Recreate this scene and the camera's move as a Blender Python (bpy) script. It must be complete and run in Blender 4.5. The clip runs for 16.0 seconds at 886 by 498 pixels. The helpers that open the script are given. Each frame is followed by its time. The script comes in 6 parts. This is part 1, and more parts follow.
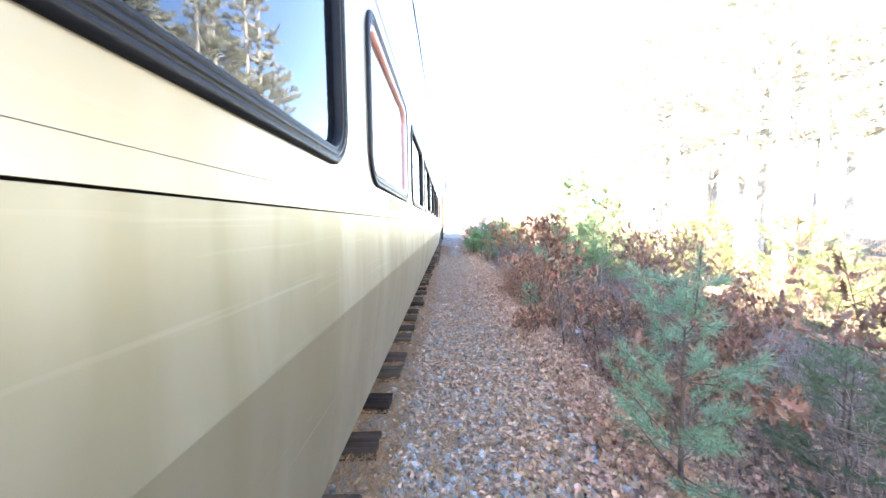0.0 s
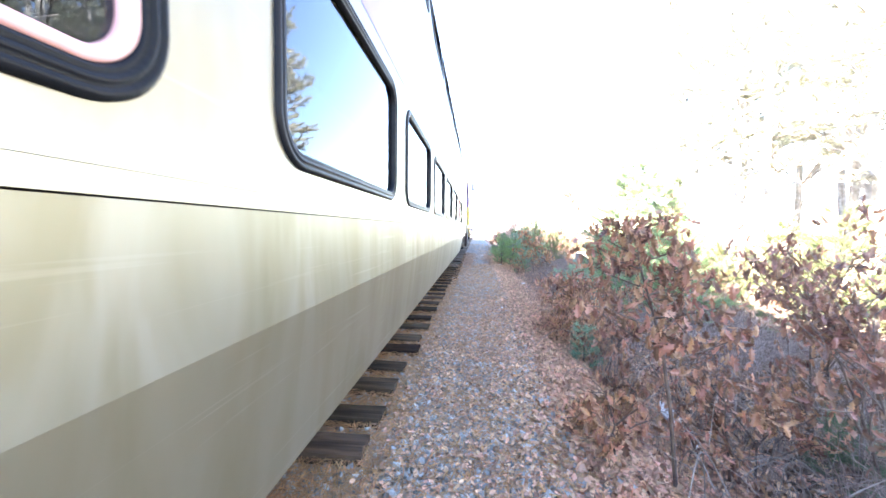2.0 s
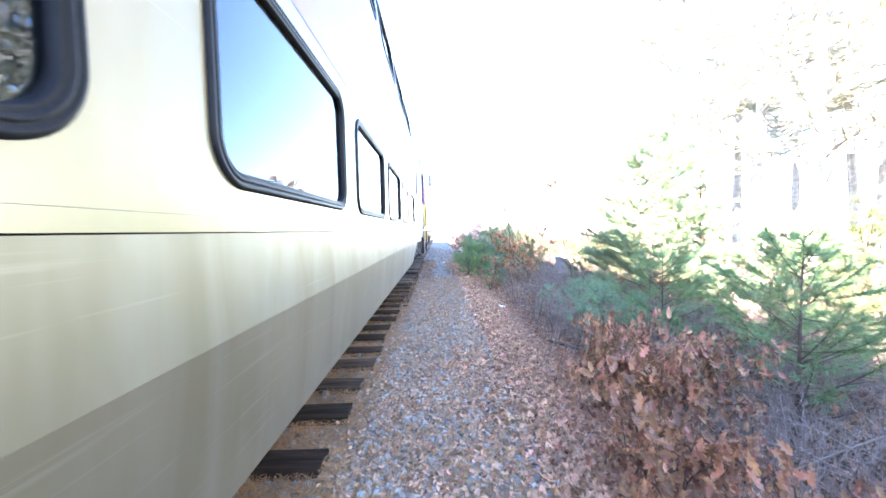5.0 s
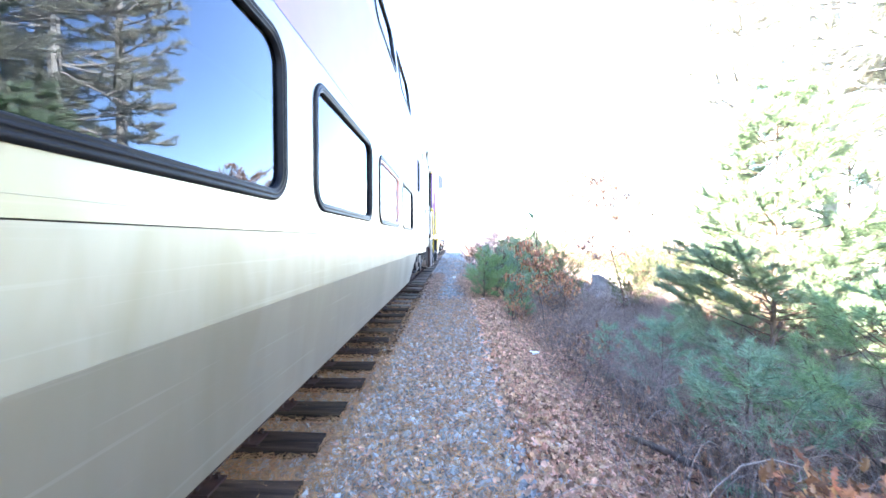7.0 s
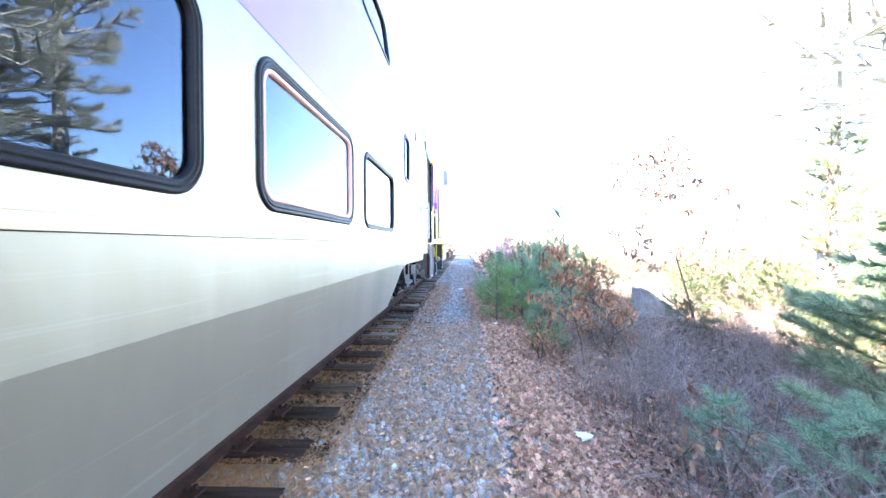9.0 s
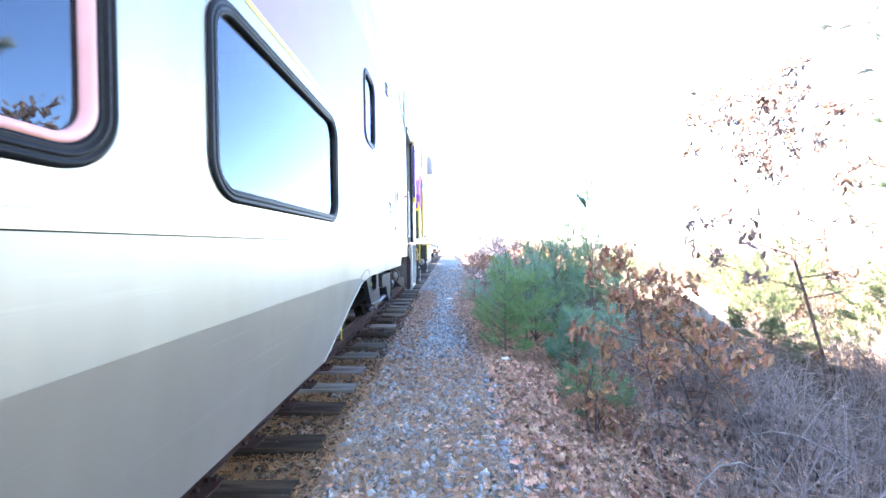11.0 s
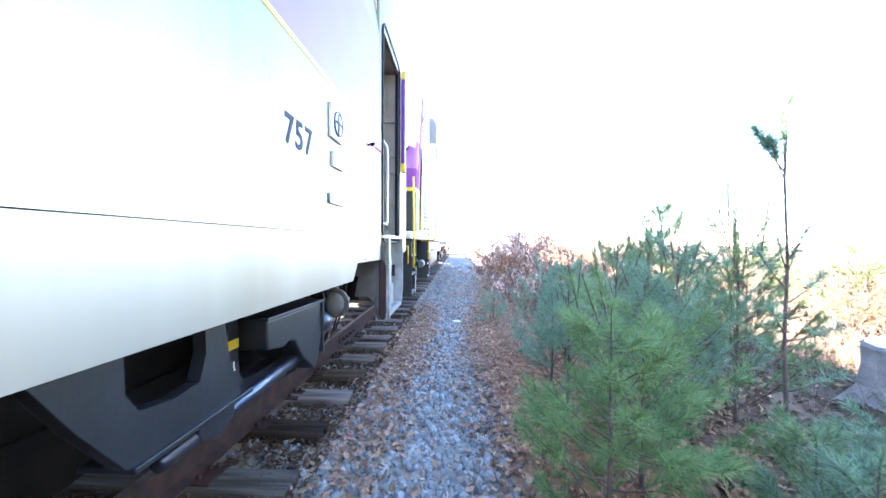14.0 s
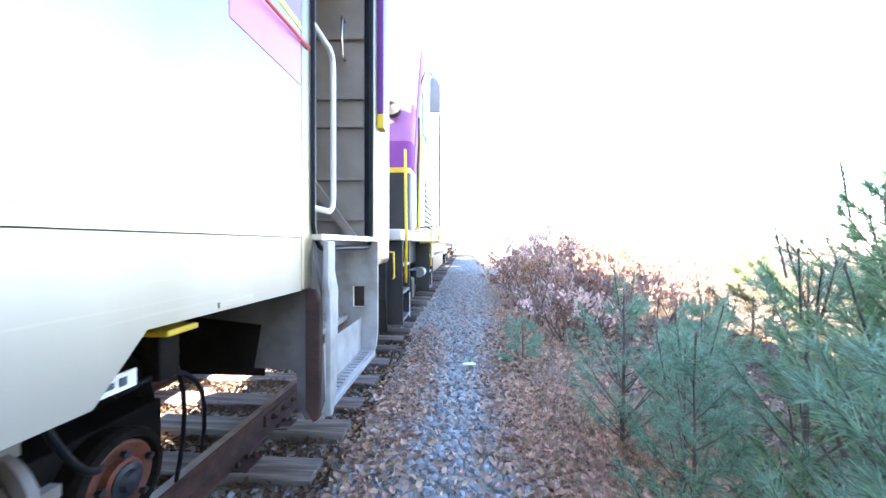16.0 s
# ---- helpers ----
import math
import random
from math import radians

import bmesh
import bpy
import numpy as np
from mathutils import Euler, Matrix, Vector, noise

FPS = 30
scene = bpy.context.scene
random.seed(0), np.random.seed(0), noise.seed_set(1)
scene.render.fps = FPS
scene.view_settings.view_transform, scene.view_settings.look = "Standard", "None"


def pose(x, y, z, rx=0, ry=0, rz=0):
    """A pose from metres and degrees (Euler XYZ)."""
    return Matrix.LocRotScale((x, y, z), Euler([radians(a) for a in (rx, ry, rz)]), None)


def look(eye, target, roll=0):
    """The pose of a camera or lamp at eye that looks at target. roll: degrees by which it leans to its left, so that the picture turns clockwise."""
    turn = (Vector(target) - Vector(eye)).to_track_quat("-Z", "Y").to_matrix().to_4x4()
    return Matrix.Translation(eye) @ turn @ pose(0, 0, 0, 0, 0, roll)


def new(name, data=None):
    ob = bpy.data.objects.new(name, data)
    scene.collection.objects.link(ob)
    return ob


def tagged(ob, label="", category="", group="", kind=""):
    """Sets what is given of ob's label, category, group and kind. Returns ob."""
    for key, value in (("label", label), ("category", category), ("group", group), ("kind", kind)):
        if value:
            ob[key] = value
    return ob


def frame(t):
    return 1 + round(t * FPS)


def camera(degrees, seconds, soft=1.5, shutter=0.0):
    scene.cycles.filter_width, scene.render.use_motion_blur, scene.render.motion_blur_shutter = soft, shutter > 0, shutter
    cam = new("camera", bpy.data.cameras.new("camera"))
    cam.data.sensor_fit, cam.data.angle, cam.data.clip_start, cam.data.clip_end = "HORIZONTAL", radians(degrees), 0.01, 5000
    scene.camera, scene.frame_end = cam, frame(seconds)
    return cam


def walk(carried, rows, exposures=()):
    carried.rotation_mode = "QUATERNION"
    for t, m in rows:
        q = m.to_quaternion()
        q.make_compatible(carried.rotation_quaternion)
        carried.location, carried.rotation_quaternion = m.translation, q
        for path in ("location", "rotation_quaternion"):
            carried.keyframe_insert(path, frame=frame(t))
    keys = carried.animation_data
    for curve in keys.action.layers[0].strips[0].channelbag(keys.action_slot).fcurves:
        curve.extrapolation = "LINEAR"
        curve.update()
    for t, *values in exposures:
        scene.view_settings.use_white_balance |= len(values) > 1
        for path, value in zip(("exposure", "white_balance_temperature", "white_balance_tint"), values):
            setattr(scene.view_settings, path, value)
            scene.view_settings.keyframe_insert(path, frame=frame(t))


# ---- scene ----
cam = camera(100.5, 16.0, 1.5, 0.2)
PATH = [
    (0, (-0.136, 0.039, 1.432), (-0.163, 2.035, 1.295), -0.8),
    (0.5, (-0.09, 0.613, 1.399), (-0.147, 2.609, 1.281), -1.5),
    (1, (-0.029, 1.227, 1.422), (-0.171, 3.212, 1.229), -0.5),
    (1.5, (-0.025, 1.846, 1.462), (-0.18, 3.837, 1.345), -0.4),
    (2, (0.084, 2.371, 1.429), (-0.099, 4.36, 1.318), 0.7),
    (2.5, (0.041, 2.886, 1.41), (-0.025, 4.881, 1.296), 1.1),
    (3, (-0.017, 3.436, 1.448), (-0.035, 5.426, 1.245), 0.9),
    (3.5, (0.007, 4.074, 1.44), (-0.083, 6.067, 1.313), -0.3),
    (4, (-0.011, 4.667, 1.428), (0.001, 6.666, 1.369), -0.0),
    (4.2, (0.01, 4.892, 1.464), (0.051, 6.889, 1.362), -0.9),
    (6.3, (0.275, 7.533, 1.437), (0.236, 9.53, 1.344), -0.3),
    (6.5, (0.275, 7.778, 1.415), (0.253, 9.777, 1.414), 0.9),
    (7, (0.305, 8.406, 1.433), (0.253, 10.405, 1.384), -0.0),
    (7.5, (0.364, 8.941, 1.456), (0.254, 10.938, 1.408), -1.2),
    (8, (0.345, 9.514, 1.437), (0.251, 11.511, 1.417), -0.3),
    (8.5, (0.439, 10.023, 1.428), (0.312, 12.019, 1.421), 0.5),
    (8.7, (0.478, 10.246, 1.437), (0.353, 12.242, 1.413), 0.1),
    (10.8, (0.338, 12.534, 1.418), (0.294, 14.534, 1.422), -0.6),
    (11, (0.345, 12.736, 1.43), (0.316, 14.735, 1.41), -0.8),
    (11.5, (0.383, 13.298, 1.408), (0.327, 15.296, 1.358), -0.1),
    (12, (0.38, 13.837, 1.376), (0.359, 15.837, 1.377), -0.0),
    (12.5, (0.392, 14.346, 1.405), (0.334, 16.343, 1.313), -0.9),
    (13, (0.463, 14.864, 1.424), (0.36, 16.86, 1.338), -0.1),
    (13.5, (0.401, 15.469, 1.417), (0.316, 17.467, 1.353), 0.0),
    (14, (0.37, 15.975, 1.409), (0.29, 17.973, 1.375), 0.3),
    (14.5, (0.374, 16.523, 1.424), (0.187, 18.513, 1.386), -0.4),
    (15, (0.27, 17.104, 1.447), (0.094, 19.096, 1.459), 1.2),
    (15.5, (0.271, 17.647, 1.412), (0.11, 19.64, 1.408), 1.2),
    (16, (0.297, 18.145, 1.444), (0.18, 20.142, 1.414), 0.2),
]
walk(cam, [(t, look(eye, target, roll)) for t, eye, target, roll in PATH],
     exposures=[(0, 4.28, 7600, 18), (3, 4.42, 7200, 19), (7, 4.4, 6700, 18), (12, 4.24, 6600, 17), (16, 4.18, 6950, 18)])

# ---- world, sun ----
SUN = Vector((-0.755, -0.58, 0.587)).normalized()
world = bpy.data.worlds.new("world")
scene.world = world
world.use_nodes = True
wn = world.node_tree
wn.nodes.clear()
sky = wn.nodes.new("ShaderNodeTexSky")
sky.sky_type, sky.sun_disc = "NISHITA", False
sky.sun_elevation = math.asin(SUN.z)
sky.sun_rotation = math.atan2(SUN.x, SUN.y)
sky.dust_density, sky.air_density, sky.ozone_density = 0.1, 1.0, 4.0
bg = wn.nodes.new("ShaderNodeBackground")
bg.inputs["Strength"].default_value = 0.105
wo = wn.nodes.new("ShaderNodeOutputWorld")
wn.links.new(sky.outputs[0], bg.inputs["Color"])
wn.links.new(bg.outputs[0], wo.inputs["Surface"])

sun = new("sun", bpy.data.lights.new("sun", "SUN"))
sun.data.energy, sun.data.angle, sun.data.color = 5.0, radians(0.5), (1.0, 0.93, 0.82)
sun.matrix_world = look(SUN * 60, (0, 0, 0))


# ---- materials ----
def material(name, base, rough=0.6, metal=0.0, second=None, scale=8.0, detail=4.0, amount=0.5, bump=0.0,
             bump_scale=60.0, per_object=0.0, per_island=0.0, stretch=(1, 1, 1), spec=0.5, fine=0.0, rubbed=0.0, warm_tint=0.0, streaks=0.0):
    m = bpy.data.materials.new(name)
    m.use_nodes = True
    nt = m.node_tree
    b = nt.nodes["Principled BSDF"]
    b.inputs["Roughness"].default_value, b.inputs["Metallic"].default_value = rough, metal
    b.inputs["Specular IOR Level"].default_value = spec
    co = nt.nodes.new("ShaderNodeTexCoord")
    mp = nt.nodes.new("ShaderNodeMapping")
    mp.inputs["Scale"].default_value = stretch
    nt.links.new(co.outputs["Object"], mp.inputs["Vector"])
    n1 = nt.nodes.new("ShaderNodeTexNoise")
    n1.inputs["Scale"].default_value, n1.inputs["Detail"].default_value = scale, detail
    nt.links.new(mp.outputs[0], n1.inputs["Vector"])
    ramp = nt.nodes.new("ShaderNodeMapRange")
    ramp.inputs["From Min"].default_value, ramp.inputs["From Max"].default_value = 0.35, 0.65
    ramp.inputs["To Max"].default_value = amount
    nt.links.new(n1.outputs["Fac"], ramp.inputs["Value"])
    mix = nt.nodes.new("ShaderNodeMix")
    mix.data_type = "RGBA"
    mix.inputs["A"].default_value = (*base, 1)
    mix.inputs["B"].default_value = (*(second or [c * 0.6 for c in base]), 1)
    nt.links.new(ramp.outputs[0], mix.inputs["Factor"])
    out = mix.outputs["Result"]
    if warm_tint:
        # warm darker tint in upright runs, fading out towards the coach's end
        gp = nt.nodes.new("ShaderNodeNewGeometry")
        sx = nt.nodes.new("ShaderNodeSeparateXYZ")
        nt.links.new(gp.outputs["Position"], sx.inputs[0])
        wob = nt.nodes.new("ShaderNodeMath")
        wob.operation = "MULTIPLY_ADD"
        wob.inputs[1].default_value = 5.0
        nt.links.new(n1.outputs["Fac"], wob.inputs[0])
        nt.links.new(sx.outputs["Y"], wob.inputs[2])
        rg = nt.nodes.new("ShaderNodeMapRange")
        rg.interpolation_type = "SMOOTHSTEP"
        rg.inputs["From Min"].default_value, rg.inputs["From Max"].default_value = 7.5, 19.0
        rg.inputs["To Min"].default_value, rg.inputs["To Max"].default_value = warm_tint, 0.0
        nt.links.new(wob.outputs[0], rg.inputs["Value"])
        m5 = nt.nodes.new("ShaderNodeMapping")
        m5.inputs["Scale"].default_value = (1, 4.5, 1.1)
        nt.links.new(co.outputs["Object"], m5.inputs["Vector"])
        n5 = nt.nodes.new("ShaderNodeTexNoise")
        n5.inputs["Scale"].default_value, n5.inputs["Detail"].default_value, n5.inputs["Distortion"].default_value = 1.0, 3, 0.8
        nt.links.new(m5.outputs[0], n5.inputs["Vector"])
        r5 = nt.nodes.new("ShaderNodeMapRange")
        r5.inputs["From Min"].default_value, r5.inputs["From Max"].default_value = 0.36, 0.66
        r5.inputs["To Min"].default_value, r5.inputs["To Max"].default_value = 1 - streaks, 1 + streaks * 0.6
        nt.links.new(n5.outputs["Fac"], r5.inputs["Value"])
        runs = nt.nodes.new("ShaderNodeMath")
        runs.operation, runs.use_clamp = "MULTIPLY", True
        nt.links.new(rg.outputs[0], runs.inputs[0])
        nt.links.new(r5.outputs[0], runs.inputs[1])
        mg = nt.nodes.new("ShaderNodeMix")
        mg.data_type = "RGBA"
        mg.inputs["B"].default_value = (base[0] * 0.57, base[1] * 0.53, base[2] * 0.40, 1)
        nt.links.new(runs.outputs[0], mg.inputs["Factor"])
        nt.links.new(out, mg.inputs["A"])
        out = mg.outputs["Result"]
    if rubbed:
        m3 = nt.nodes.new("ShaderNodeMapping")
        m3.inputs["Scale"].default_value = (1, 1.1, 48)
        nt.links.new(co.outputs["Object"], m3.inputs["Vector"])
        n3 = nt.nodes.new("ShaderNodeTexNoise")
        n3.inputs["Scale"].default_value, n3.inputs["Detail"].default_value = 1.0, 3
        nt.links.new(m3.outputs[0], n3.inputs["Vector"])
        r3 = nt.nodes.new("ShaderNodeMapRange")
        r3.inputs["From Min"].default_value, r3.inputs["From Max"].default_value = 0.62, 0.74
        r3.inputs["To Max"].default_value = rubbed
        nt.links.new(n3.outputs["Fac"], r3.inputs["Value"])
        mx3 = nt.nodes.new("ShaderNodeMix")
        mx3.data_type = "RGBA"
        mx3.inputs["B"].default_value = (*[min(1, c * 1.5) for c in base], 1)
        nt.links.new(r3.outputs[0], mx3.inputs["Factor"])
        nt.links.new(out, mx3.inputs["A"])
        out = mx3.outputs["Result"]
    if per_object or per_island:
        hs = nt.nodes.new("ShaderNodeHueSaturation")
        src = nt.nodes.new("ShaderNodeObjectInfo") if per_object else nt.nodes.new("ShaderNodeNewGeometry")
        rnd = src.outputs["Random" if per_object else "Random Per Island"]
        k = per_object or per_island
        vr = nt.nodes.new("ShaderNodeMapRange")
        vr.inputs["To Min"].default_value, vr.inputs["To Max"].default_value = 1 - k, 1 + k
        nt.links.new(rnd, vr.inputs["Value"])
        nt.links.new(vr.outputs[0], hs.inputs["Value"])
        sh = nt.nodes.new("ShaderNodeMath")
        sh.operation = "FRACT"
        ml = nt.nodes.new("ShaderNodeMath")
        ml.operation = "MULTIPLY"
        ml.inputs[1].default_value = 7.31
        nt.links.new(rnd, ml.inputs[0])
        nt.links.new(ml.outputs[0], sh.inputs[0])
        hr = nt.nodes.new("ShaderNodeMapRange")
        hr.inputs["To Min"].default_value, hr.inputs["To Max"].default_value = 0.5 - 0.03 * k, 0.5 + 0.03 * k
        nt.links.new(sh.outputs[0], hr.inputs["Value"])
        nt.links.new(hr.outputs[0], hs.inputs["Hue"])
        nt.links.new(out, hs.inputs["Color"])
        out = hs.outputs[0]
    nt.links.new(out, b.inputs["Base Color"])
    if fine:
        rr = nt.nodes.new("ShaderNodeMapRange")
        rr.inputs["To Min"].default_value, rr.inputs["To Max"].default_value = max(0.02, rough - fine), rough + fine
        nt.links.new(n1.outputs["Fac"], rr.inputs["Value"])
        nt.links.new(rr.outputs[0], b.inputs["Roughness"])
    if bump:
        n2 = nt.nodes.new("ShaderNodeTexNoise")
        n2.inputs["Scale"].default_value, n2.inputs["Detail"].default_value = bump_scale, 3
        nt.links.new(mp.outputs[0], n2.inputs["Vector"])
        bp = nt.nodes.new("ShaderNodeBump")
        bp.inputs["Strength"].default_value, bp.inputs["Distance"].default_value = bump, 0.01
        nt.links.new(n2.outputs["Fac"], bp.inputs["Height"])
        nt.links.new(bp.outputs[0], b.inputs["Normal"])
    return m


def leafy(name, base, second, k=0.4, through_light=0.35, rough=0.6):
    m = material(name, base, rough, second=second, scale=3, per_island=k)
    nt = m.node_tree
    b = nt.nodes["Principled BSDF"]
    col = b.inputs["Base Color"].links[0].from_socket
    tr = nt.nodes.new("ShaderNodeBsdfTranslucent")
    nt.links.new(col, tr.inputs["Color"])
    mx = nt.nodes.new("ShaderNodeMixShader")
    mx.inputs[0].default_value = through_light
    nt.links.new(b.outputs[0], mx.inputs[1])
    nt.links.new(tr.outputs[0], mx.inputs[2])
    nt.links.new(mx.outputs[0], nt.nodes["Material Output"].inputs["Surface"])
    return m


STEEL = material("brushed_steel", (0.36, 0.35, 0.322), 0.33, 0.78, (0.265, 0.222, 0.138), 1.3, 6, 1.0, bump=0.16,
                 bump_scale=3.5, stretch=(1, 1, 0.1), fine=0.14, rubbed=0.1, warm_tint=0.34, streaks=0.5)
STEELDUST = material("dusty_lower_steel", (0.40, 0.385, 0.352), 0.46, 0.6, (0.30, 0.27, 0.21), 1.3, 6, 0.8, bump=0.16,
                     bump_scale=3.5, stretch=(1, 1, 0.1), fine=0.12, rubbed=0.12, warm_tint=0.86, streaks=0.42)
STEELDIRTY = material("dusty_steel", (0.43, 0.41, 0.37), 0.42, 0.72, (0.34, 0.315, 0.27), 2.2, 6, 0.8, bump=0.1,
                      bump_scale=4, stretch=(1, 1, 0.2), fine=0.1, rubbed=0.15, warm_tint=0.9, streaks=0.2)
PAINTWHITE = material("grey_white_paint", (0.72, 0.73, 0.74), 0.45, 0.0, (0.55, 0.53, 0.48), 5, 6, 0.5, bump=0.05)
ROOF = material("dull_roof_steel", (0.5, 0.5, 0.5), 0.55, 0.5, (0.35, 0.33, 0.3), 2, 6, 0.6)
PURPLE = material("purple_paint", (0.15, 0.03, 0.23), 0.3, 0.0, (0.12, 0.03, 0.19), 4, 5, 0.4)
PURPLEFILM = material("reflective_purple_film", (0.26, 0.145, 0.40), 0.38, 0.35, (0.22, 0.125, 0.35), 3, 5, 0.5)
MAGENTA = material("magenta_film", (0.62, 0.20, 0.40), 0.35, 0.0, (0.56, 0.17, 0.36), 6, 4, 0.4)
YELLOW = material("yellow_paint", (0.80, 0.56, 0.03), 0.45, 0.0, (0.62, 0.42, 0.05), 9, 4, 0.5)
REDPAINT = material("red_paint", (0.60, 0.04, 0.03), 0.4, 0.0, (0.45, 0.03, 0.02), 12, 4, 0.5)
ORANGE = material("orange_placard", (0.66, 0.115, 0.04), 0.5, 0.0, (0.60, 0.11, 0.04), 14, 4, 0.5)
PALEORANGE = material("faded_placard_print", (0.72, 0.22, 0.11), 0.5)
PRINTPALE = material("worn_placard_print", (0.80, 0.42, 0.31), 0.5)
WHITEPRINT = material("white_print", (0.82, 0.80, 0.78), 0.5)
RUBBER = material("black_rubber", (0.007, 0.008, 0.011), 0.42, 0.0, (0.014, 0.014, 0.017), 10, 5, 0.6, bump=0.1, bump_scale=90, spec=0.12)
PINKRUBBER = material("red_faded_gasket", (0.72, 0.42, 0.41), 0.35, 0.0, (0.62, 0.26, 0.23), 5, 4, 0.7)
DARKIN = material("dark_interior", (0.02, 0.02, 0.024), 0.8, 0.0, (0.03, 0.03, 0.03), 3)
TANKGREY = material("dusty_tank_paint", (0.14, 0.125, 0.11), 0.6, 0.0, (0.07, 0.055, 0.045), 9, 6, 0.8, bump=0.08)
STRINGER = material("grimy_taupe_paint", (0.15, 0.135, 0.125), 0.7, 0.0, (0.07, 0.06, 0.055), 5, 7, 0.8, bump=0.1)
STEPPAINT = material("dirty_step_paint", (0.40, 0.40, 0.40), 0.5, 0.0, (0.24, 0.225, 0.20), 7, 7, 0.8, bump=0.12, bump_scale=30)
VESTI = material("taupe_vestibule_panel", (0.27, 0.235, 0.205), 0.55, 0.0, (0.19, 0.165, 0.14), 4, 6, 0.7, bump=0.05)
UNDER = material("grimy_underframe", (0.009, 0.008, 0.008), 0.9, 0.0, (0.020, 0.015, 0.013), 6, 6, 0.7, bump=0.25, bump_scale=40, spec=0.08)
TRUCKPAINT = material("truck_grey_paint", (0.018, 0.021, 0.028), 0.45, 0.0, (0.010, 0.010, 0.012), 5, 6, 0.7, bump=0.12, bump_scale=35)
BLUESTEEL = material("worn_bar_steel", (0.10, 0.12, 0.17), 0.35, 0.9, (0.05, 0.05, 0.065), 7, 5, 0.6)
RUSTORANGE = material("rust_primer", (0.15, 0.042, 0.022), 0.7, 0.0, (0.07, 0.03, 0.02), 9, 6, 0.7, bump=0.2, bump_scale=60)
RUST = material("rusty_rail", (0.08, 0.043, 0.036), 0.85, 0.0, (0.042, 0.027, 0.025), 9, 6, 0.8, bump=0.3, bump_scale=70, spec=0.15)
RAILTOP = material("worn_rail_head", (0.42, 0.40, 0.40), 0.3, 0.9, (0.20, 0.13, 0.10), 6, 5, 0.7)
TIEWOOD = material("creosote_wood", (0.115, 0.074, 0.052), 1.0, 0.0, (0.036, 0.024, 0.018), 5, 8, 0.9, bump=0.9,
                   bump_scale=26, stretch=(0.25, 3.5, 2.5), per_object=0.5, spec=0.08)
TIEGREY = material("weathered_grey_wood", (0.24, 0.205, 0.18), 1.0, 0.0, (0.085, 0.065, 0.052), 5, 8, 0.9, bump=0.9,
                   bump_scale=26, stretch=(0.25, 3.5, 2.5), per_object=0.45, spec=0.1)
PLATEMETAL = material("cast_plate", (0.17, 0.18, 0.19), 0.45, 0.6, (0.3, 0.3, 0.3), 20)
STAINLESS = material("polished_grab_rail", (0.75, 0.74, 0.72), 0.25, 0.9)
NUMGREY = material("number_grey", (0.10, 0.115, 0.145), 0.9, spec=0.05)
NUMBACK = material("number_backing", (0.62, 0.66, 0.69), 0.45, 0.2)
LOCOBLACK = material("loco_black", (0.014, 0.015, 0.018), 0.5, 0.0, (0.028, 0.025, 0.022), 5, 5, 0.6, bump=0.08)
LOCOSILVER = material("loco_silver_paint", (0.70, 0.70, 0.70), 0.4, 0.2, (0.6, 0.58, 0.54), 3, 5, 0.5)
GROUND = material("forest_floor", (0.26, 0.165, 0.115), 0.95, 0.0, (0.14, 0.09, 0.065), 7, 8, 0.8, bump=0.8, bump_scale=30)
# Clearing's colour lowered so direct sun doesn't burn it out.
FIELD = material("dimmed_leafy_clearing", (0.10, 0.064, 0.035), 0.95, 0.0, (0.06, 0.045, 0.022), 1.6, 8, 0.9, bump=0.8, bump_scale=30)
GRIT = material("ballast_fines", (0.42, 0.345, 0.28), 0.95, 0.0, (0.28, 0.215, 0.165), 30, 8, 0.8, bump=1.0, bump_scale=70, spec=0.1)
STONE = material("ballast_stone", (0.445, 0.455, 0.44), 0.95, 0.0, (0.30, 0.31, 0.305), 25, 5, 0.7, bump=0.3, bump_scale=90, per_island=0.38, spec=0.15)
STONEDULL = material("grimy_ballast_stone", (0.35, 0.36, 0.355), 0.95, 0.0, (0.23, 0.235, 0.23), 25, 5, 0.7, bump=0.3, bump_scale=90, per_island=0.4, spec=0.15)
STONEOB = material("ballast_stone_single", (0.37, 0.38, 0.37), 0.95, 0.0, (0.25, 0.255, 0.245), 25, 5, 0.7, bump=0.3, bump_scale=90, per_object=0.3, spec=0.15)
LEAFGROUND = leafy("fallen_leaf", (0.62, 0.38, 0.25), (0.41, 0.245, 0.165), 0.55, 0.15, 0.65)
# Far bush leaves, with the haze put into their pale colour.
LEAFFAR = leafy("hazed_russet_leaf", (0.72, 0.51, 0.43), (0.56, 0.38, 0.32), 0.4, 0.45, 0.6)
LEAFDARK = leafy("dark_oak_leaf", (0.22, 0.155, 0.125), (0.155, 0.105, 0.085), 0.45, 0.25, 0.5)
# Leaf copy darkened in colour so the sun doesn't burn it white.
LEAFSUN = leafy("darkened_leaf_litter", (0.115, 0.066, 0.036), (0.08, 0.047, 0.027), 0.45, 0.2, 0.65)
LEAFDULL = leafy("dull_fallen_leaf", (0.45, 0.28, 0.19), (0.31, 0.19, 0.13), 0.55, 0.15, 0.65)
LEAFPALE = leafy("pale_fallen_leaf", (0.62, 0.46, 0.34), (0.48, 0.34, 0.25), 0.45, 0.15, 0.6)
LEAFOAK = leafy("dry_oak_leaf", (0.41, 0.215, 0.115), (0.26, 0.13, 0.075), 0.6, 0.3, 0.5)
LEAFRUST = leafy("rusty_oak_leaf", (0.38, 0.20, 0.125), (0.22, 0.115, 0.08), 0.65, 0.3, 0.5)
LEAFPURPLE = leafy("purple_dry_leaf", (0.26, 0.14, 0.10), (0.33, 0.18, 0.115), 0.55, 0.3, 0.5)
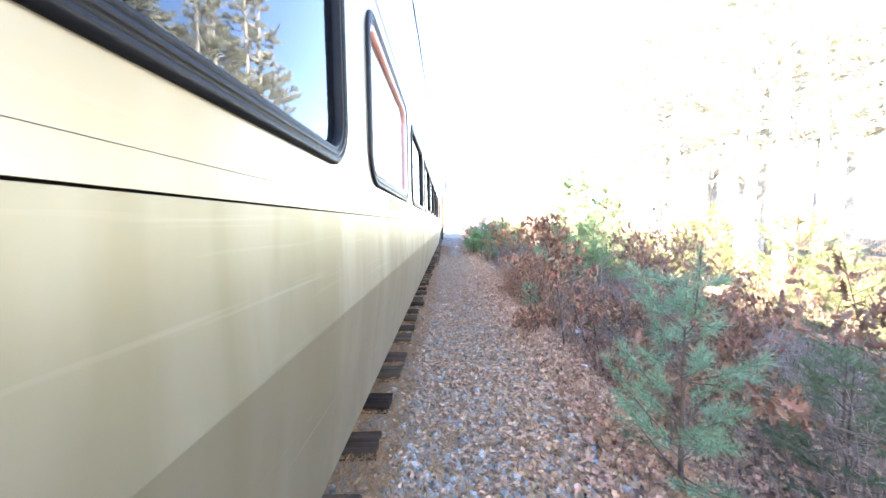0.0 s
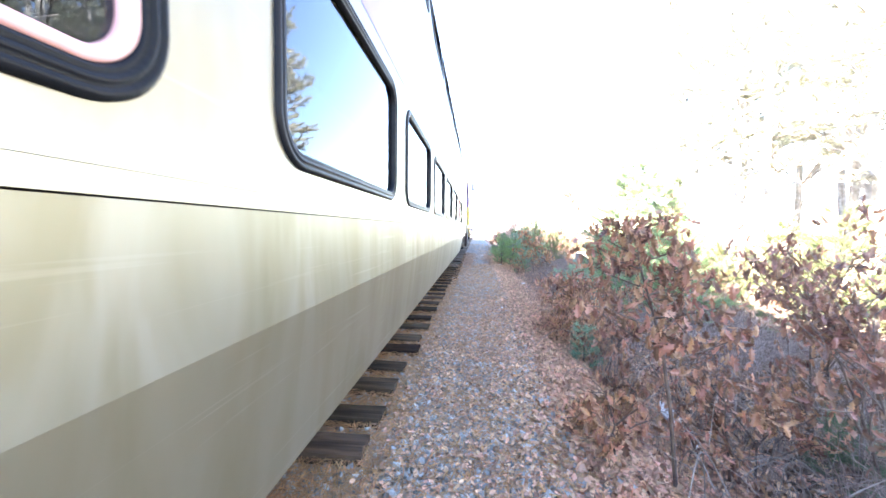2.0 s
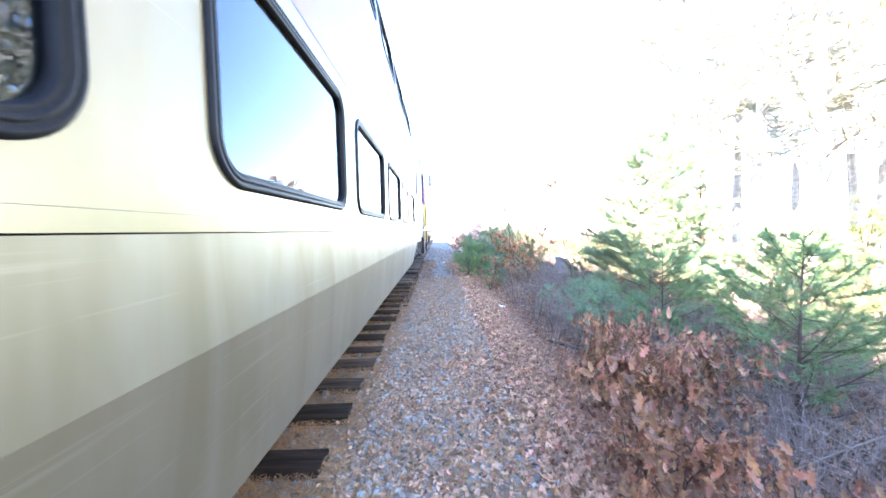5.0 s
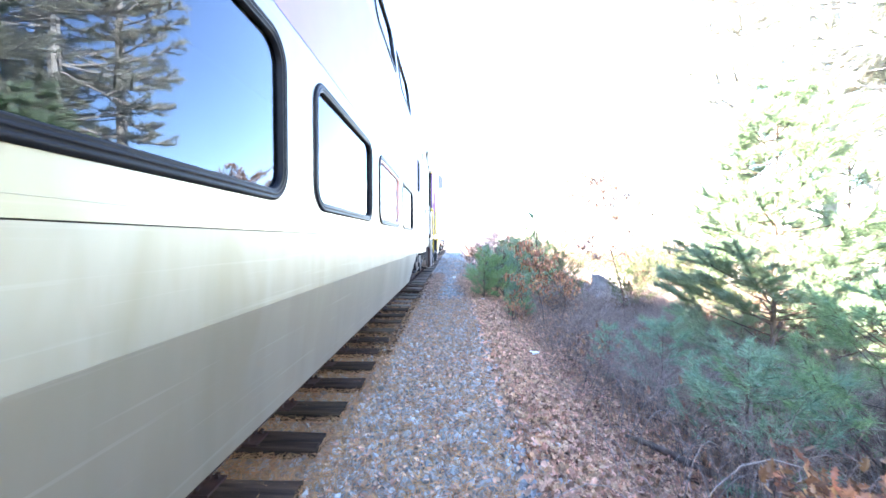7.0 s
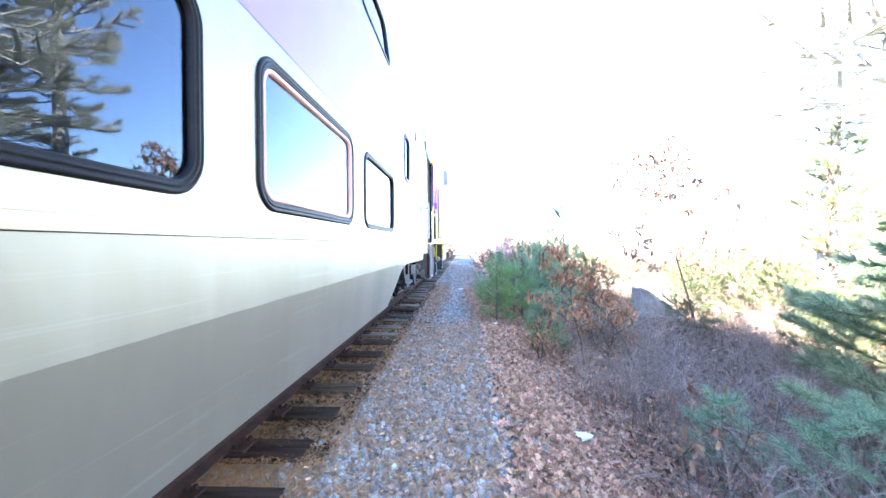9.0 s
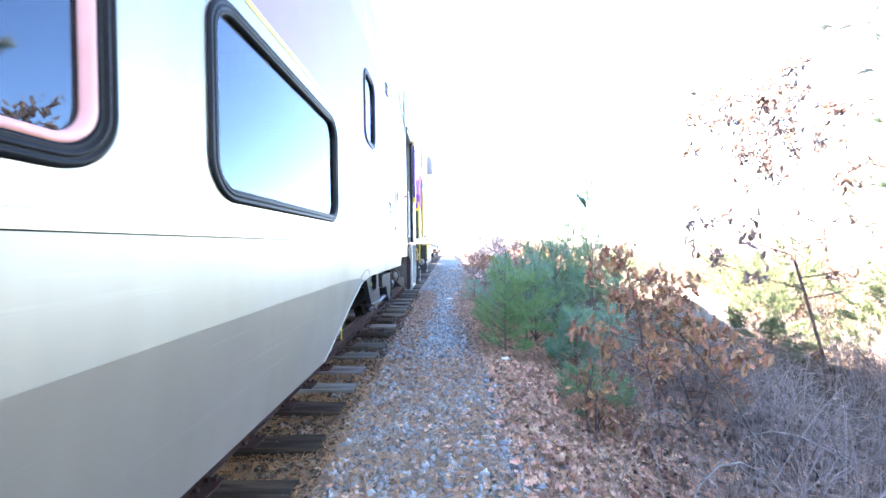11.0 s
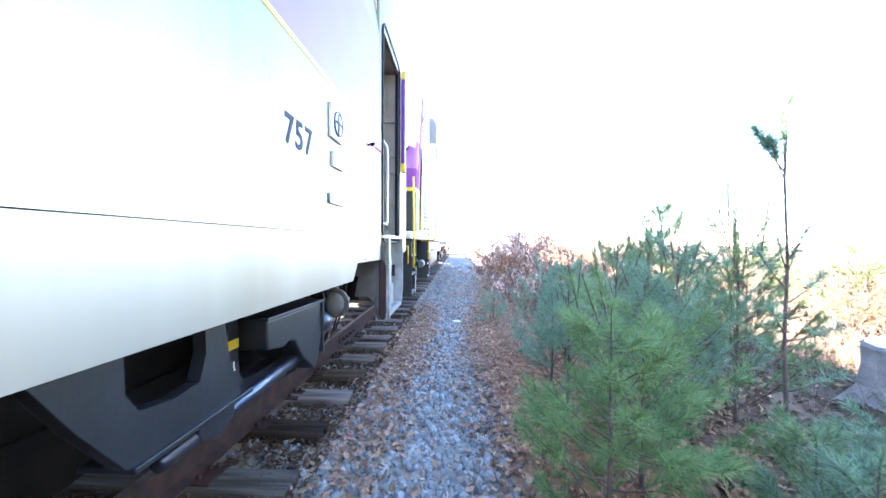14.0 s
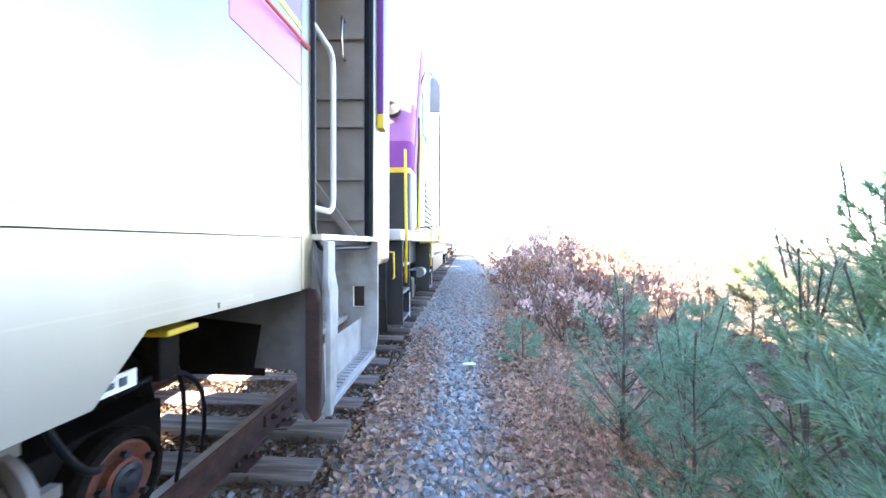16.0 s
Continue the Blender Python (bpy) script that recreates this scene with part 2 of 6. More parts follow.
# Darker copy of the far bush leaf, for bushes in the sun.
LEAFSCRUB = leafy("sun_copy_russet_leaf", (0.36, 0.235, 0.185), (0.28, 0.18, 0.14), 0.45, 0.35, 0.6)
REDGRASS = leafy("russet_dry_grass", (0.40, 0.28, 0.19), (0.28, 0.19, 0.13), 0.5, 0.3, 0.7)
STRAW = leafy("pine_straw", (0.50, 0.275, 0.13), (0.34, 0.18, 0.085), 0.45, 0.1, 0.7)
NEEDLE = leafy("pine_needle", (0.195, 0.325, 0.165), (0.265, 0.385, 0.175), 0.45, 0.4, 0.5)
NEEDLEBLUE = leafy("blue_green_needle", (0.215, 0.36, 0.25), (0.28, 0.41, 0.235), 0.45, 0.4, 0.5)
NEEDLEMID = leafy("mid_green_needle", (0.27, 0.365, 0.24), (0.33, 0.42, 0.25), 0.4, 0.4, 0.5)
# Darker needle copy for sunlit pines, so the sun doesn't burn them out.
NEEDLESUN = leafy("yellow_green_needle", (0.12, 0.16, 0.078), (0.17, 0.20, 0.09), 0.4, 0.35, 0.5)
BARK = material("grey_brown_bark", (0.17, 0.12, 0.092), 0.9, 0.0, (0.07, 0.05, 0.042), 14, 6, 0.8, bump=0.6, bump_scale=40)
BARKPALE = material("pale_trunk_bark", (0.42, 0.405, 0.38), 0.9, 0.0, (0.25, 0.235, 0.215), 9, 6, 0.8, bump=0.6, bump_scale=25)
TWIG = material("grey_twig", (0.31, 0.245, 0.215), 0.85, 0.0, (0.185, 0.14, 0.12), 6, per_island=0.5)
PALETWIG = material("pale_dead_branch", (0.32, 0.275, 0.24), 0.8, 0.0, (0.2, 0.165, 0.145), 9, 5, 0.6, bump=0.3)
BIRCH = material("white_bark_slab", (0.72, 0.70, 0.68), 0.7, 0.0, (0.45, 0.42, 0.40), 12, 5, 0.6, bump=0.3)
# Wood's needles paled: its bleaching by glare is put into the colour.
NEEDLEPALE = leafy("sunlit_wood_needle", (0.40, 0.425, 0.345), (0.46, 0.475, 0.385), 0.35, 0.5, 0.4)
NEEDLEBRIGHT = leafy("yellow_tinged_needle", (0.205, 0.345, 0.145), (0.29, 0.405, 0.16), 0.5, 0.4, 0.5)
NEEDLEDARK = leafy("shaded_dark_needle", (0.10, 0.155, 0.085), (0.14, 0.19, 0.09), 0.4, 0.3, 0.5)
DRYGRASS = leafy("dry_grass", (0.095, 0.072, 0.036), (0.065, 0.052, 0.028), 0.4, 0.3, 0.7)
LITTER = material("white_litter", (0.80, 0.79, 0.77), 0.5, 0.0, (0.66, 0.64, 0.6), 9)
CONCRETE = material("weathered_grey_stump", (0.36, 0.33, 0.30), 0.9, 0.0, (0.17, 0.15, 0.13), 6, 7, 0.8, bump=0.5, bump_scale=25)
LOUVRE = material("louvre_grey", (0.36, 0.36, 0.355), 0.5, 0.2)
DEFLECTOR = material("dull_grey_deflector", (0.27, 0.265, 0.25), 0.6, 0.0, (0.20, 0.20, 0.185), 6, 5, 0.5)
# Nose purples: glare and sunlight are put into these lighter colours.
NOSEPURPLE = material("glare_purple_paint", (0.25, 0.075, 0.25), 0.8, 0.0, (0.20, 0.06, 0.21), 4, 5, 0.5, spec=0.05)
NOSEPINK = material("glare_pink_paint", (0.42, 0.18, 0.36), 0.6, 0.0, (0.36, 0.15, 0.31), 4, 5, 0.5, spec=0.1)
# Opaque pane; the sky's reflection is put into its blue colour.
SHIELD = material("sky_tinted_windshield", (0.045, 0.105, 0.12), 0.3, 0.0, (0.04, 0.09, 0.105), 3, 4, 0.5, spec=0.2)
BROWNRAIL = material("brown_painted_rail", (0.17, 0.085, 0.06), 0.5, 0.0, (0.11, 0.06, 0.045), 9, 4, 0.5)


def glass(name, tint):
    m = bpy.data.materials.new(name)
    m.use_nodes = True
    b = m.node_tree.nodes["Principled BSDF"]
    b.inputs["Base Color"].default_value = (*tint, 1)
    b.inputs["Roughness"].default_value = 0.0
    b.inputs["IOR"].default_value = 1.6
    b.inputs["Specular Tint"].default_value = (0.62, 0.80, 1.0, 1)
    b.inputs["Transmission Weight"].default_value = 1.0
    return m


GLASS = glass("tinted_window_glass", (0.08, 0.09, 0.11))


# ---- mesh helpers ----
class Mesh:
    def __init__(self):
        self.v, self.f, self.m = [], [], []

    def add(self, verts, faces, mi=0):
        n = len(self.v)
        self.v += [tuple(p) for p in verts]
        self.f += [tuple(i + n for i in f) for f in faces]
        self.m += [mi] * len(faces)
        return self

    def box(self, lo, hi, mi=0):
        (a, b, c), (d, e, f) = lo, hi
        return self.add([(a, b, c), (d, b, c), (d, e, c), (a, e, c), (a, b, f), (d, b, f), (d, e, f), (a, e, f)],
                        [(3, 2, 1, 0), (4, 5, 6, 7), (0, 1, 5, 4), (1, 2, 6, 5), (2, 3, 7, 6), (3, 0, 4, 7)], mi)

    def prism(self, prof, axis, a, b, mi=0):
        """Extrudes a closed 2D outline from a to b along x ('x': outline in y, z), y (x, z) or z (x, y)."""
        put = {"x": lambda p, t: (t, p[0], p[1]), "y": lambda p, t: (p[0], t, p[1]), "z": lambda p, t: (p[0], p[1], t)}[axis]
        n = len(prof)
        faces = [(i, (i + 1) % n, n + (i + 1) % n, n + i) for i in range(n)]
        return self.add([put(p, a) for p in prof] + [put(p, b) for p in prof],
                        faces + [tuple(range(n))[::-1], tuple(range(n, 2 * n))], mi)

    def tube(self, pts, radii, sides=6, mi=0, cap=True):
        pts = [Vector(p) for p in pts]
        if not hasattr(radii, "__len__"):
            radii = [radii] * len(pts)
        verts, ring = [], sides
        up = None
        for i, p in enumerate(pts):
            d = (pts[min(i + 1, len(pts) - 1)] - pts[max(i - 1, 0)])
            d = d.normalized() if d.length > 1e-9 else Vector((0, 0, 1))
            if up is None:
                up = d.orthogonal().normalized()
            u = (up - d * up.dot(d))
            u = u.normalized() if u.length > 1e-6 else d.orthogonal().normalized()
            up, w = u, d.cross(u)
            verts += [p + (u * math.cos(k * math.tau / ring) + w * math.sin(k * math.tau / ring)) * radii[i] for k in range(ring)]
        faces = [(i * ring + k, i * ring + (k + 1) % ring, (i + 1) * ring + (k + 1) % ring, (i + 1) * ring + k)
                 for i in range(len(pts) - 1) for k in range(ring)]
        if cap:
            faces += [tuple(range(ring))[::-1], tuple(range((len(pts) - 1) * ring, len(pts) * ring))]
        return self.add(verts, faces, mi)

    def disc(self, c, axis, r, depth, n=24, mi=0):
        a = Vector(axis).normalized()
        return self.tube([Vector(c) - a * depth / 2, Vector(c) + a * depth / 2], r, n, mi)

    def lathe(self, c, axis, prof, n=24, mi=0):
        """prof: (distance along the axis, radius) pairs."""
        a = Vector(axis).normalized()
        pts = [Vector(c) + a * d for d, _ in prof]
        u = a.orthogonal().normalized()
        w = a.cross(u)
        verts = [p + (u * math.cos(k * math.tau / n) + w * math.sin(k * math.tau / n)) * r for p, (_, r) in zip(pts, prof) for k in range(n)]
        faces = [(i * n + k, i * n + (k + 1) % n, (i + 1) * n + (k + 1) % n, (i + 1) * n + k) for i in range(len(prof) - 1) for k in range(n)]
        faces += [tuple(range(n))[::-1], tuple(range((len(prof) - 1) * n, len(prof) * n))]
        return self.add(verts, faces, mi)


ORIGIN = {}


def link(name, data, mats, parent=None, label="", smooth=False, bevel=0.0, segments=2):
    """A mesh object out of a Mesh in world coordinates, hung under parent."""
    me = bpy.data.meshes.new(name)
    o = ORIGIN.get(parent.name, Vector()) if parent else Vector()
    if isinstance(data, Mesh):
        me.from_pydata([(x - o.x, y - o.y, z - o.z) for x, y, z in data.v], [], data.f)
        me.polygons.foreach_set("material_index", data.m)
    else:
        verts, faces = data
        me.from_pydata((np.asarray(verts) - np.array(o)).tolist(), [], faces if isinstance(faces, list) else faces.tolist())
    for m in (mats if isinstance(mats, (list, tuple)) else [mats]):
        me.materials.append(m)
    if smooth:
        me.polygons.foreach_set("use_smooth", [True] * len(me.polygons))
    me.update()
    ob = new(name, me)
    if parent:
        ob.parent = parent
        ORIGIN[ob.name] = o
    if label:
        ob["label"] = label
    if bevel:
        md = ob.modifiers.new("bevel", "BEVEL")
        md.width, md.segments, md.limit_method, md.angle_limit = bevel, segments, "ANGLE", radians(35)
    return ob


def thing(name, base, label, category, group="", kind=""):
    ob = new(name)
    ob.location = base
    ob.empty_display_size = 0.2
    ORIGIN[ob.name] = Vector(base)
    return tagged(ob, label, category, group, kind)


part = link


def smoothstep(a, b, t):
    t = min(1, max(0, (t - a) / (b - a)))
    return t * t * (3 - 2 * t)


def gz(x, y):
    """Height of the ground: a flat ballast shoulder that falls away to the scrub."""
    drop = 0.40 - 0.27 * smoothstep(14.8, 17.0, y)
    z = -0.07 - drop * smoothstep(0.95, 1.9, x) - 0.10 * smoothstep(2.0, 5.0, x)
    z -= 0.35 * smoothstep(-3.4, -5.0, x) * 1.0 if x < -3.4 else 0
    return z + 0.03 * noise.noise((x * 0.8, y * 0.8, 1.0)) * smoothstep(0.8, 1.8, abs(x)) + 0.012 * noise.noise((x * 3, y * 3, 4.0))


rng = np.random.default_rng(7)

# ---- ground ----
def axis_steps(stops):
    out = []
    for a, b, s in stops:
        out += list(np.arange(a, b, s))
    return out + [stops[-1][1]]


gx = axis_steps([(-400, -40, 60), (-40, -8, 4), (-8, -3, 0.5), (-3, 3.2, 0.12), (3.2, 9, 0.5), (9, 40, 4), (40, 400, 60)])
gy = axis_steps([(-300, -30, 60), (-30, -4, 3), (-4, 26, 0.25), (26, 60, 2), (60, 120, 10), (120, 900, 120)])
gm = Mesh()
nx = len(gx)
gm.v = [(x, y, gz(x, y)) for y in gy for x in gx]
for j in range(len(gy) - 1):
    for i in range(nx - 1):
        gm.f.append((j * nx + i, j * nx + i + 1, (j + 1) * nx + i + 1, (j + 1) * nx + i))
        xm = (gx[i] + gx[i + 1]) / 2
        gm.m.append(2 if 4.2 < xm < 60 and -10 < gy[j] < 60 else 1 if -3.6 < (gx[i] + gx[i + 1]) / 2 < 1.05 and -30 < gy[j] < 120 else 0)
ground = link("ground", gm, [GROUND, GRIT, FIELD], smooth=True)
tagged(ground, "brown leaf-strewn forest floor with a grey ballast shoulder", "ground", kind="structure")

# ---- track ----
TRACK_X, TIE_END = -1.98, -0.61
track = thing("railway_track", (TRACK_X, 8, 0), "rusty steel railway track on dark wooden ties", "railway track", kind="structure")


def rail(x, face):
    prof = [(-0.07, 0), (0.07, 0), (0.07, 0.012), (0.012, 0.035), (0.009, 0.135), (0.034, 0.148), (0.036, 0.178), (0.028, 0.185),
            (-0.028, 0.185), (-0.036, 0.178), (-0.034, 0.148), (-0.009, 0.135), (-0.012, 0.035), (-0.07, 0.012)]
    m = Mesh().prism([(x + a, z + 0.012) for a, z in prof], "y", -12, 70)
    m.m[7] = 1
    return part("rail", m, [RUST, RAILTOP], track)


RAIL_NEAR = TRACK_X + 0.757
rail(RAIL_NEAR, 1)
rail(TRACK_X - 0.757, -1)


def joint_bar(x, y):
    m = Mesh()
    m.box((x + 0.012, y - 0.33, 0.05), (x + 0.034, y + 0.33, 0.135))
    for dy in (-0.24, -0.08, 0.08, 0.24):
        m.disc((x + 0.045, y + dy, 0.095), (1, 0, 0), 0.024, 0.03, 6)
        m.disc((x + 0.062, y + dy, 0.095), (1, 0, 0), 0.012, 0.03, 6)
    return part("joint_bar", m, RUST, track, bevel=0.004, segments=1)


joint_bar(RAIL_NEAR, 21.15)
joint_bar(RAIL_NEAR, 9.2)


def coach_window_ys():
    return [15.34 - 1.774 * k for k in range(0, 11)]


# ---- coach ----
SIDE, END, DOOR0, DOOR1, PANEL_END = -0.45, 21.8, 19.91, 21.03, 19.79
WIN_W, WIN_Z0, WIN_Z1 = 1.37, 1.598, 2.295
BRK, BOT, FOLD, LOW = 3.55, 0.645, 1.168, 1.13
FAR = 2 * TRACK_X - SIDE
coach = thing("passenger_coach", (TRACK_X, 8.8, 0.19), "silver stainless steel bilevel passenger coach with purple band", "train car")


def wall_grid(y0, y1, z0, z1, holes, x_of, thick, mesh, mi=0):
    """A sheet of wall between y0..y1, z0..z1 that leaves out the holes, with edges of that thickness."""
    ys = sorted({y0, y1, *[h for q in holes for h in q[:2] if y0 < h < y1]})
    zs = sorted({z0, z1, *[h for q in holes for h in q[2:] if z0 < h < z1]})
    for a, b in zip(ys, ys[1:]):
        for c, d in zip(zs, zs[1:]):
            my, mz = (a + b) / 2, (c + d) / 2
            if any(q[0] < my < q[1] and q[2] < mz < q[3] for q in holes):
                continue
            mesh.add([(x_of(c), a, c), (x_of(c), b, c), (x_of(d), b, d), (x_of(d), a, d)], [(0, 1, 2, 3)], mi)
    for a, b, c, d in holes:
        if a < y0 or b > y1 or c < z0 or d > z1:
            continue
        q = [(a, c), (b, c), (b, d), (a, d)]
        for (p, r), (s, t) in zip(q, q[1:] + q[:1]):
            mesh.add([(x_of(r), p, r), (x_of(t), s, t), (x_of(t) - thick, s, t), (x_of(r) - thick, p, r)], [(0, 1, 2, 3)], mi)
    return mesh


def lean_x(z):
    return SIDE if z <= BRK else SIDE - (z - BRK) * 0.13


def window_loop(y0, y1, z0, z1, r, n=13):
    out = []
    for cy, cz, a0 in ((y1 - r, z1 - r, 0), (y0 + r, z1 - r, 90), (y0 + r, z0 + r, 180), (y1 - r, z0 + r, 270)):
        out += [(cy + r * math.cos(radians(a0 + 90 * k / (n - 1))), cz + r * math.sin(radians(a0 + 90 * k / (n - 1)))) for k in range(n)]
    return out


def ring(mesh, rect, r, prof, xo, mi=0):
    """A ribbed frame round a rounded window: prof holds (inset, proud) pairs."""
    y0, y1, z0, z1 = rect
    loops = []
    for inset, proud in prof:
        lp = window_loop(y0 + inset, y1 - inset, z0 + inset, z1 - inset, max(0.02, r - inset))
        loops.append([(xo(z) + proud, y, z) for y, z in lp])
    n = len(loops[0])
    verts = [p for lp in loops for p in lp]
    faces = [(i * n + k, (i + 1) * n + k, (i + 1) * n + (k + 1) % n, i * n + (k + 1) % n) for i in range(len(prof) - 1) for k in range(n)]
    mesh.add(verts, faces, mi)


GASKET = [(0.0, -0.002), (0.0, 0.006), (0.006, 0.012), (0.016, 0.014), (0.020, 0.007), (0.025, 0.013), (0.034, 0.014),
          (0.038, 0.005), (0.043, 0.010), (0.050, 0.007), (0.053, -0.012), (0.053, -0.02)]
INNER = [(0.052, 0.002), (0.055, 0.008), (0.074, 0.004), (0.077, -0.016)]
holes = []
SMALL = (16.28, 16.80, 2.46, 3.20)
rects = [(y - WIN_W - 0.014, y + 0.05, WIN_Z0, WIN_Z1 + 0.04) for y in coach_window_ys()]
uppers = [(y - WIN_W, y, 3.70, 4.33) for y in coach_window_ys()]


def inset(q, d):
    return (q[0] + d, q[1] - d, q[2] + d, q[3] - d)


body = Mesh()
flat = lambda z: SIDE
SEAM = 1.469
wall_grid(-4.1, PANEL_END, SEAM + 0.0019, BRK, [inset(q, 0.042) for q in rects + [SMALL]], flat, 0.03, body)
wall_grid(-4.1, PANEL_END, BRK, 4.42, [inset(q, 0.042) for q in uppers], lean_x, 0.03, body)
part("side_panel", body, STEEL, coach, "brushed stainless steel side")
low = Mesh()
low.prism([(-4.1, FOLD), (15.5, FOLD), (15.85, 1.155), (16.06, 1.142), (16.2, 1.10), (16.45, LOW - 0.002), (18.84, LOW - 0.025), (18.97, 1.238), (PANEL_END, 1.225), (PANEL_END, SEAM - 0.0019), (-4.1, SEAM - 0.0019)], "x", SIDE - 0.03, SIDE)
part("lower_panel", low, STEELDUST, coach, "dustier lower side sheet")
part("seam_backing", Mesh().box((SIDE - 0.05, -4.1, SEAM - 0.03), (SIDE - 0.035, PANEL_END, SEAM + 0.03)), DARKIN, coach)
for z, r in ((1.513, 0.001),):
    part("bead", Mesh().tube([(SIDE, -4.1, z), (SIDE, PANEL_END - 0.02, z)], r, 6), STEEL, coach)
# folded skirt with its cut-out before the bogie
sk = Mesh()
XB = -0.512
outline = [(-4.1, FOLD), (-4.1, BOT), (15.22, BOT), (15.34, 0.70), (15.62, 0.84), (15.88, 0.98), (16.08, 1.075), (16.2, 1.10), (16.06, 1.142), (15.85, 1.155), (15.5, FOLD)]
skx = lambda z: XB + (SIDE - XB) * (z - BOT) / (FOLD - BOT)
sk.add([(skx(z), y, z) for y, z in outline] + [(skx(z) - 0.02, y, z) for y, z in outline],
       [tuple(range(11)), tuple(range(11, 22))[::-1]] + [(i, i + 11, (i + 1) % 11 + 11, (i + 1) % 11) for i in range(11)])
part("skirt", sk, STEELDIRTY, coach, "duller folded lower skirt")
edge = Mesh().tube([(skx(z) + 0.002, y, z) for y, z in outline[2:8]], 0.004, 5)
part("skirt_edge", edge, STEELDIRTY, coach)
seam = Mesh().tube([(SIDE + 0.0006, y, z) for y, z in ((16.06, 1.142), (16.11, 1.16), (16.21, 1.195), (16.28, 1.203), (16.39, 1.197), (16.41, 1.19), (16.42, 1.175), (16.422, 1.145))], 0.0022, 5)
part("cover_seam", seam, UNDER, coach)
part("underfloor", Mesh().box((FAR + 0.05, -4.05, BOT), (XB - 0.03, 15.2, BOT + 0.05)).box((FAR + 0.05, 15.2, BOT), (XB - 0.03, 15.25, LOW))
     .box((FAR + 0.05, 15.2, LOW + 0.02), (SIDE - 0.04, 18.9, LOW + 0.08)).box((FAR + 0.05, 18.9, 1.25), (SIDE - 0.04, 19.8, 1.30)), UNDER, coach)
# roof, far side and ends
rp = [(lean_x(4.42), 4.42), (-0.64, 4.58), (-0.85, 4.76), (-1.2, 4.87), (-1.98, 4.92)]
rp = rp + [(2 * TRACK_X - x, z) for x, z in rp[-2::-1]]
roof = Mesh()
roof.prism(rp + [(x, z - 0.05) for x, z in rp[::-1]], "y", -4.1, END)
part("roof", roof, ROOF, coach, smooth=False)
part("far_side", Mesh().box((FAR, -4.1, FOLD), (FAR + 0.05, END, 4.4)).box((FAR + 0.03, -4.1, BOT), (FAR + 0.06, 15.2, FOLD)), STEEL, coach)
part("rear_end", Mesh().box((FAR + 0.06, -4.1, BOT), (SIDE - 0.04, -4.04, 4.40)), STEEL, coach, "plain rear end wall")
# Near-black sheets fill the coach; the inside's gloom is put into their colour.
part("dark_inner_fill", Mesh().box((FAR + 0.06, -4.0, 0.8), (-1.75, 19.6, 0.85)).box((-1.78, -4.0, 0.85), (-1.72, 19.6, 4.3))
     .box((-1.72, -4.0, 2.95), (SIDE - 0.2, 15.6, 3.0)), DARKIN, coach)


def coach_window(rect, xo, red=False):
    g = Mesh()
    ring(g, rect, 0.15, GASKET, xo)
    gasket = part("window_gasket", g, RUBBER, coach, "ribbed black rubber gasket", smooth=True)
    if red:
        g2 = Mesh()
        ring(g2, rect, 0.15, INNER, xo)
        part("pull_strip", g2, PINKRUBBER, gasket, "faded red pull strip", smooth=True)
    y0, y1, z0, z1 = inset(rect, 0.046)
    p = Mesh()
    a, b = xo(z0) - 0.014, xo(z1) - 0.014
    p.add([(a, y0, z0), (a, y1, z0), (b, y1, z1), (b, y0, z1), (a - 0.006, y0, z0), (a - 0.006, y1, z0), (b - 0.006, y1, z1), (b - 0.006, y0, z1)],
          [(0, 1, 2, 3), (7, 6, 5, 4), (0, 4, 5, 1), (1, 5, 6, 2), (2, 6, 7, 3), (3, 7, 4, 0)])
    part("window_pane", p, GLASS, gasket, "tinted window glass")


for k, q in enumerate(rects):
    coach_window(q, flat, red=k in (1, 7))
for q in uppers:
    coach_window(q, lean_x)
coach_window(SMALL, flat)
# colour band
band = Mesh()
wall_grid(-4.1, PANEL_END, 2.44, 3.50, [SMALL], lambda z: SIDE + 0.002, 0.002, band)
bd = part("colour_band", band, PURPLEFILM, coach, "purple painted band")
part("yellow_stripe", Mesh().box((SIDE, 14.2, 2.41), (SIDE + 0.0025, PANEL_END, 2.439)), YELLOW, bd, "thin yellow stripe")
mg = Mesh().prism([(19.28, 2.16), (19.785, 2.16), (19.785, 2.36), (19.28, 2.33)], "x", SIDE, SIDE + 0.0025)
part("magenta_panel", mg, MAGENTA, coach, "magenta film panel beside the door")
part("red_stripe", Mesh().prism([(19.28, 2.335), (19.86, 2.365), (19.86, 2.385), (19.28, 2.35)], "x", SIDE, SIDE + 0.004), REDPAINT, coach)

# end bay with the open door
endm = Mesh()
endm.box((SIDE - 0.035, PANEL_END + 0.008, 1.225), (SIDE + 0.004, DOOR0, 4.42))
endm.box((SIDE - 0.035, DOOR0, 3.72), (SIDE + 0.004, DOOR1 + 0.24, 4.42))
part("door_post", endm, STEEL, coach, bevel=0.01)
part("corner_post", Mesh().box((SIDE - 0.4, 21.44, 1.25), (SIDE, END, 4.42)), STEEL, coach, bevel=0.05, segments=4)
part("end_wall", Mesh().box((FAR, END - 0.06, 1.25), (SIDE - 0.4, END - 0.01, 4.42)), STEEL, coach)
part("end_diaphragm", Mesh().box((TRACK_X - 0.6, END, 1.3), (TRACK_X - 0.45, END + 0.35, 3.7)).box((TRACK_X + 0.45, END, 1.3), (TRACK_X + 0.6, END + 0.35, 3.7))
     .box((TRACK_X - 0.6, END, 3.6), (TRACK_X + 0.6, END + 0.35, 3.75)), RUBBER, coach, bevel=0.03)
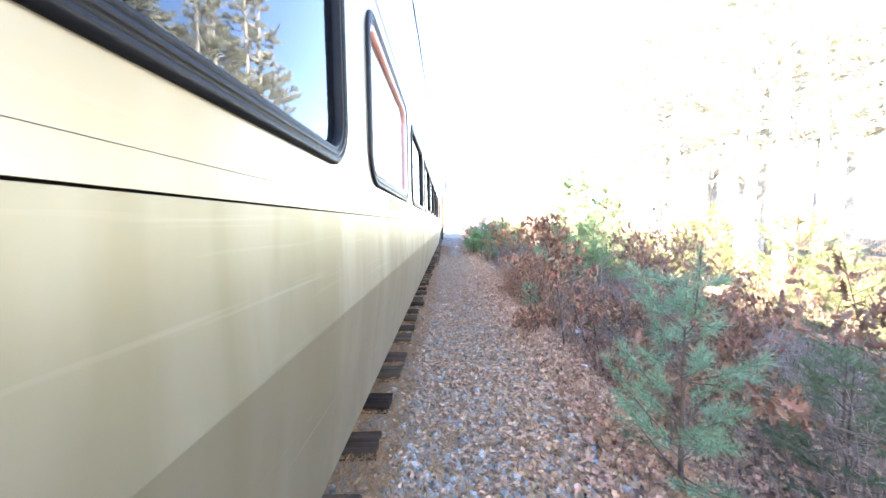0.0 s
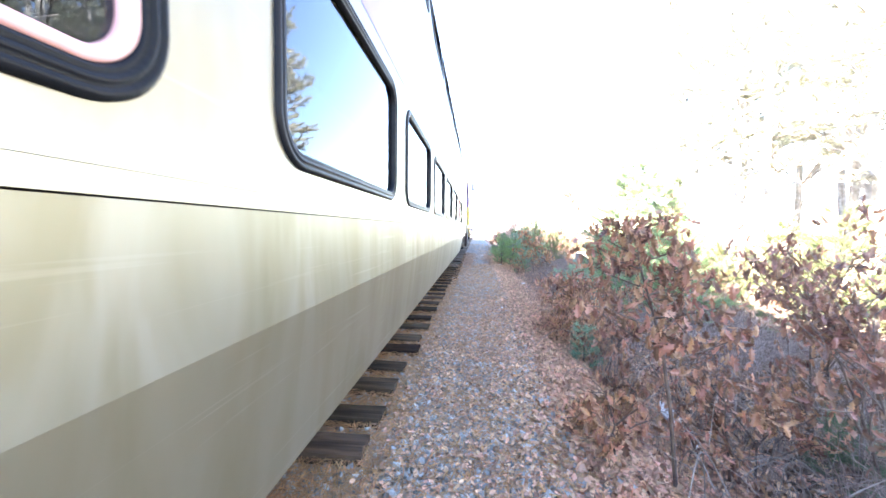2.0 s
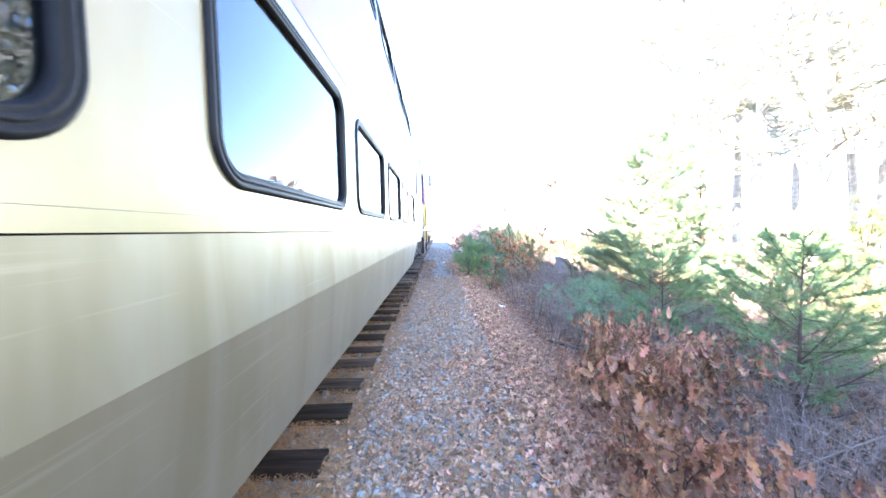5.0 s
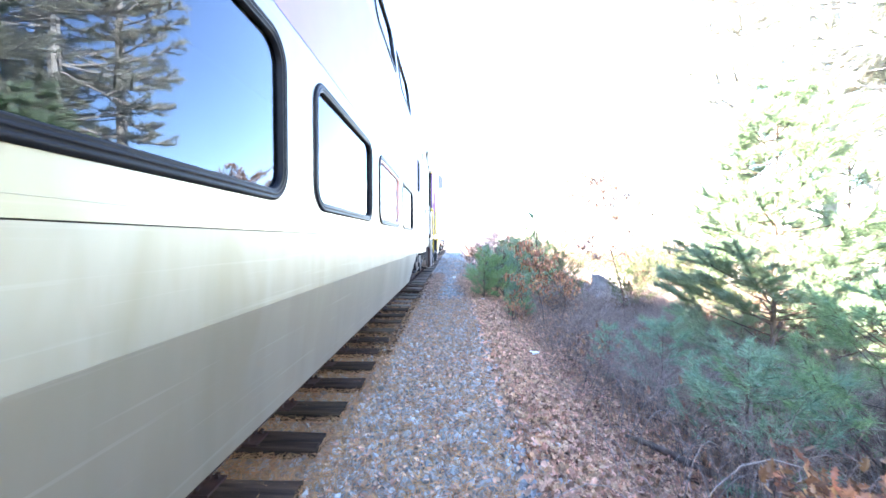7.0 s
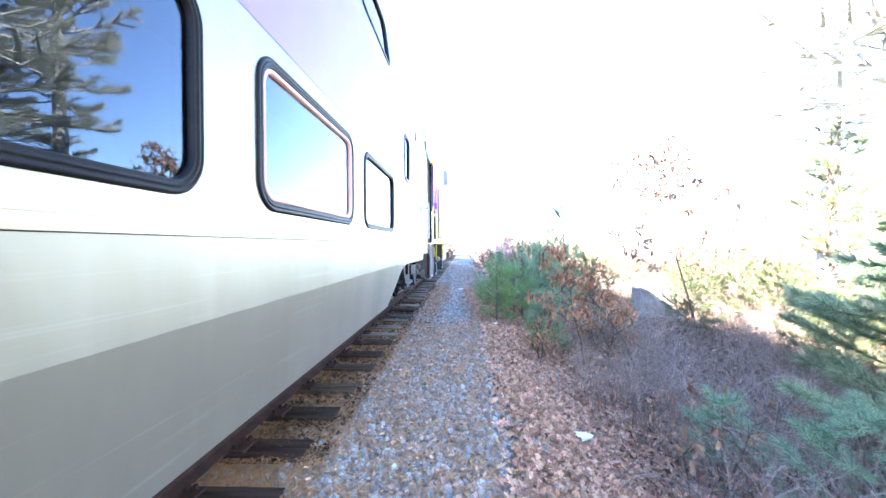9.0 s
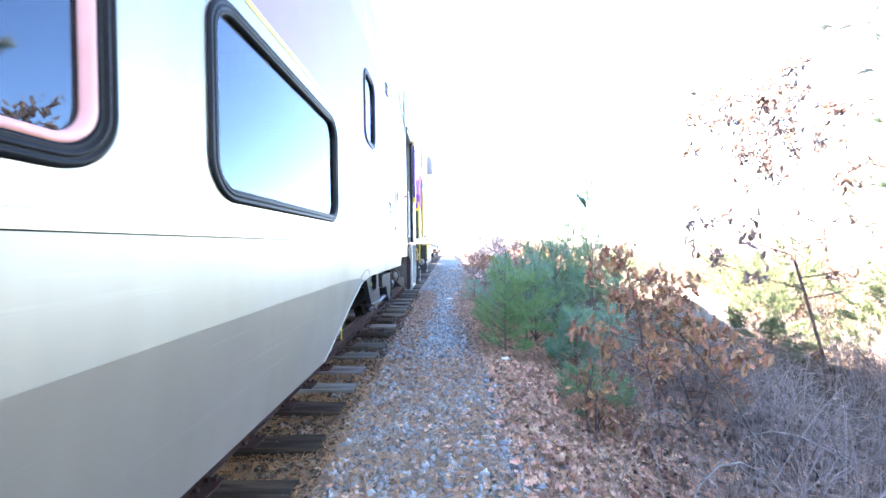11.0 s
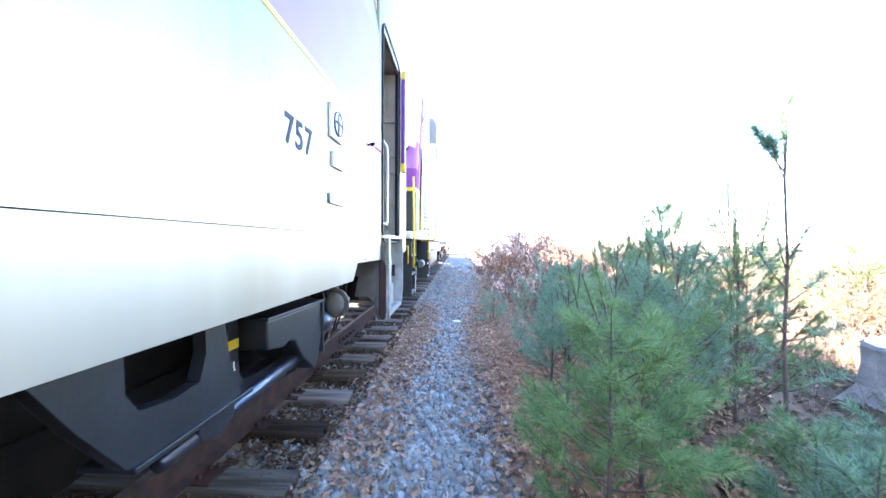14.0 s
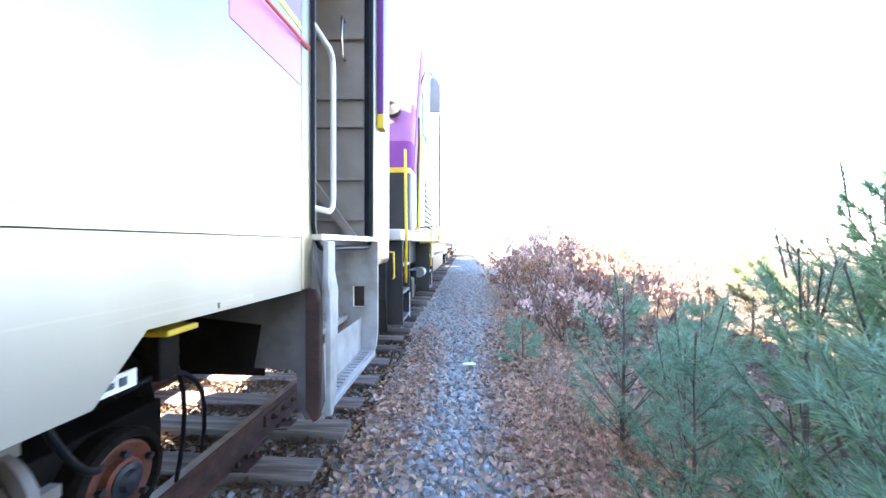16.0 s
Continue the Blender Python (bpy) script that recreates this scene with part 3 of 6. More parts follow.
part("door_seal", Mesh().box((SIDE - 0.05, DOOR1, 1.5), (SIDE - 0.005, DOOR1 + 0.075, 3.72)).box((SIDE - 0.04, DOOR1 + 0.075, 1.5), (SIDE - 0.02, DOOR1 + 0.14, 3.72)), RUBBER, coach, bevel=0.012)
part("door_jamb", Mesh().box((SIDE - 0.3, DOOR1 + 0.14, 1.26), (SIDE - 0.001, 21.44, 4.42)), STEEL, coach, bevel=0.01)
strip = Mesh().box((SIDE, 21.27, 2.55), (SIDE + 0.05, 21.40, 3.75))
ps = part("door_edge_guard", strip, PURPLE, coach, "purple door edge guard with yellow ends", bevel=0.006)
part("guard_end", Mesh().box((SIDE, 21.27, 2.43), (SIDE + 0.052, 21.40, 2.548)), YELLOW, ps, "yellow end")
part("guard_end", Mesh().box((SIDE, 21.27, 3.752), (SIDE + 0.052, 21.40, 3.86)), YELLOW, ps, "yellow end")
tr = Mesh()
ring(tr, (DOOR0 - 0.02, DOOR1 + 0.02, 1.40, 3.80), 0.16, [(0.0, 0.004), (0.0, 0.02), (0.02, 0.022), (0.03, 0.0)], flat)
part("door_trim", tr, RUBBER, coach, smooth=True)
# vestibule
for lo, hi in (((-1.74, 19.88, 1.46), (-1.70, 21.05, 3.715)), ((-1.74, 19.84, 3.72), (SIDE - 0.04, 21.06, 3.76)), ((-1.69, 19.84, 1.3), (SIDE - 0.04, 19.876, 3.715)),
               ((-1.69, 21.054, 1.3), (SIDE - 0.052, 21.1, 3.715)), ((-1.74, 19.88, 1.40), (-1.36, 21.05, 1.455))):
    part("vestibule_panel", Mesh().box(lo, hi), VESTI, coach, "taupe vestibule panelling")
for z in (1.62, 1.94, 2.36, 2.58, 3.05):
    part("panel_rib", Mesh().box((-1.7, 21.02, z), (SIDE - 0.055, 21.05, z + (0.02 if z < 2.3 else 0.045))), VESTI, coach, bevel=0.004)
part("gusset", Mesh().prism([(-0.55, 1.5), (-0.62, 1.5), (-1.25, 2.28), (-1.25, 2.42)], "y", 20.98, 21.03), VESTI, coach)
part("sill_plate", Mesh().box((-0.62, DOOR0 - 0.01, 1.455), (-0.39, DOOR1 + 0.12, 1.49)), STAINLESS, coach, "worn aluminium sill plate", bevel=0.006)


def grab(points, name="grab_rail", r=0.016, mat=STAINLESS, parent=coach):
    return part(name, Mesh().tube(points, r, 8), mat, parent, smooth=True)


def bent(x, y, z0, z1, out, dy=0.0, c=0.05, n=4):
    """A rail on two feet: x is the wall, out how far it stands off."""
    p = [(x, y, z0)]
    for k in range(n + 1):
        a = radians(90 * k / n)
        p.append((x + out - c + c * math.sin(a), y + dy, z0 + c - c * math.cos(a)))
    for k in range(n + 1):
        a = radians(90 * k / n)
        p.append((x + out - c + c * math.cos(a), y + dy, z1 - c + c * math.sin(a)))
    return p + [(x, y, z1)]


gx0 = SIDE + 0.012
grab([(gx0, 19.90, 1.615), (gx0, 20.11, 1.615), (gx0, 20.155, 1.64), (gx0, 20.17, 1.69), (gx0, 20.17, 2.42),
      (gx0, 20.155, 2.47), (gx0, 20.11, 2.495), (gx0, 19.90, 2.50)], mat=PAINTWHITE)
grab([(-0.66, 21.05, 2.9), (-0.66, 20.98, 2.9), (-0.66, 20.98, 3.2), (-0.66, 21.05, 3.2)], r=0.012)
# step well
prof = [(SIDE + 0.004, 1.455), (-0.41, 1.2), (-0.395, 0.66), (-0.42, 0.58), (-0.48, 0.575), (-0.515, 0.635), (-0.528, 0.82), (-0.74, 0.825), (-0.70, 1.04), (-1.3, 1.1), (-1.36, 1.455)]
part("step_stringer", Mesh().prism(prof, "y", 19.90, 19.935), STRINGER, coach, "grimy dark step stringer")
# Dark sheet added over the tread ends to give the gloom there.
part("dark_step_screen", Mesh().box((-1.4, 19.922, 0.78), (-0.70, 19.934, 1.46)), UNDER, coach)
part("stringer_cap", Mesh().prism([(19.90, 1.455), (19.90, 1.24), (19.925, 1.18), (19.93, 1.05), (19.925, 0.64), (19.94, 0.575), (19.97, 0.575), (20.02, 0.66), (20.045, 1.05), (20.05, 1.20), (20.0, 1.30), (20.0, 1.455)], "x", -0.392, -0.365), STEPPAINT, coach, "bent grey-white edge cap", bevel=0.006)
st = Mesh()
st.prism([(-0.49, 1.455), (-0.385, 1.455), (-0.385, 0.76), (-0.40, 0.62), (-0.435, 0.53), (-0.49, 0.50)], "y", 21.0, 21.035)
st.prism([(-1.36, 1.455), (-0.58, 1.455), (-0.58, 0.50), (-0.70, 0.50), (-0.95, 0.75), (-1.36, 1.0)], "y", 21.0, 21.035)
st.box((-0.58, 21.0, 1.105), (-0.49, 21.035, 1.455)).box((-0.58, 21.0, 0.50), (-0.49, 21.035, 0.944))
part("step_stringer", st, STEPPAINT, coach, "grey-white step stringer with a square hole")
for x0, x1, z in ((-0.52, -0.40, 0.60), (-0.88, -0.62, 0.88), (-1.14, -0.86, 1.16)):
    tm = Mesh().box((x0, 19.935, z - 0.04), (x1, 21.0, z)).box((x0, 19.935, z), (x0 + 0.012, 21.0, z + 0.26))
    for y in np.arange(19.98, 20.98, 0.055):
        tm.box((x1 - 0.09, y, z), (x1 - 0.03, y + 0.025, z + 0.008))
    part("step_tread", tm, STEPPAINT, coach, "grey-white tread plate", bevel=0.004, segments=1)
part("step_lip", Mesh().tube([(-0.43, 19.935, 0.585), (-0.425, 21.0, 0.585)], 0.018, 8), STEPPAINT, coach, smooth=True)
part("step_edge_rubber", Mesh().prism([(-0.468, 0.64), (-0.43, 0.575), (-0.395, 0.60), (-0.392, 1.16), (-0.42, 1.222), (-0.468, 1.222)], "y", 19.868, 19.898), RUST, coach, "rust-brown edge strip", bevel=0.008)

# fittings on the end panel
def plate(name, y0, y1, z0, z1, mat, label, d=0.012):
    return part(name, Mesh().box((SIDE, y0, z0), (SIDE + d, y1, z1)), mat, coach, label, bevel=0.004)


pl = plate("emblem_plate", 18.29, 18.52, 2.08, 2.30, PAINTWHITE, "white plate with a round emblem", 0.02)
part("emblem_disc", Mesh().disc((SIDE + 0.022, 18.405, 2.19), (1, 0, 0), 0.078, 0.006, 32), NUMBACK, pl, "pale round emblem")
part("emblem_ring", Mesh().lathe((SIDE + 0.022, 18.405, 2.19), (1, 0, 0), [(0.0, 0.082), (0.008, 0.082), (0.008, 0.076), (0.0, 0.076)], 32), NUMGREY, pl)
part("emblem_diamond", Mesh().prism([(18.405, 2.20), (18.425, 2.165), (18.405, 2.115), (18.385, 2.165)], "x", SIDE + 0.028, SIDE + 0.030), LOCOBLACK, pl)
part("emblem_mark", Mesh().prism([(18.398, 2.255), (18.412, 2.255), (18.416, 2.21), (18.47, 2.20), (18.47, 2.186), (18.416, 2.186), (18.42, 2.12), (18.39, 2.12),
                                  (18.394, 2.186), (18.345, 2.186), (18.345, 2.20), (18.394, 2.21)], "x", SIDE + 0.024, SIDE + 0.028), NUMGREY, pl)
plate("blank_plate", 18.33, 18.53, 1.90, 2.00, PAINTWHITE, "plain white plate", 0.02)
np_ = plate("latch_plate", 18.275, 18.555, 1.655, 1.725, PLATEMETAL, "cast metal name plate with a key hole", 0.016)
part("key_hole", Mesh().disc((SIDE + 0.016, 18.315, 1.69), (1, 0, 0), 0.016, 0.008, 16), STAINLESS, np_)
plate("number_backing", 17.64, 18.06, 1.845, 2.075, NUMBACK, "pale blue number backing", 0.0015)
HOOK = Mesh().tube([(SIDE, 19.30, 2.29), (SIDE + 0.05, 19.31, 2.31), (SIDE + 0.055, 19.34, 2.32), (SIDE + 0.02, 19.36, 2.30)], 0.009, 6)
part("lever", HOOK, UNDER, coach, smooth=True)
part("lever_arm", Mesh().tube([(SIDE + 0.03, 19.34, 2.315), (SIDE + 0.012, 19.86, 2.36)], 0.007, 6), REDPAINT, coach)
part("handhold_slot", Mesh().box((SIDE, 19.22, 1.245), (SIDE + 0.006, 19.40, 1.262)), STEELDIRTY, coach)


def letters(text, size, y, z, mat, parent, x=SIDE + 0.0042, name="number"):
    cu = bpy.data.curves.new(name, "FONT")
    cu.body, cu.size, cu.extrude, cu.offset, cu.space_character = text, size, 0.0008, 0.004, 1.12
    ob = bpy.data.objects.new(name, cu)
    me = bpy.data.meshes.new_from_object(ob)
    bpy.data.objects.remove(ob)
    me.transform(Matrix.Translation(Vector((x, y, z)) - ORIGIN[parent.name]) @ Euler((radians(90), 0, radians(90))).to_matrix().to_4x4())
    me.materials.append(mat)
    o = new(name, me)
    o.parent = parent
    return o


letters("757", 0.205, 17.68, 1.885, NUMGREY, coach)
for k in range(3):
    plate("vent_slat", 17.56, 17.72, 3.44 + 0.055 * k, 3.465 + 0.055 * k, PLATEMETAL, "small grey vent slat", 0.02)
# orange placard below an emergency window
pc = part("placard", Mesh().box((SIDE, 2.052, 1.511), (SIDE + 0.002, 2.478, 1.571)), ORANGE, coach, "orange emergency placard with faded print")
for y in (2.066, 2.203, 2.338):
    part("print_bar", Mesh().box((SIDE, y, 1.545), (SIDE + 0.003, y + 0.016, 1.555)).box((SIDE, y + 0.021, 1.546), (SIDE + 0.003, y + 0.052, 1.552))
         .box((SIDE, y + 0.002, 1.535), (SIDE + 0.003, y + 0.018, 1.540)).box((SIDE, y + 0.024, 1.536), (SIDE + 0.003, y + 0.048, 1.540)), PRINTPALE, pc)
    arrow = Mesh()
    for (a0, b0), (a1, b1) in zip(*(lambda q: (q, q[1:] + q[:1]))([(0.066, 1.524), (0.118, 1.524), (0.124, 1.542), (0.112, 1.558), (0.088, 1.556), (0.066, 1.542)])):
        arrow.tube([(SIDE + 0.0015, y + a0, b0), (SIDE + 0.0015, y + a1, b1)], 0.0022, 4)
    part("print_mark", arrow, PALEORANGE, pc)

# ---- bogie ----
AX = (16.45, 19.34)
bogie = thing("bogie", (TRACK_X, 17.9, 0.19), "dark grey painted wheel truck under the coach", "bogie")


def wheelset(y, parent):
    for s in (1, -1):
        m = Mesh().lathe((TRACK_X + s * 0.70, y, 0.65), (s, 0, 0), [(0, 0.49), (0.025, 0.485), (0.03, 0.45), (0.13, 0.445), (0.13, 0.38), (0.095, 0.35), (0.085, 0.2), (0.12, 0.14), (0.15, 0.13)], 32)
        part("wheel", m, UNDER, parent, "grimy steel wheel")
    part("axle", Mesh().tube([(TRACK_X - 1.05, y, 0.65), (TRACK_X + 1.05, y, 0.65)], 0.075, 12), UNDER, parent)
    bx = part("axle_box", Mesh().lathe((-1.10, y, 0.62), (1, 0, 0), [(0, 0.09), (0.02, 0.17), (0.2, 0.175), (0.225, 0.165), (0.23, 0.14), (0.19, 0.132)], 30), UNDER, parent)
    cv = Mesh().lathe((-0.90, y, 0.62), (1, 0, 0), [(0, 0.13), (0.012, 0.13), (0.016, 0.12), (0.004, 0.078), (0.03, 0.072), (0.036, 0.062)], 30)
    part("axle_cover", cv, RUSTORANGE, bx, "rust-red axle cover ring")
    hb = Mesh().lathe((-0.875, y, 0.62), (1, 0, 0), [(0, 0.062), (0.015, 0.058), (0.02, 0.04), (0.035, 0.03), (0.04, 0.0)], 20)
    for k in range(5):
        a = k * math.tau / 5 + 0.4
        hb.disc((-0.862, y + 0.098 * math.cos(a), 0.62 + 0.098 * math.sin(a)), (1, 0, 0), 0.012, 0.02, 6)
    part("axle_hub", hb, TRUCKPAINT, bx, "grey hub with bolts")


for y in AX:
    wheelset(y, bogie)
XF = -0.55


def plate_hole(mesh, outer, inner, x0, x1, mi=0):
    """A plate with one opening: the outlines have equal counts and are bridged one to one."""
    n = len(outer)
    for x, flip in ((x1, False), (x0, True)):
        v = [(x, *p) for p in outer] + [(x, *p) for p in inner]
        f = [(i, (i + 1) % n, n + (i + 1) % n, n + i) for i in range(n)]
        mesh.add(v, [q[::-1] for q in f] if flip else f, mi)
    for loop, flip in ((outer, True), (inner, False)):
        v = [(x1, *p) for p in loop] + [(x0, *p) for p in loop]
        f = [(i, (i + 1) % n, n + (i + 1) % n, n + i) for i in range(n)]
        mesh.add(v, [q[::-1] for q in f] if flip else f, mi)


fr = Mesh()
plate_hole(fr, [(16.70, 1.12), (17.16, 1.13), (17.39, 1.13), (17.42, 0.95), (17.50, 0.765), (17.25, 0.765), (16.96, 0.765), (16.83, 0.93)],
           [(16.95, 1.10), (17.12, 1.11), (17.28, 1.10), (17.285, 1.0), (17.25, 0.905), (17.13, 0.895), (17.0, 0.915), (16.955, 0.98)], XF - 0.05, XF)
part("anchor_plate", fr, TRUCKPAINT, bogie, "dark grey bolster anchor plate", bevel=0.008)
part("anchor_lip", Mesh().box((XF - 0.16, 16.97, 0.745), (XF + 0.015, 17.57, 0.765)), TRUCKPAINT, bogie, bevel=0.004)
part("anchor_bracket", Mesh().prism([(17.28, 0.745), (17.52, 0.745), (17.50, 0.66), (17.40, 0.62), (17.30, 0.66)], "x", XF - 0.12, XF - 0.03), TRUCKPAINT, bogie, bevel=0.008)
beam = [(17.74, 1.02), (18.45, 1.0), (18.47, 0.80), (18.40, 0.62), (18.34, 0.58), (18.16, 0.71), (18.05, 0.84), (17.99, 0.86), (17.92, 0.84), (17.75, 0.872)]
part("side_frame", Mesh().prism(beam, "x", XF - 0.30, XF - 0.012), TRUCKPAINT, bogie, "dark grey box-section side frame", bevel=0.01)
part("frame_top", Mesh().prism([(17.72, 1.02), (18.48, 1.0), (18.48, 1.018), (17.72, 1.038)], "x", XF - 0.30, XF + 0.004), TRUCKPAINT, bogie, bevel=0.004)
part("frame_end", Mesh().box((XF - 0.30, 18.452, 0.66), (XF + 0.004, 18.475, 1.01)), TRUCKPAINT, bogie, bevel=0.004)
part("rear_frame", Mesh().prism([(16.2, 0.80), (19.6, 0.80), (19.6, 0.55), (19.0, 0.5), (18.4, 0.6), (17.4, 0.6), (16.8, 0.5), (16.2, 0.55)], "x", -1.12, -0.96), UNDER, bogie, bevel=0.01)
part("far_frame", Mesh().box((-3.3, 16.1, 0.5), (-2.95, 19.7, 0.98)), UNDER, bogie)
part("bolster", Mesh().box((-3.3, 17.0, 0.55), (-0.98, 18.5, 1.10)), UNDER, bogie, bevel=0.03)
jb = [Vector(q) for q in ((-0.70, 17.685, 1.1), (-0.70, 17.685, 0.85), (-0.70, 17.70, 0.74), (-0.70, 17.76, 0.68), (-0.70, 17.9, 0.665), (-0.70, 18.3, 0.66))]
left_, right_ = [], []
for k, q in enumerate(jb):
    dv = (jb[min(k + 1, 5)] - jb[max(k - 1, 0)]).normalized()
    left_.append((q.y - dv.z * -0.042, q.z + dv.y * -0.042))
    right_.append((q.y + dv.z * -0.042, q.z - dv.y * -0.042))
hang = Mesh().prism(left_ + right_[::-1], "x", -0.78, -0.70)
part("hanger_strap", hang, TRUCKPAINT, bogie, "curved dark hanger strap")
part("tie_rod", Mesh().tube([(-0.62, 17.15, 0.668), (-0.62, 18.25, 0.70)], 0.034, 16), BLUESTEEL, bogie, "polished steel rod", smooth=True)
part("stencil_mark", Mesh().box((-0.70, 17.665, 0.79), (-0.697, 17.672, 0.835)).box((-0.70, 17.665, 0.79), (-0.697, 17.70, 0.796)).box((-0.70, 17.685, 0.80), (-0.697, 17.692, 0.835)), WHITEPRINT, bogie)
part("tag", Mesh().box((-0.70, 17.645, 0.895), (-0.696, 17.725, 0.94)), YELLOW, bogie, "yellow tag")
part("brake_cylinder", Mesh().lathe((XF - 0.06, 18.46, 0.84), (0.1, 1, 0), [(0, 0.05), (0.01, 0.075), (0.10, 0.08), (0.13, 0.06), (0.14, 0.03)], 20), BLUESTEEL, bogie, smooth=True)
part("slack_adjuster", Mesh().box((XF - 0.10, 18.60, 0.74), (XF - 0.04, 18.72, 0.84)), RUSTORANGE, bogie, "rusty orange bracket", bevel=0.015)
tank = thing("air_reservoir", (XF - 0.02, 18.75, 0.94), "dusty round air reservoir hung under the coach floor", "air tank")
part("shell", Mesh().lathe((XF - 0.04, 18.65, 0.94), (0.2, 1, 0), [(0, 0.015), (0.012, 0.05), (0.035, 0.078), (0.07, 0.092), (0.10, 0.085), (0.125, 0.055), (0.135, 0.015)], 24), TANKGREY, tank, "dusty grey-brown dome", smooth=True)
fl = Mesh().lathe((XF - 0.018, 18.765, 0.94), (0.2, 1, 0), [(0, 0.085), (0.0, 0.112), (0.016, 0.112), (0.016, 0.085)], 28)
for k in range(6):
    a = k * math.tau / 6 + 0.3
    fl.box((XF - 0.035 + 0.112 * math.cos(a) - 0.012, 18.76, 0.94 + 0.112 * math.sin(a) - 0.012), (XF - 0.035 + 0.112 * math.cos(a) + 0.012, 18.795, 0.94 + 0.112 * math.sin(a) + 0.012))
part("flange", fl, TANKGREY, tank, "bolted flange")
part("hanger", Mesh().box((XF - 0.12, 18.66, 1.0), (XF - 0.05, 18.72, 1.3)), UNDER, tank)
lp = link("data_plate", Mesh().box((XF - 0.02, 18.95, 1.07), (XF - 0.012, 19.06, 1.115)), WHITEPRINT)
part("print_bar", Mesh().box((XF - 0.011, 18.965, 1.085), (XF - 0.009, 18.995, 1.10)).box((XF - 0.011, 19.01, 1.082), (XF - 0.009, 19.03, 1.104)), NUMGREY, lp)
tagged(lp, "small white stencilled plate under the coach floor", "plate")
for i, (a, b, c) in enumerate([((-0.6, 18.55, 1.1), (-0.56, 18.6, 0.85), (-0.62, 18.75, 0.78)), ((-0.6, 18.85, 1.12), (-0.56, 18.9, 0.9), (-0.65, 19.05, 0.85)),
                               ((-0.72, 19.3, 1.12), (-0.66, 19.42, 1.0), (-0.9, 19.6, 0.45)), ((-0.66, 19.1, 1.02), (-0.6, 19.45, 1.12), (-0.9, 19.75, 0.5)),
                               ((-0.75, 15.9, 0.95), (-0.7, 16.1, 0.6), (-0.85, 16.3, 0.55)), ((-0.8, 16.1, 1.0), (-0.72, 16.25, 0.75), (-0.9, 16.5, 0.7)), ((-0.78, 15.95, 0.9), (-0.60, 16.05, 0.35), (-0.80, 16.35, 0.85)),
                               ((-0.74, 16.15, 1.0), (-0.58, 16.2, 0.5), (-0.82, 16.45, 0.48))]):
    pts = [Vector(a).lerp(Vector(b), t).lerp(Vector(b).lerp(Vector(c), t), t) for t in np.linspace(0, 1, 9)]
    h = link("air_hose", Mesh().tube(pts, 0.0085, 7), RUBBER, smooth=True)
    tagged(h, "black rubber air hose hanging under the coach", "hose", "hoses under the coach")
part("strap", Mesh().prism([(15.745, 0.78), (15.765, 0.78), (15.768, 0.72), (15.76, 0.665), (15.748, 0.665), (15.75, 0.72)], "x", -0.55, -0.546), YELLOW, coach, "yellow strap end hanging from the skirt edge")
yb = link("junction_box", Mesh().box((-0.68, 19.20, 1.02), (-0.62, 19.28, 1.16)).box((-0.66, 19.17, 1.165), (-0.57, 19.30, 1.185), 1), [UNDER, YELLOW], bevel=0.006)
tagged(yb, "small grey box with a yellow bracket under the coach", "junction box")
part("uncoupling_lever", Mesh().tube([(-0.60, 21.9, 1.36), (-0.44, 21.95, 1.35), (-0.435, 21.95, 1.09), (-0.45, 21.95, 1.07)], 0.010, 7), YELLOW, coach, "yellow uncoupling lever", smooth=True)
# The thin far box is a made-up screen against far-side brightness.
part("equipment_box_and_screen", Mesh().box((-3.2, 19.95, 0.80), (-1.4, 20.7, 1.28)).box((-3.42, 15.3, 1.10), (-3.36, 20.9, 1.28)), UNDER, coach, "grimy equipment case under the floor with an added screen", bevel=0.02)
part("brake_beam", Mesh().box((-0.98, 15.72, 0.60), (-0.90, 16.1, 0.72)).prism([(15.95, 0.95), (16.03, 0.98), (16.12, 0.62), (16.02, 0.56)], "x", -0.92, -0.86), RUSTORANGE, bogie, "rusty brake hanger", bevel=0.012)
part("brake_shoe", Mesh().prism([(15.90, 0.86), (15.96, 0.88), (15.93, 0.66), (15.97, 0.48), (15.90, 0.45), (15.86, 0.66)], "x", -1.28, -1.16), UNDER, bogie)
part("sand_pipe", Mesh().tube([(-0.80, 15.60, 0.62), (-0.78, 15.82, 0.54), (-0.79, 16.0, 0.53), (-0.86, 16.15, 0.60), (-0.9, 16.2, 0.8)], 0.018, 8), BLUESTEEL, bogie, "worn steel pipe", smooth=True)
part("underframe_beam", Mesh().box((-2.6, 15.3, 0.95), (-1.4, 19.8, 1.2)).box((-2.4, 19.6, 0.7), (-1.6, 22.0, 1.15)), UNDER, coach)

# ---- locomotive ----
LS = -0.47
loco = thing("locomotive", (TRACK_X, 31, 0.19), "silver and purple diesel locomotive with black lower frame", "locomotive")
LF = 2 * TRACK_X - LS
hullp = [(23.25, 1.62), (23.25, 2.45), (23.45, 3.25), (24.25, 4.72), (24.7, 4.9), (39.5, 4.9), (39.5, 1.62)]
part("hull", Mesh().prism(hullp, "x", LF, LS), LOCOSILVER, loco, "silver painted cowl", bevel=0.09, segments=4)
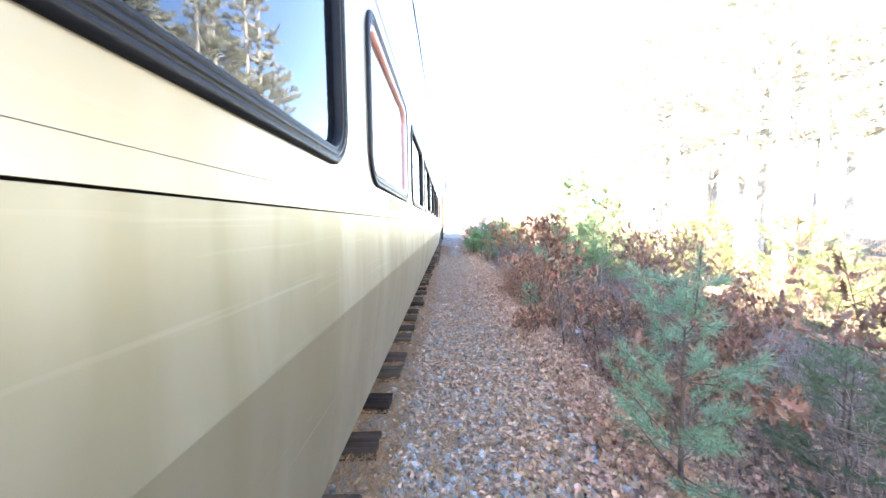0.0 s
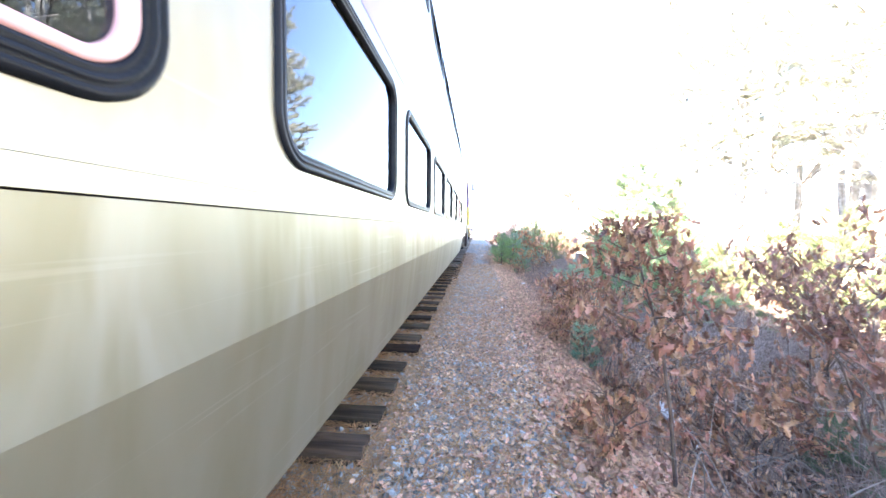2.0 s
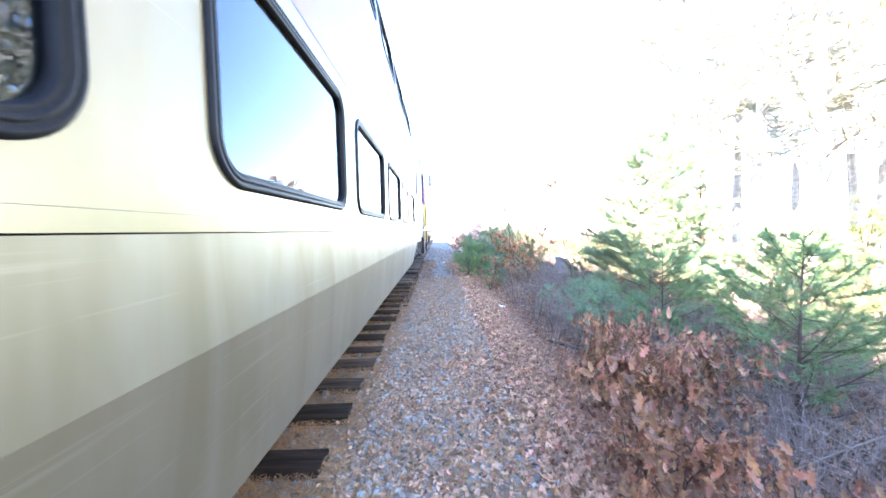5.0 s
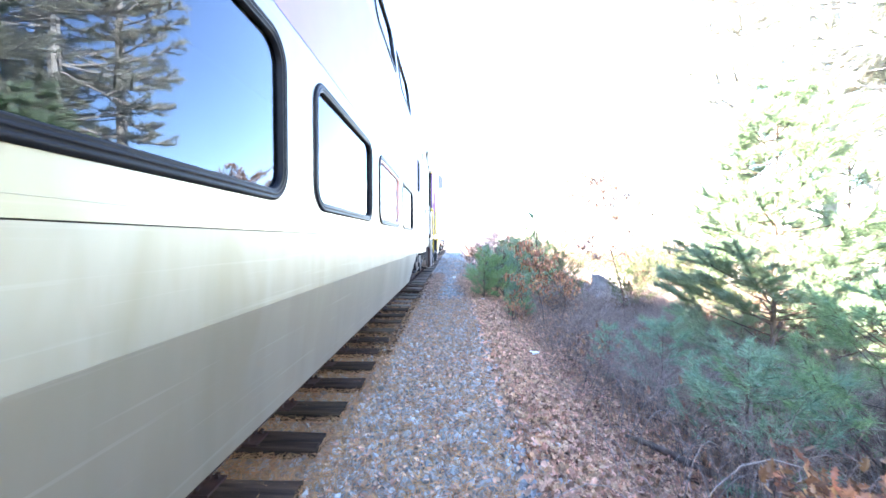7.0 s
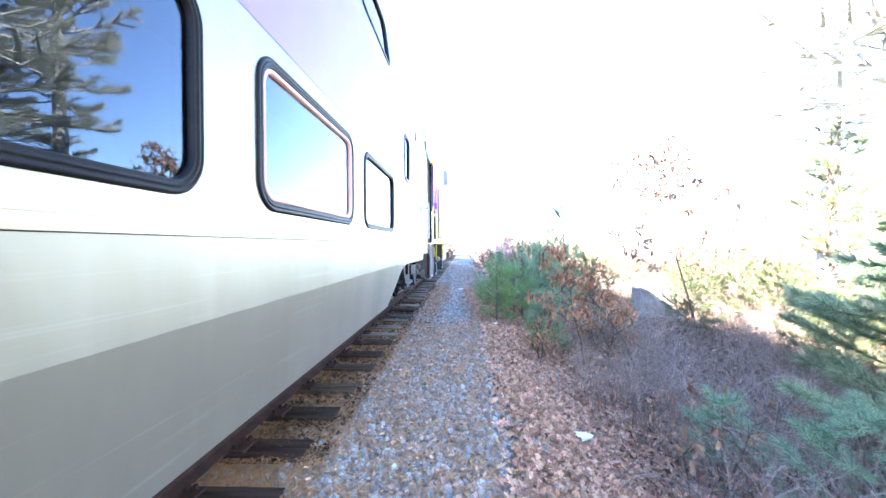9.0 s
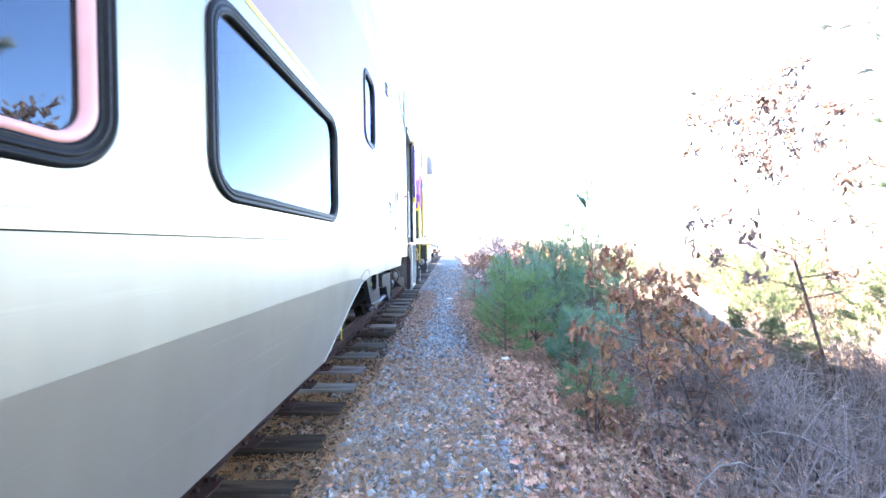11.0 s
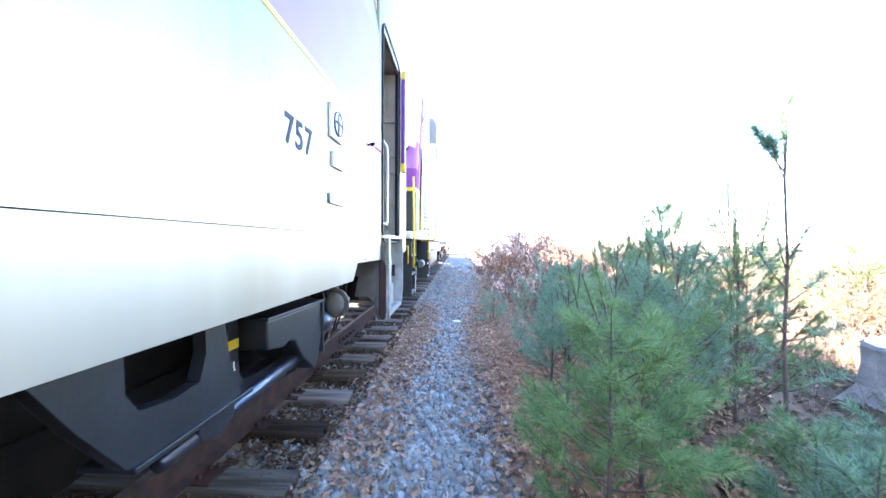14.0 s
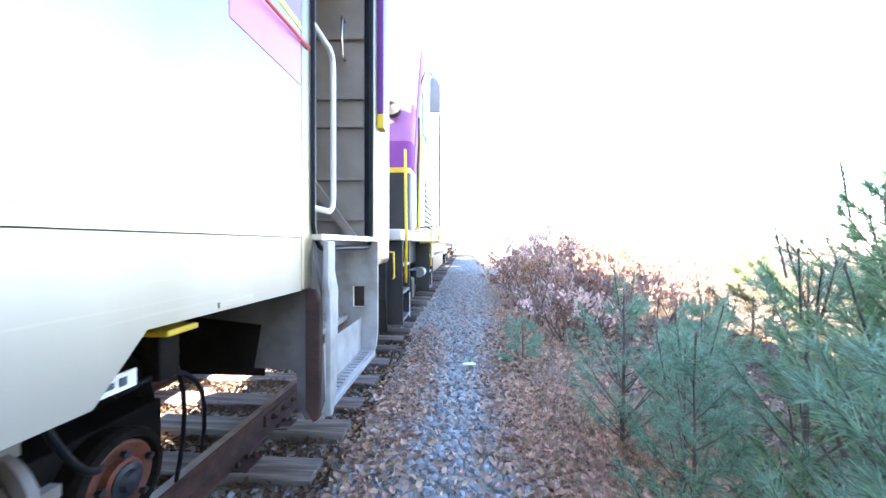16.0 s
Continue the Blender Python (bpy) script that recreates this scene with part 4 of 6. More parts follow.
def nose_strip(pairs, back):
    """A skin that wraps the nose: (y, z) pairs up its face, carried round the rounded corners onto the sides."""
    m = Mesh()
    w = 0.10
    cols = []
    for y, z in pairs:
        row = [(LF - 0.004, y + back, z), (LF - 0.004, y + w, z)]
        row += [(LF + w - (w + 0.004) * math.cos(radians(15 * k)), y + w - (w + 0.008) * math.sin(radians(15 * k)), z) for k in range(1, 6)]
        row += [(LF + w, y - 0.008, z), (LS - w, y - 0.008, z)]
        row += [(LS - w + (w + 0.004) * math.sin(radians(15 * k)), y + w - (w + 0.008) * math.cos(radians(15 * k)), z) for k in range(1, 6)]
        row += [(LS + 0.004, y + w, z), (LS + 0.004, y + back, z)]
        cols.append(row)
    n = len(cols[0])
    m.add([p for r in cols for p in r], [(i * n + k, i * n + k + 1, (i + 1) * n + k + 1, (i + 1) * n + k) for i in range(len(cols) - 1) for k in range(n - 1)])
    return m


part("nose_band", nose_strip([(23.25, 2.50), (23.29, 2.62), (23.36, 2.90)], 0.30), NOSEPURPLE, loco, "purple lower nose band, lightened for glare", smooth=True)
# Upper band is purple paint too; the sun on it is painted pink.
part("nose_band", nose_strip([(23.36, 2.90), (23.45, 3.25), (23.60, 3.52)], 0.30), NOSEPINK, loco, "upper nose band, purple turned pink for sunlight", smooth=True)
part("nose_stripe", nose_strip([(23.248, 2.43), (23.248, 2.50)], 0.34), YELLOW, loco, "yellow stripe", smooth=True)
part("nose_lower", nose_strip([(23.25, 1.63), (23.25, 2.43)], 0.30), LOCOBLACK, loco, "black lower nose", smooth=True)
part("side_band", Mesh().prism([(23.58, 2.52), (23.80, 2.52), (24.22, 3.6), (24.86, 4.78), (24.50, 4.78), (23.90, 3.5)], "x", LS, LS + 0.02), NOSEPINK, loco, "purple swoosh painted pink for glare")
# Raised black strip painted in place of the door recess's shade.
part("recess_shade_strip", Mesh().box((LS, 24.0, 1.68), (LS + 0.045, 24.1, 3.45)), LOCOBLACK, loco, "dark strip for the shaded door recess")
part("headlight", Mesh().lathe((-0.75, 23.42, 3.36), (0, -1, 0.25), [(0, 0.13), (0.05, 0.13), (0.06, 0.11), (0.03, 0.10), (0.03, 0.0)], 20), LOCOBLACK, loco, "round nose lamp", smooth=True)
for yy in (23.80,):
    part("nose_rail", Mesh().tube([(LS + 0.004, yy, 1.66), (LS + 0.06, yy, 1.70), (LS + 0.06, yy + 0.12, 2.5), (LS + 0.05, yy + 0.28, 3.2), (LS + 0.004, yy + 0.36, 3.35)], 0.017, 7), YELLOW, loco, "yellow nose handrail", smooth=True)
part("windshield", Mesh().prism([(23.60, 3.50), (23.585, 3.51), (24.05, 4.38), (24.065, 4.37)], "x", LS - 1.3, LS - 0.12), SHIELD, loco, "sloped windshield glass")
part("windshield", Mesh().prism([(23.60, 3.50), (23.585, 3.51), (24.05, 4.38), (24.065, 4.37)], "x", LF + 0.12, LF + 1.3), SHIELD, loco, "sloped windshield glass")
part("side_window", Mesh().box((LS + 0.001, 24.75, 3.45), (LS + 0.012, 25.55, 4.1)), GLASS, loco)
part("side_window_frame", Mesh().box((LS, 24.69, 3.39), (LS + 0.006, 25.61, 4.16)), RUBBER, loco)
part("mirror", Mesh().box((-0.30, 24.38, 3.66), (-0.125, 24.42, 4.24)), DEFLECTOR, loco, "grey wind deflector panel", bevel=0.012)
part("cab_rail", Mesh().tube([(LS, 24.45, 1.72), (-0.135, 24.4, 1.74), (-0.13, 24.4, 3.62)], 0.016, 7), BROWNRAIL, loco, "brown cab handrail", smooth=True)
part("cab_rail", Mesh().tube([(LS, 24.45, 1.46), (-0.15, 24.4, 1.48), (-0.135, 24.4, 1.74)], 0.019, 7), YELLOW, loco, "yellow lower cab handrail", smooth=True)
part("mirror_bracket", Mesh().tube([(LS, 24.4, 4.1), (-0.38, 24.4, 4.36), (-0.27, 24.4, 4.30), (-0.25, 24.4, 4.22)], 0.014, 6), LOCOBLACK, loco)
lv = part("louvre_frame", Mesh().box((LS, 25.15, 1.68), (LS + 0.006, 27.3, 2.70)), UNDER, loco, "louvred side panel")
for z in np.arange(1.68, 2.68, 0.1):
    part("slat", Mesh().prism([(LS + 0.006, z), (LS + 0.03, z + 0.005), (LS + 0.03, z + 0.045), (LS + 0.006, z + 0.07)], "y", 25.18, 27.27), LOCOSILVER, lv)
part("sill", Mesh().box((LF, 22.6, 1.48), (LS, 39.8, 1.62)), LOCOSILVER, loco, "pale sill", bevel=0.02)
part("frame_beam", Mesh().box((LF + 0.25, 22.7, 1.05), (LS - 0.3, 39.6, 1.48)), LOCOBLACK, loco)
part("pilot", Mesh().prism([(22.75, 0.32), (22.95, 0.32), (22.95, 1.48), (22.6, 1.48), (22.6, 0.75)], "x", LF + 0.2, LS - 0.2), LOCOBLACK, loco, "black pilot plate")


def loco_steps(y):
    s = thing_part = part("step_frame", Mesh().box((LS - 0.3, y, 0.42), (LS - 0.005, y + 0.03, 1.48)).box((LS - 0.3, y + 0.55, 0.42), (LS - 0.005, y + 0.58, 1.48)), LOCOBLACK, loco)
    for z in (0.45, 0.8, 1.15):
        part("tread", Mesh().box((LS - 0.28, y + 0.03, z), (LS - 0.005, y + 0.55, z + 0.035)), PLATEMETAL, s)
    part("edge", Mesh().box((LS - 0.005, y + 0.545, 0.42), (LS + 0.004, y + 0.585, 0.75)), PAINTWHITE, s)
    for dy in (0.02,):
        part("handrail", Mesh().tube([(LS + 0.03, y + dy, 0.95), (LS + 0.035, y + dy, 1.6), (LS + 0.02, y + dy, 2.62)], 0.019, 7), YELLOW, s, "yellow handrail", smooth=True)


loco_steps(22.72)
loco_steps(26.2)
part("handrail", Mesh().tube([(LS, 26.5, 1.6), (-0.35, 26.5, 1.65), (-0.33, 26.5, 3.95), (LS, 26.5, 4.0)], 0.017, 7), STAINLESS, loco, smooth=True)


def loco_truck(y0):
    t = part("truck_frame", Mesh().prism([(y0, 0.95), (y0 + 3.6, 0.95), (y0 + 3.6, 0.6), (y0 + 3.1, 0.5), (y0 + 2.5, 0.72), (y0 + 1.1, 0.72), (y0 + 0.5, 0.5), (y0, 0.6)], "x", LS - 0.5, LS - 0.25), LOCOBLACK, loco, bevel=0.03)
    for y in (y0 + 0.5, y0 + 3.1):
        part("wheel", Mesh().lathe((TRACK_X + 0.70, y, 0.7), (1, 0, 0), [(0, 0.53), (0.03, 0.5), (0.13, 0.5), (0.13, 0.4), (0.09, 0.36), (0.09, 0.1)], 24), RUST, t)
        part("wheel", Mesh().lathe((TRACK_X - 0.70, y, 0.7), (-1, 0, 0), [(0, 0.53), (0.03, 0.5), (0.13, 0.5), (0.13, 0.4), (0.09, 0.36), (0.09, 0.1)], 24), RUST, t)
        part("journal", Mesh().box((LS - 0.26, y - 0.16, 0.5), (LS - 0.12, y + 0.16, 0.85)), LOCOBLACK, t, bevel=0.03)
        for dy in (-0.35, 0.35):
            part("spring", Mesh().disc((LS - 0.2, y + dy, 0.82), (0, 0, 1), 0.09, 0.25, 12), UNDER, t)
    part("brake_pipe", Mesh().disc((LS - 0.15, y0 + 1.8, 0.85), (0, 1, 0), 0.10, 0.4, 14), PLATEMETAL, t)


loco_truck(24.0)
loco_truck(34.8)
part("fuel_tank", Mesh().prism([(LS - 0.15, 1.1), (LS - 0.15, 0.6), (LS - 0.4, 0.42), (LF + 0.4, 0.42), (LF + 0.15, 0.6), (LF + 0.15, 1.1)], "y", 28.8, 33.6), LOCOBLACK, loco, bevel=0.04)
part("air_tank", Mesh().lathe((LS - 0.25, 28.1, 1.15), (0, 1, 0), [(0, 0.05), (0.05, 0.15), (0.5, 0.15), (0.55, 0.05)], 16), PAINTWHITE, loco, smooth=True)

# ---- cars standing behind the locomotive ----
def far_car(y0, n):
    c = thing("freight_car", (TRACK_X, y0 + 7, 0.19), "pale grey flat freight car far down the track", "train car", "far cars")
    part("deck", Mesh().box((LF + 0.1, y0, 1.25), (LS - 0.05, y0 + 13.5, 1.5)), LOUVRE, c, bevel=0.02)
    part("side_sill", Mesh().box((LS - 0.05, y0, 1.05), (LS, y0 + 13.5, 1.5)), LOCOBLACK, c)
    for ty in (y0 + 1.8, y0 + 11.6):
        t = part("truck_frame", Mesh().prism([(ty - 1.1, 0.8), (ty + 1.1, 0.8), (ty + 1.2, 0.5), (ty + 0.5, 0.55), (ty, 0.4), (ty - 0.5, 0.55), (ty - 1.2, 0.5)], "x", LS - 0.5, LS - 0.3), LOCOBLACK, c)
        for y in (ty - 0.85, ty + 0.85):
            part("wheel", Mesh().disc((TRACK_X + 0.76, y, 0.62), (1, 0, 0), 0.43, 0.13, 20), RUST, t)
            part("wheel", Mesh().disc((TRACK_X - 0.76, y, 0.62), (1, 0, 0), 0.43, 0.13, 20), RUST, t)
    for k in range(4):
        part("stake", Mesh().box((LS - 0.01, y0 + 1 + 3.5 * k, 1.0), (LS + 0.03, y0 + 1.15 + 3.5 * k, 1.75)), PAINTWHITE, c)


far_car(41, 0)
far_car(56, 0)
shed = thing("shed", (6.5, 74, -0.2), "small pale grey equipment shed far down the track", "shed")
part("wall", Mesh().box((5.0, 72, -0.3), (8.4, 76, 2.4)), PAINTWHITE, shed)
part("roof", Mesh().prism([(4.8, 2.4), (8.6, 2.4), (6.7, 3.1)], "y", 71.7, 76.3), LOUVRE, shed)
part("door", Mesh().box((5.8, 71.96, -0.2), (6.7, 72.0, 1.8)), LOUVRE, shed)

# ---- scatter helpers ----
def rot_mats(n, flat=1.0):
    """Random turns; flat below 1 keeps the pieces closer to lying."""
    a = rng.uniform(0, math.tau, n)
    b = rng.normal(0, 1, n) * flat
    c = rng.normal(0, 1, n) * flat
    ca, sa, cb, sb, cc, sc = np.cos(a), np.sin(a), np.cos(b), np.sin(b), np.cos(c), np.sin(c)
    z = np.zeros(n)
    o = np.ones(n)
    rz = np.stack([np.stack([ca, -sa, z], -1), np.stack([sa, ca, z], -1), np.stack([z, z, o], -1)], 1)
    ry = np.stack([np.stack([cb, z, sb], -1), np.stack([z, o, z], -1), np.stack([-sb, z, cb], -1)], 1)
    rx = np.stack([np.stack([o, z, z], -1), np.stack([z, cc, -sc], -1), np.stack([z, sc, cc], -1)], 1)
    return rz @ ry @ rx


def hang_mats(n, droop=-0.95, vary=0.5):
    """Turns for leaves that hang by their stalks, tips downward, each twisted by itself."""
    a, b, c = rng.uniform(0, math.tau, n), rng.normal(droop, vary, n), rng.normal(0, 0.8, n)
    ca, sa, cb, sb, cc, sc = np.cos(a), np.sin(a), np.cos(b), np.sin(b), np.cos(c), np.sin(c)
    z, o = np.zeros(n), np.ones(n)
    rz = np.stack([np.stack([ca, -sa, z], -1), np.stack([sa, ca, z], -1), np.stack([z, z, o], -1)], 1)
    rx = np.stack([np.stack([o, z, z], -1), np.stack([z, cb, -sb], -1), np.stack([z, sb, cb], -1)], 1)
    ry = np.stack([np.stack([cc, z, sc], -1), np.stack([z, o, z], -1), np.stack([-sc, z, cc], -1)], 1)
    return rz @ rx @ ry


def scatter(base_v, base_f, places, mats, sizes):
    """Copies of one small shape, joined: arrays of vertices and of faces."""
    bv = np.asarray(base_v, float)
    n, k = len(places), len(bv)
    v = np.einsum("nij,kj->nki", mats, bv) * np.asarray(sizes).reshape(n, -1)[:, None, :] + np.asarray(places)[:, None, :]
    f = (np.asarray(base_f)[None] + (np.arange(n) * k)[:, None, None]).reshape(-1, len(base_f[0]))
    return v.reshape(-1, 3), f


def ground_z(xs, ys):
    return np.array([gz(x, y) for x, y in zip(xs, ys)])


def stone_shape(seed):
    bm = bmesh.new()
    bmesh.ops.create_icosphere(bm, subdivisions=1, radius=1.0)
    r = random.Random(seed)
    for v in bm.verts:
        v.co *= r.uniform(0.62, 1.2)
        v.co.z *= 0.72
        v.co.x *= 1.15
    vs = [tuple(v.co) for v in bm.verts]
    fs = [[v.index for v in f.verts] for f in bm.faces]
    bm.free()
    return vs, fs


# lobed oak leaf, folded along its rib, and a plainer one for the litter
OAK = [(0, -0.5, 0), (0.10, -0.30, 0.03), (0.26, -0.26, 0.07), (0.13, -0.10, 0.03), (0.34, 0.02, 0.09), (0.15, 0.14, 0.03), (0.26, 0.30, 0.06),
       (0.0, 0.5, -0.04), (-0.26, 0.30, 0.06), (-0.15, 0.14, 0.03), (-0.34, 0.02, 0.09), (-0.13, -0.10, 0.03), (-0.26, -0.26, 0.07), (-0.10, -0.30, 0.03), (0, 0.0, -0.05)]
OAKF = [(i, (i + 1) % 14, 14) for i in range(14)]
CURLED = [(x * 0.8, y, abs(x) * 0.55 + 0.55 * y * y - 0.05) for x, y, z in OAK]
LEAF = [(0, -0.5, 0.02), (0.26, -0.2, 0.1), (0.30, 0.15, 0.06), (0, 0.5, 0.10), (-0.28, 0.2, 0.12), (-0.24, -0.2, 0.03), (0, 0, -0.04)]
LEAFF = [(i, (i + 1) % 6, 6) for i in range(6)]
CURL = [(0, -0.5, 0.14), (0.2, -0.15, 0.05), (0.13, 0.2, 0.16), (0, 0.5, 0.02), (-0.18, 0.15, 0.14), (-0.14, -0.2, 0.02), (0, 0, 0.0)]
DIAMOND = [(0, -0.5, 0), (0.03, 0, 0.01), (0, 0.5, 0), (-0.03, 0, 0.01)]

# ---- brush and vegetation ----
def blades(starts, dirs, lengths, widths):
    """Thin pointed triangles from starts along dirs."""
    starts, dirs = np.asarray(starts), np.asarray(dirs)
    n = len(starts)
    dirs = dirs / (np.linalg.norm(dirs, axis=1, keepdims=True) + 1e-9)
    side = np.cross(dirs, rng.normal(0, 1, (n, 3)))
    side /= np.linalg.norm(side, axis=1, keepdims=True) + 1e-9
    lengths, widths = np.broadcast_to(lengths, n)[:, None], np.broadcast_to(widths, n)[:, None]
    v = np.stack([starts - side * widths / 2, starts + side * widths / 2, starts + dirs * lengths], 1).reshape(-1, 3)
    return v, np.arange(3 * n).reshape(-1, 3)


def bezier(a, b, c, n):
    a, b, c = Vector(a), Vector(b), Vector(c)
    return [a.lerp(b, t).lerp(b.lerp(c, t), t) for t in np.linspace(0, 1, n)]


def pine(x, y, h, spread, label, r, mat=NEEDLE, needle=0.075, dens=330, width=0.0022, lean=(0, 0), bare=0.08, whorl=0.17, group="young pines",
         trunk_r=None, lift=0.55, bark=BARK, name="pine_sapling", category="pine tree", spare=1.0, twigs=True, leaders=0, ragged=0.0, tall=0.3):
    """A young pine: whorls of rising branches, each with side shoots and tufts of long needles."""
    base = Vector((x, y, gz(x, y) - 0.03))
    t = thing(name, base, label, category, group)
    tr = trunk_r or 0.011 * h + 0.004
    top = base + Vector((lean[0], lean[1], h))
    mid = base.lerp(top, 0.5) + Vector((r.uniform(-1, 1), r.uniform(-1, 1), 0)) * 0.02 * h
    axis = bezier(base, mid, top, 9)
    wood = Mesh().tube(axis, [tr * (1 - 0.85 * k / 8) for k in range(9)], 7)
    limbs = wood
    shoots = []
    at = lambda f: axis[min(7, int(f * 8))].lerp(axis[min(8, int(f * 8) + 1)], f * 8 - min(7, int(f * 8)))
    f = bare
    while f < 0.97:
        count = r.randint(4, 6)
        a0 = r.uniform(0, math.tau)
        for k in range(count):
            if r.random() > spare:
                continue
            a = a0 + k * math.tau / count + r.uniform(-0.3, 0.3)
            ln = spread * ((1 - f) ** (0.75 - 0.25 * ragged)) * r.uniform(0.7 - 0.35 * ragged, 1.15) + 0.05
            out = Vector((math.cos(a), math.sin(a), 0))
            s = at(min(0.99, max(bare, f + r.uniform(-0.08, 0.08) * ragged)))
            e = s + out * ln * 0.93 + Vector((0, 0, ln * r.uniform(lift - 0.25 - 0.2 * ragged, lift + 0.2 + 0.25 * ragged)))
            m = s.lerp(e, 0.6) - Vector((0, 0, ln * (0.10 if h > 2.2 else 0.15)))
            pts = bezier(s, m, e, 6)
            limbs.tube(pts, [tr * (0.38 if h < 6 else 0.2) * (1 - 0.75 * q / 5) * (1 - 0.5 * f) for q in range(6)], 4, cap=False)
            shoots.append((pts[2 if ln > 0.25 else 1:], ln))
            if twigs:
                for q in (2, 3, 4):
                    for sg in (-1, 1):
                        if r.random() < 0.2:
                            continue
                        sl = ln * r.uniform(0.22, 0.42) * (1.15 - q * 0.13)
                        sd = (out * 0.75 + Vector((-out.y, out.x, 0)) * sg * r.uniform(0.5, 0.9) + Vector((0, 0, r.uniform(0.2, 0.6)))).normalized()
                        sp = [pts[q], pts[q] + sd * sl * 0.5, pts[q] + sd * sl]
                        limbs.tube(sp, [tr * 0.16, tr * 0.13, tr * 0.08], 3, cap=False)
                        shoots.append((sp, sl))
        f += whorl / h * r.uniform(0.8, 1.25)
    shoots.append(([at(0.9), at(0.95), at(1.0)], 0.12))
    for k in range(leaders):
        a = r.uniform(0, math.tau)
        q = at(r.uniform(0.78, 0.98)) + Vector((math.cos(a), math.sin(a), 0)) * r.uniform(0.0, 0.22)
        e = q + Vector((math.cos(a) * 0.08, math.sin(a) * 0.08, r.uniform(0.6, 1.15) * tall))
        limbs.tube([q, q.lerp(e, 0.5), e], [0.006, 0.005, 0.0035], 5)
        limbs.tube([e, e + Vector((0, 0, 0.02))], [0.008, 0.003], 5)
        shoots.append(([q, q.lerp(e, 0.4), q.lerp(e, 0.8)], 0.2))
    part("trunk", wood, bark, t)
    S, D = [], []
    for pts, ln in shoots:
        p = np.array([tuple(q) for q in pts])
        seg = np.linalg.norm(np.diff(p, axis=0), axis=1)
        n = max(14, int(seg.sum() * dens * (1 - 0.35 * ragged)))
        u = (1 - 0.78 * rng.uniform(0, 1, n) ** 1.35) * (len(p) - 1) * 0.999
        i = u.astype(int)
        w = (u - i)[:, None]
        S.append(p[i] * (1 - w) + p[i + 1] * w)
        d = p[i + 1] - p[i]
        d /= np.linalg.norm(d, axis=1, keepdims=True) + 1e-9
        D.append(d * 0.8 + rng.normal(0, 0.52, (n, 3)) + np.array([0, 0, 0.08]))
    S, D = np.concatenate(S), np.concatenate(D)
    crown = part("crown", blades(S, D, needle * rng.uniform(0.6, 1.15, len(S)), width), mat, t)
    return t


def oak(x, y, h, spread, label, r, leaves=500, mat=LEAFOAK, size=0.085, stems=3, group="oak scrub", name="oak_shrub", category="shrub", trunk_r=0.012, low=0.25, base=None, bark=BARK, wide=0.75):
    """Dry-leaved scrub: a few crooked stems that fork, with hanging lobed leaves."""
    b = Vector(base) if base else Vector((x, y, gz(x, y) - 0.03))
    t = thing(name, b, label, category, group)
    wood, tips = Mesh(), []

    def grow(p, d, ln, rad, level):
        e = p + d * ln
        m = p.lerp(e, 0.5) + Vector((r.uniform(-1, 1), r.uniform(-1, 1), r.uniform(-0.5, 0.5))) * ln * 0.12
        pts = bezier(p, m, e, 5)
        wood.tube(pts, [rad * (1 - 0.1 * q) for q in range(5)], 6 if level == 0 else 4, cap=False)
        for q in pts[1:]:
            if (q.z - b.z) > low * h:
                tips.append((q, d, level))
        if level >= 3:
            return
        for k in range(r.randint(2, 3) + (1 if level == 0 else 0)):
            q = pts[r.choice((2, 3, 4, 4))]
            nd = (d + Vector((r.gauss(0, 1), r.gauss(0, 1), r.gauss(0.1, 0.5))) * wide).normalized()
            grow(q, nd, ln * r.uniform(0.45, 0.72), rad * 0.6, level + 1)

    for k in range(stems):
        a = r.uniform(0, math.tau)
        d = Vector((math.cos(a) * spread / h * 0.75, math.sin(a) * spread / h * 0.75, 1.0)).normalized()
        grow(b + Vector((r.uniform(-1, 1), r.uniform(-1, 1), 0)) * 0.05 * stems, d, h * r.uniform(0.48, 0.6), trunk_r * r.uniform(0.7, 1), 0)
    part("trunk", wood, bark, t)
    tips = [q for q in tips if q[2] >= 1]
    pick = [tips[r.randrange(len(tips))] for _ in range(leaves)]
    place = np.array([tuple(q[0]) for q in pick]) + rng.normal(0, 0.035, (leaves, 3)) - np.array([0, 0, 0.02])
    part("foliage", scatter(CURLED, OAKF, place, hang_mats(leaves), size * rng.uniform(0.6, 1.25, leaves)), mat, t)
    return t


R = random.Random(11)
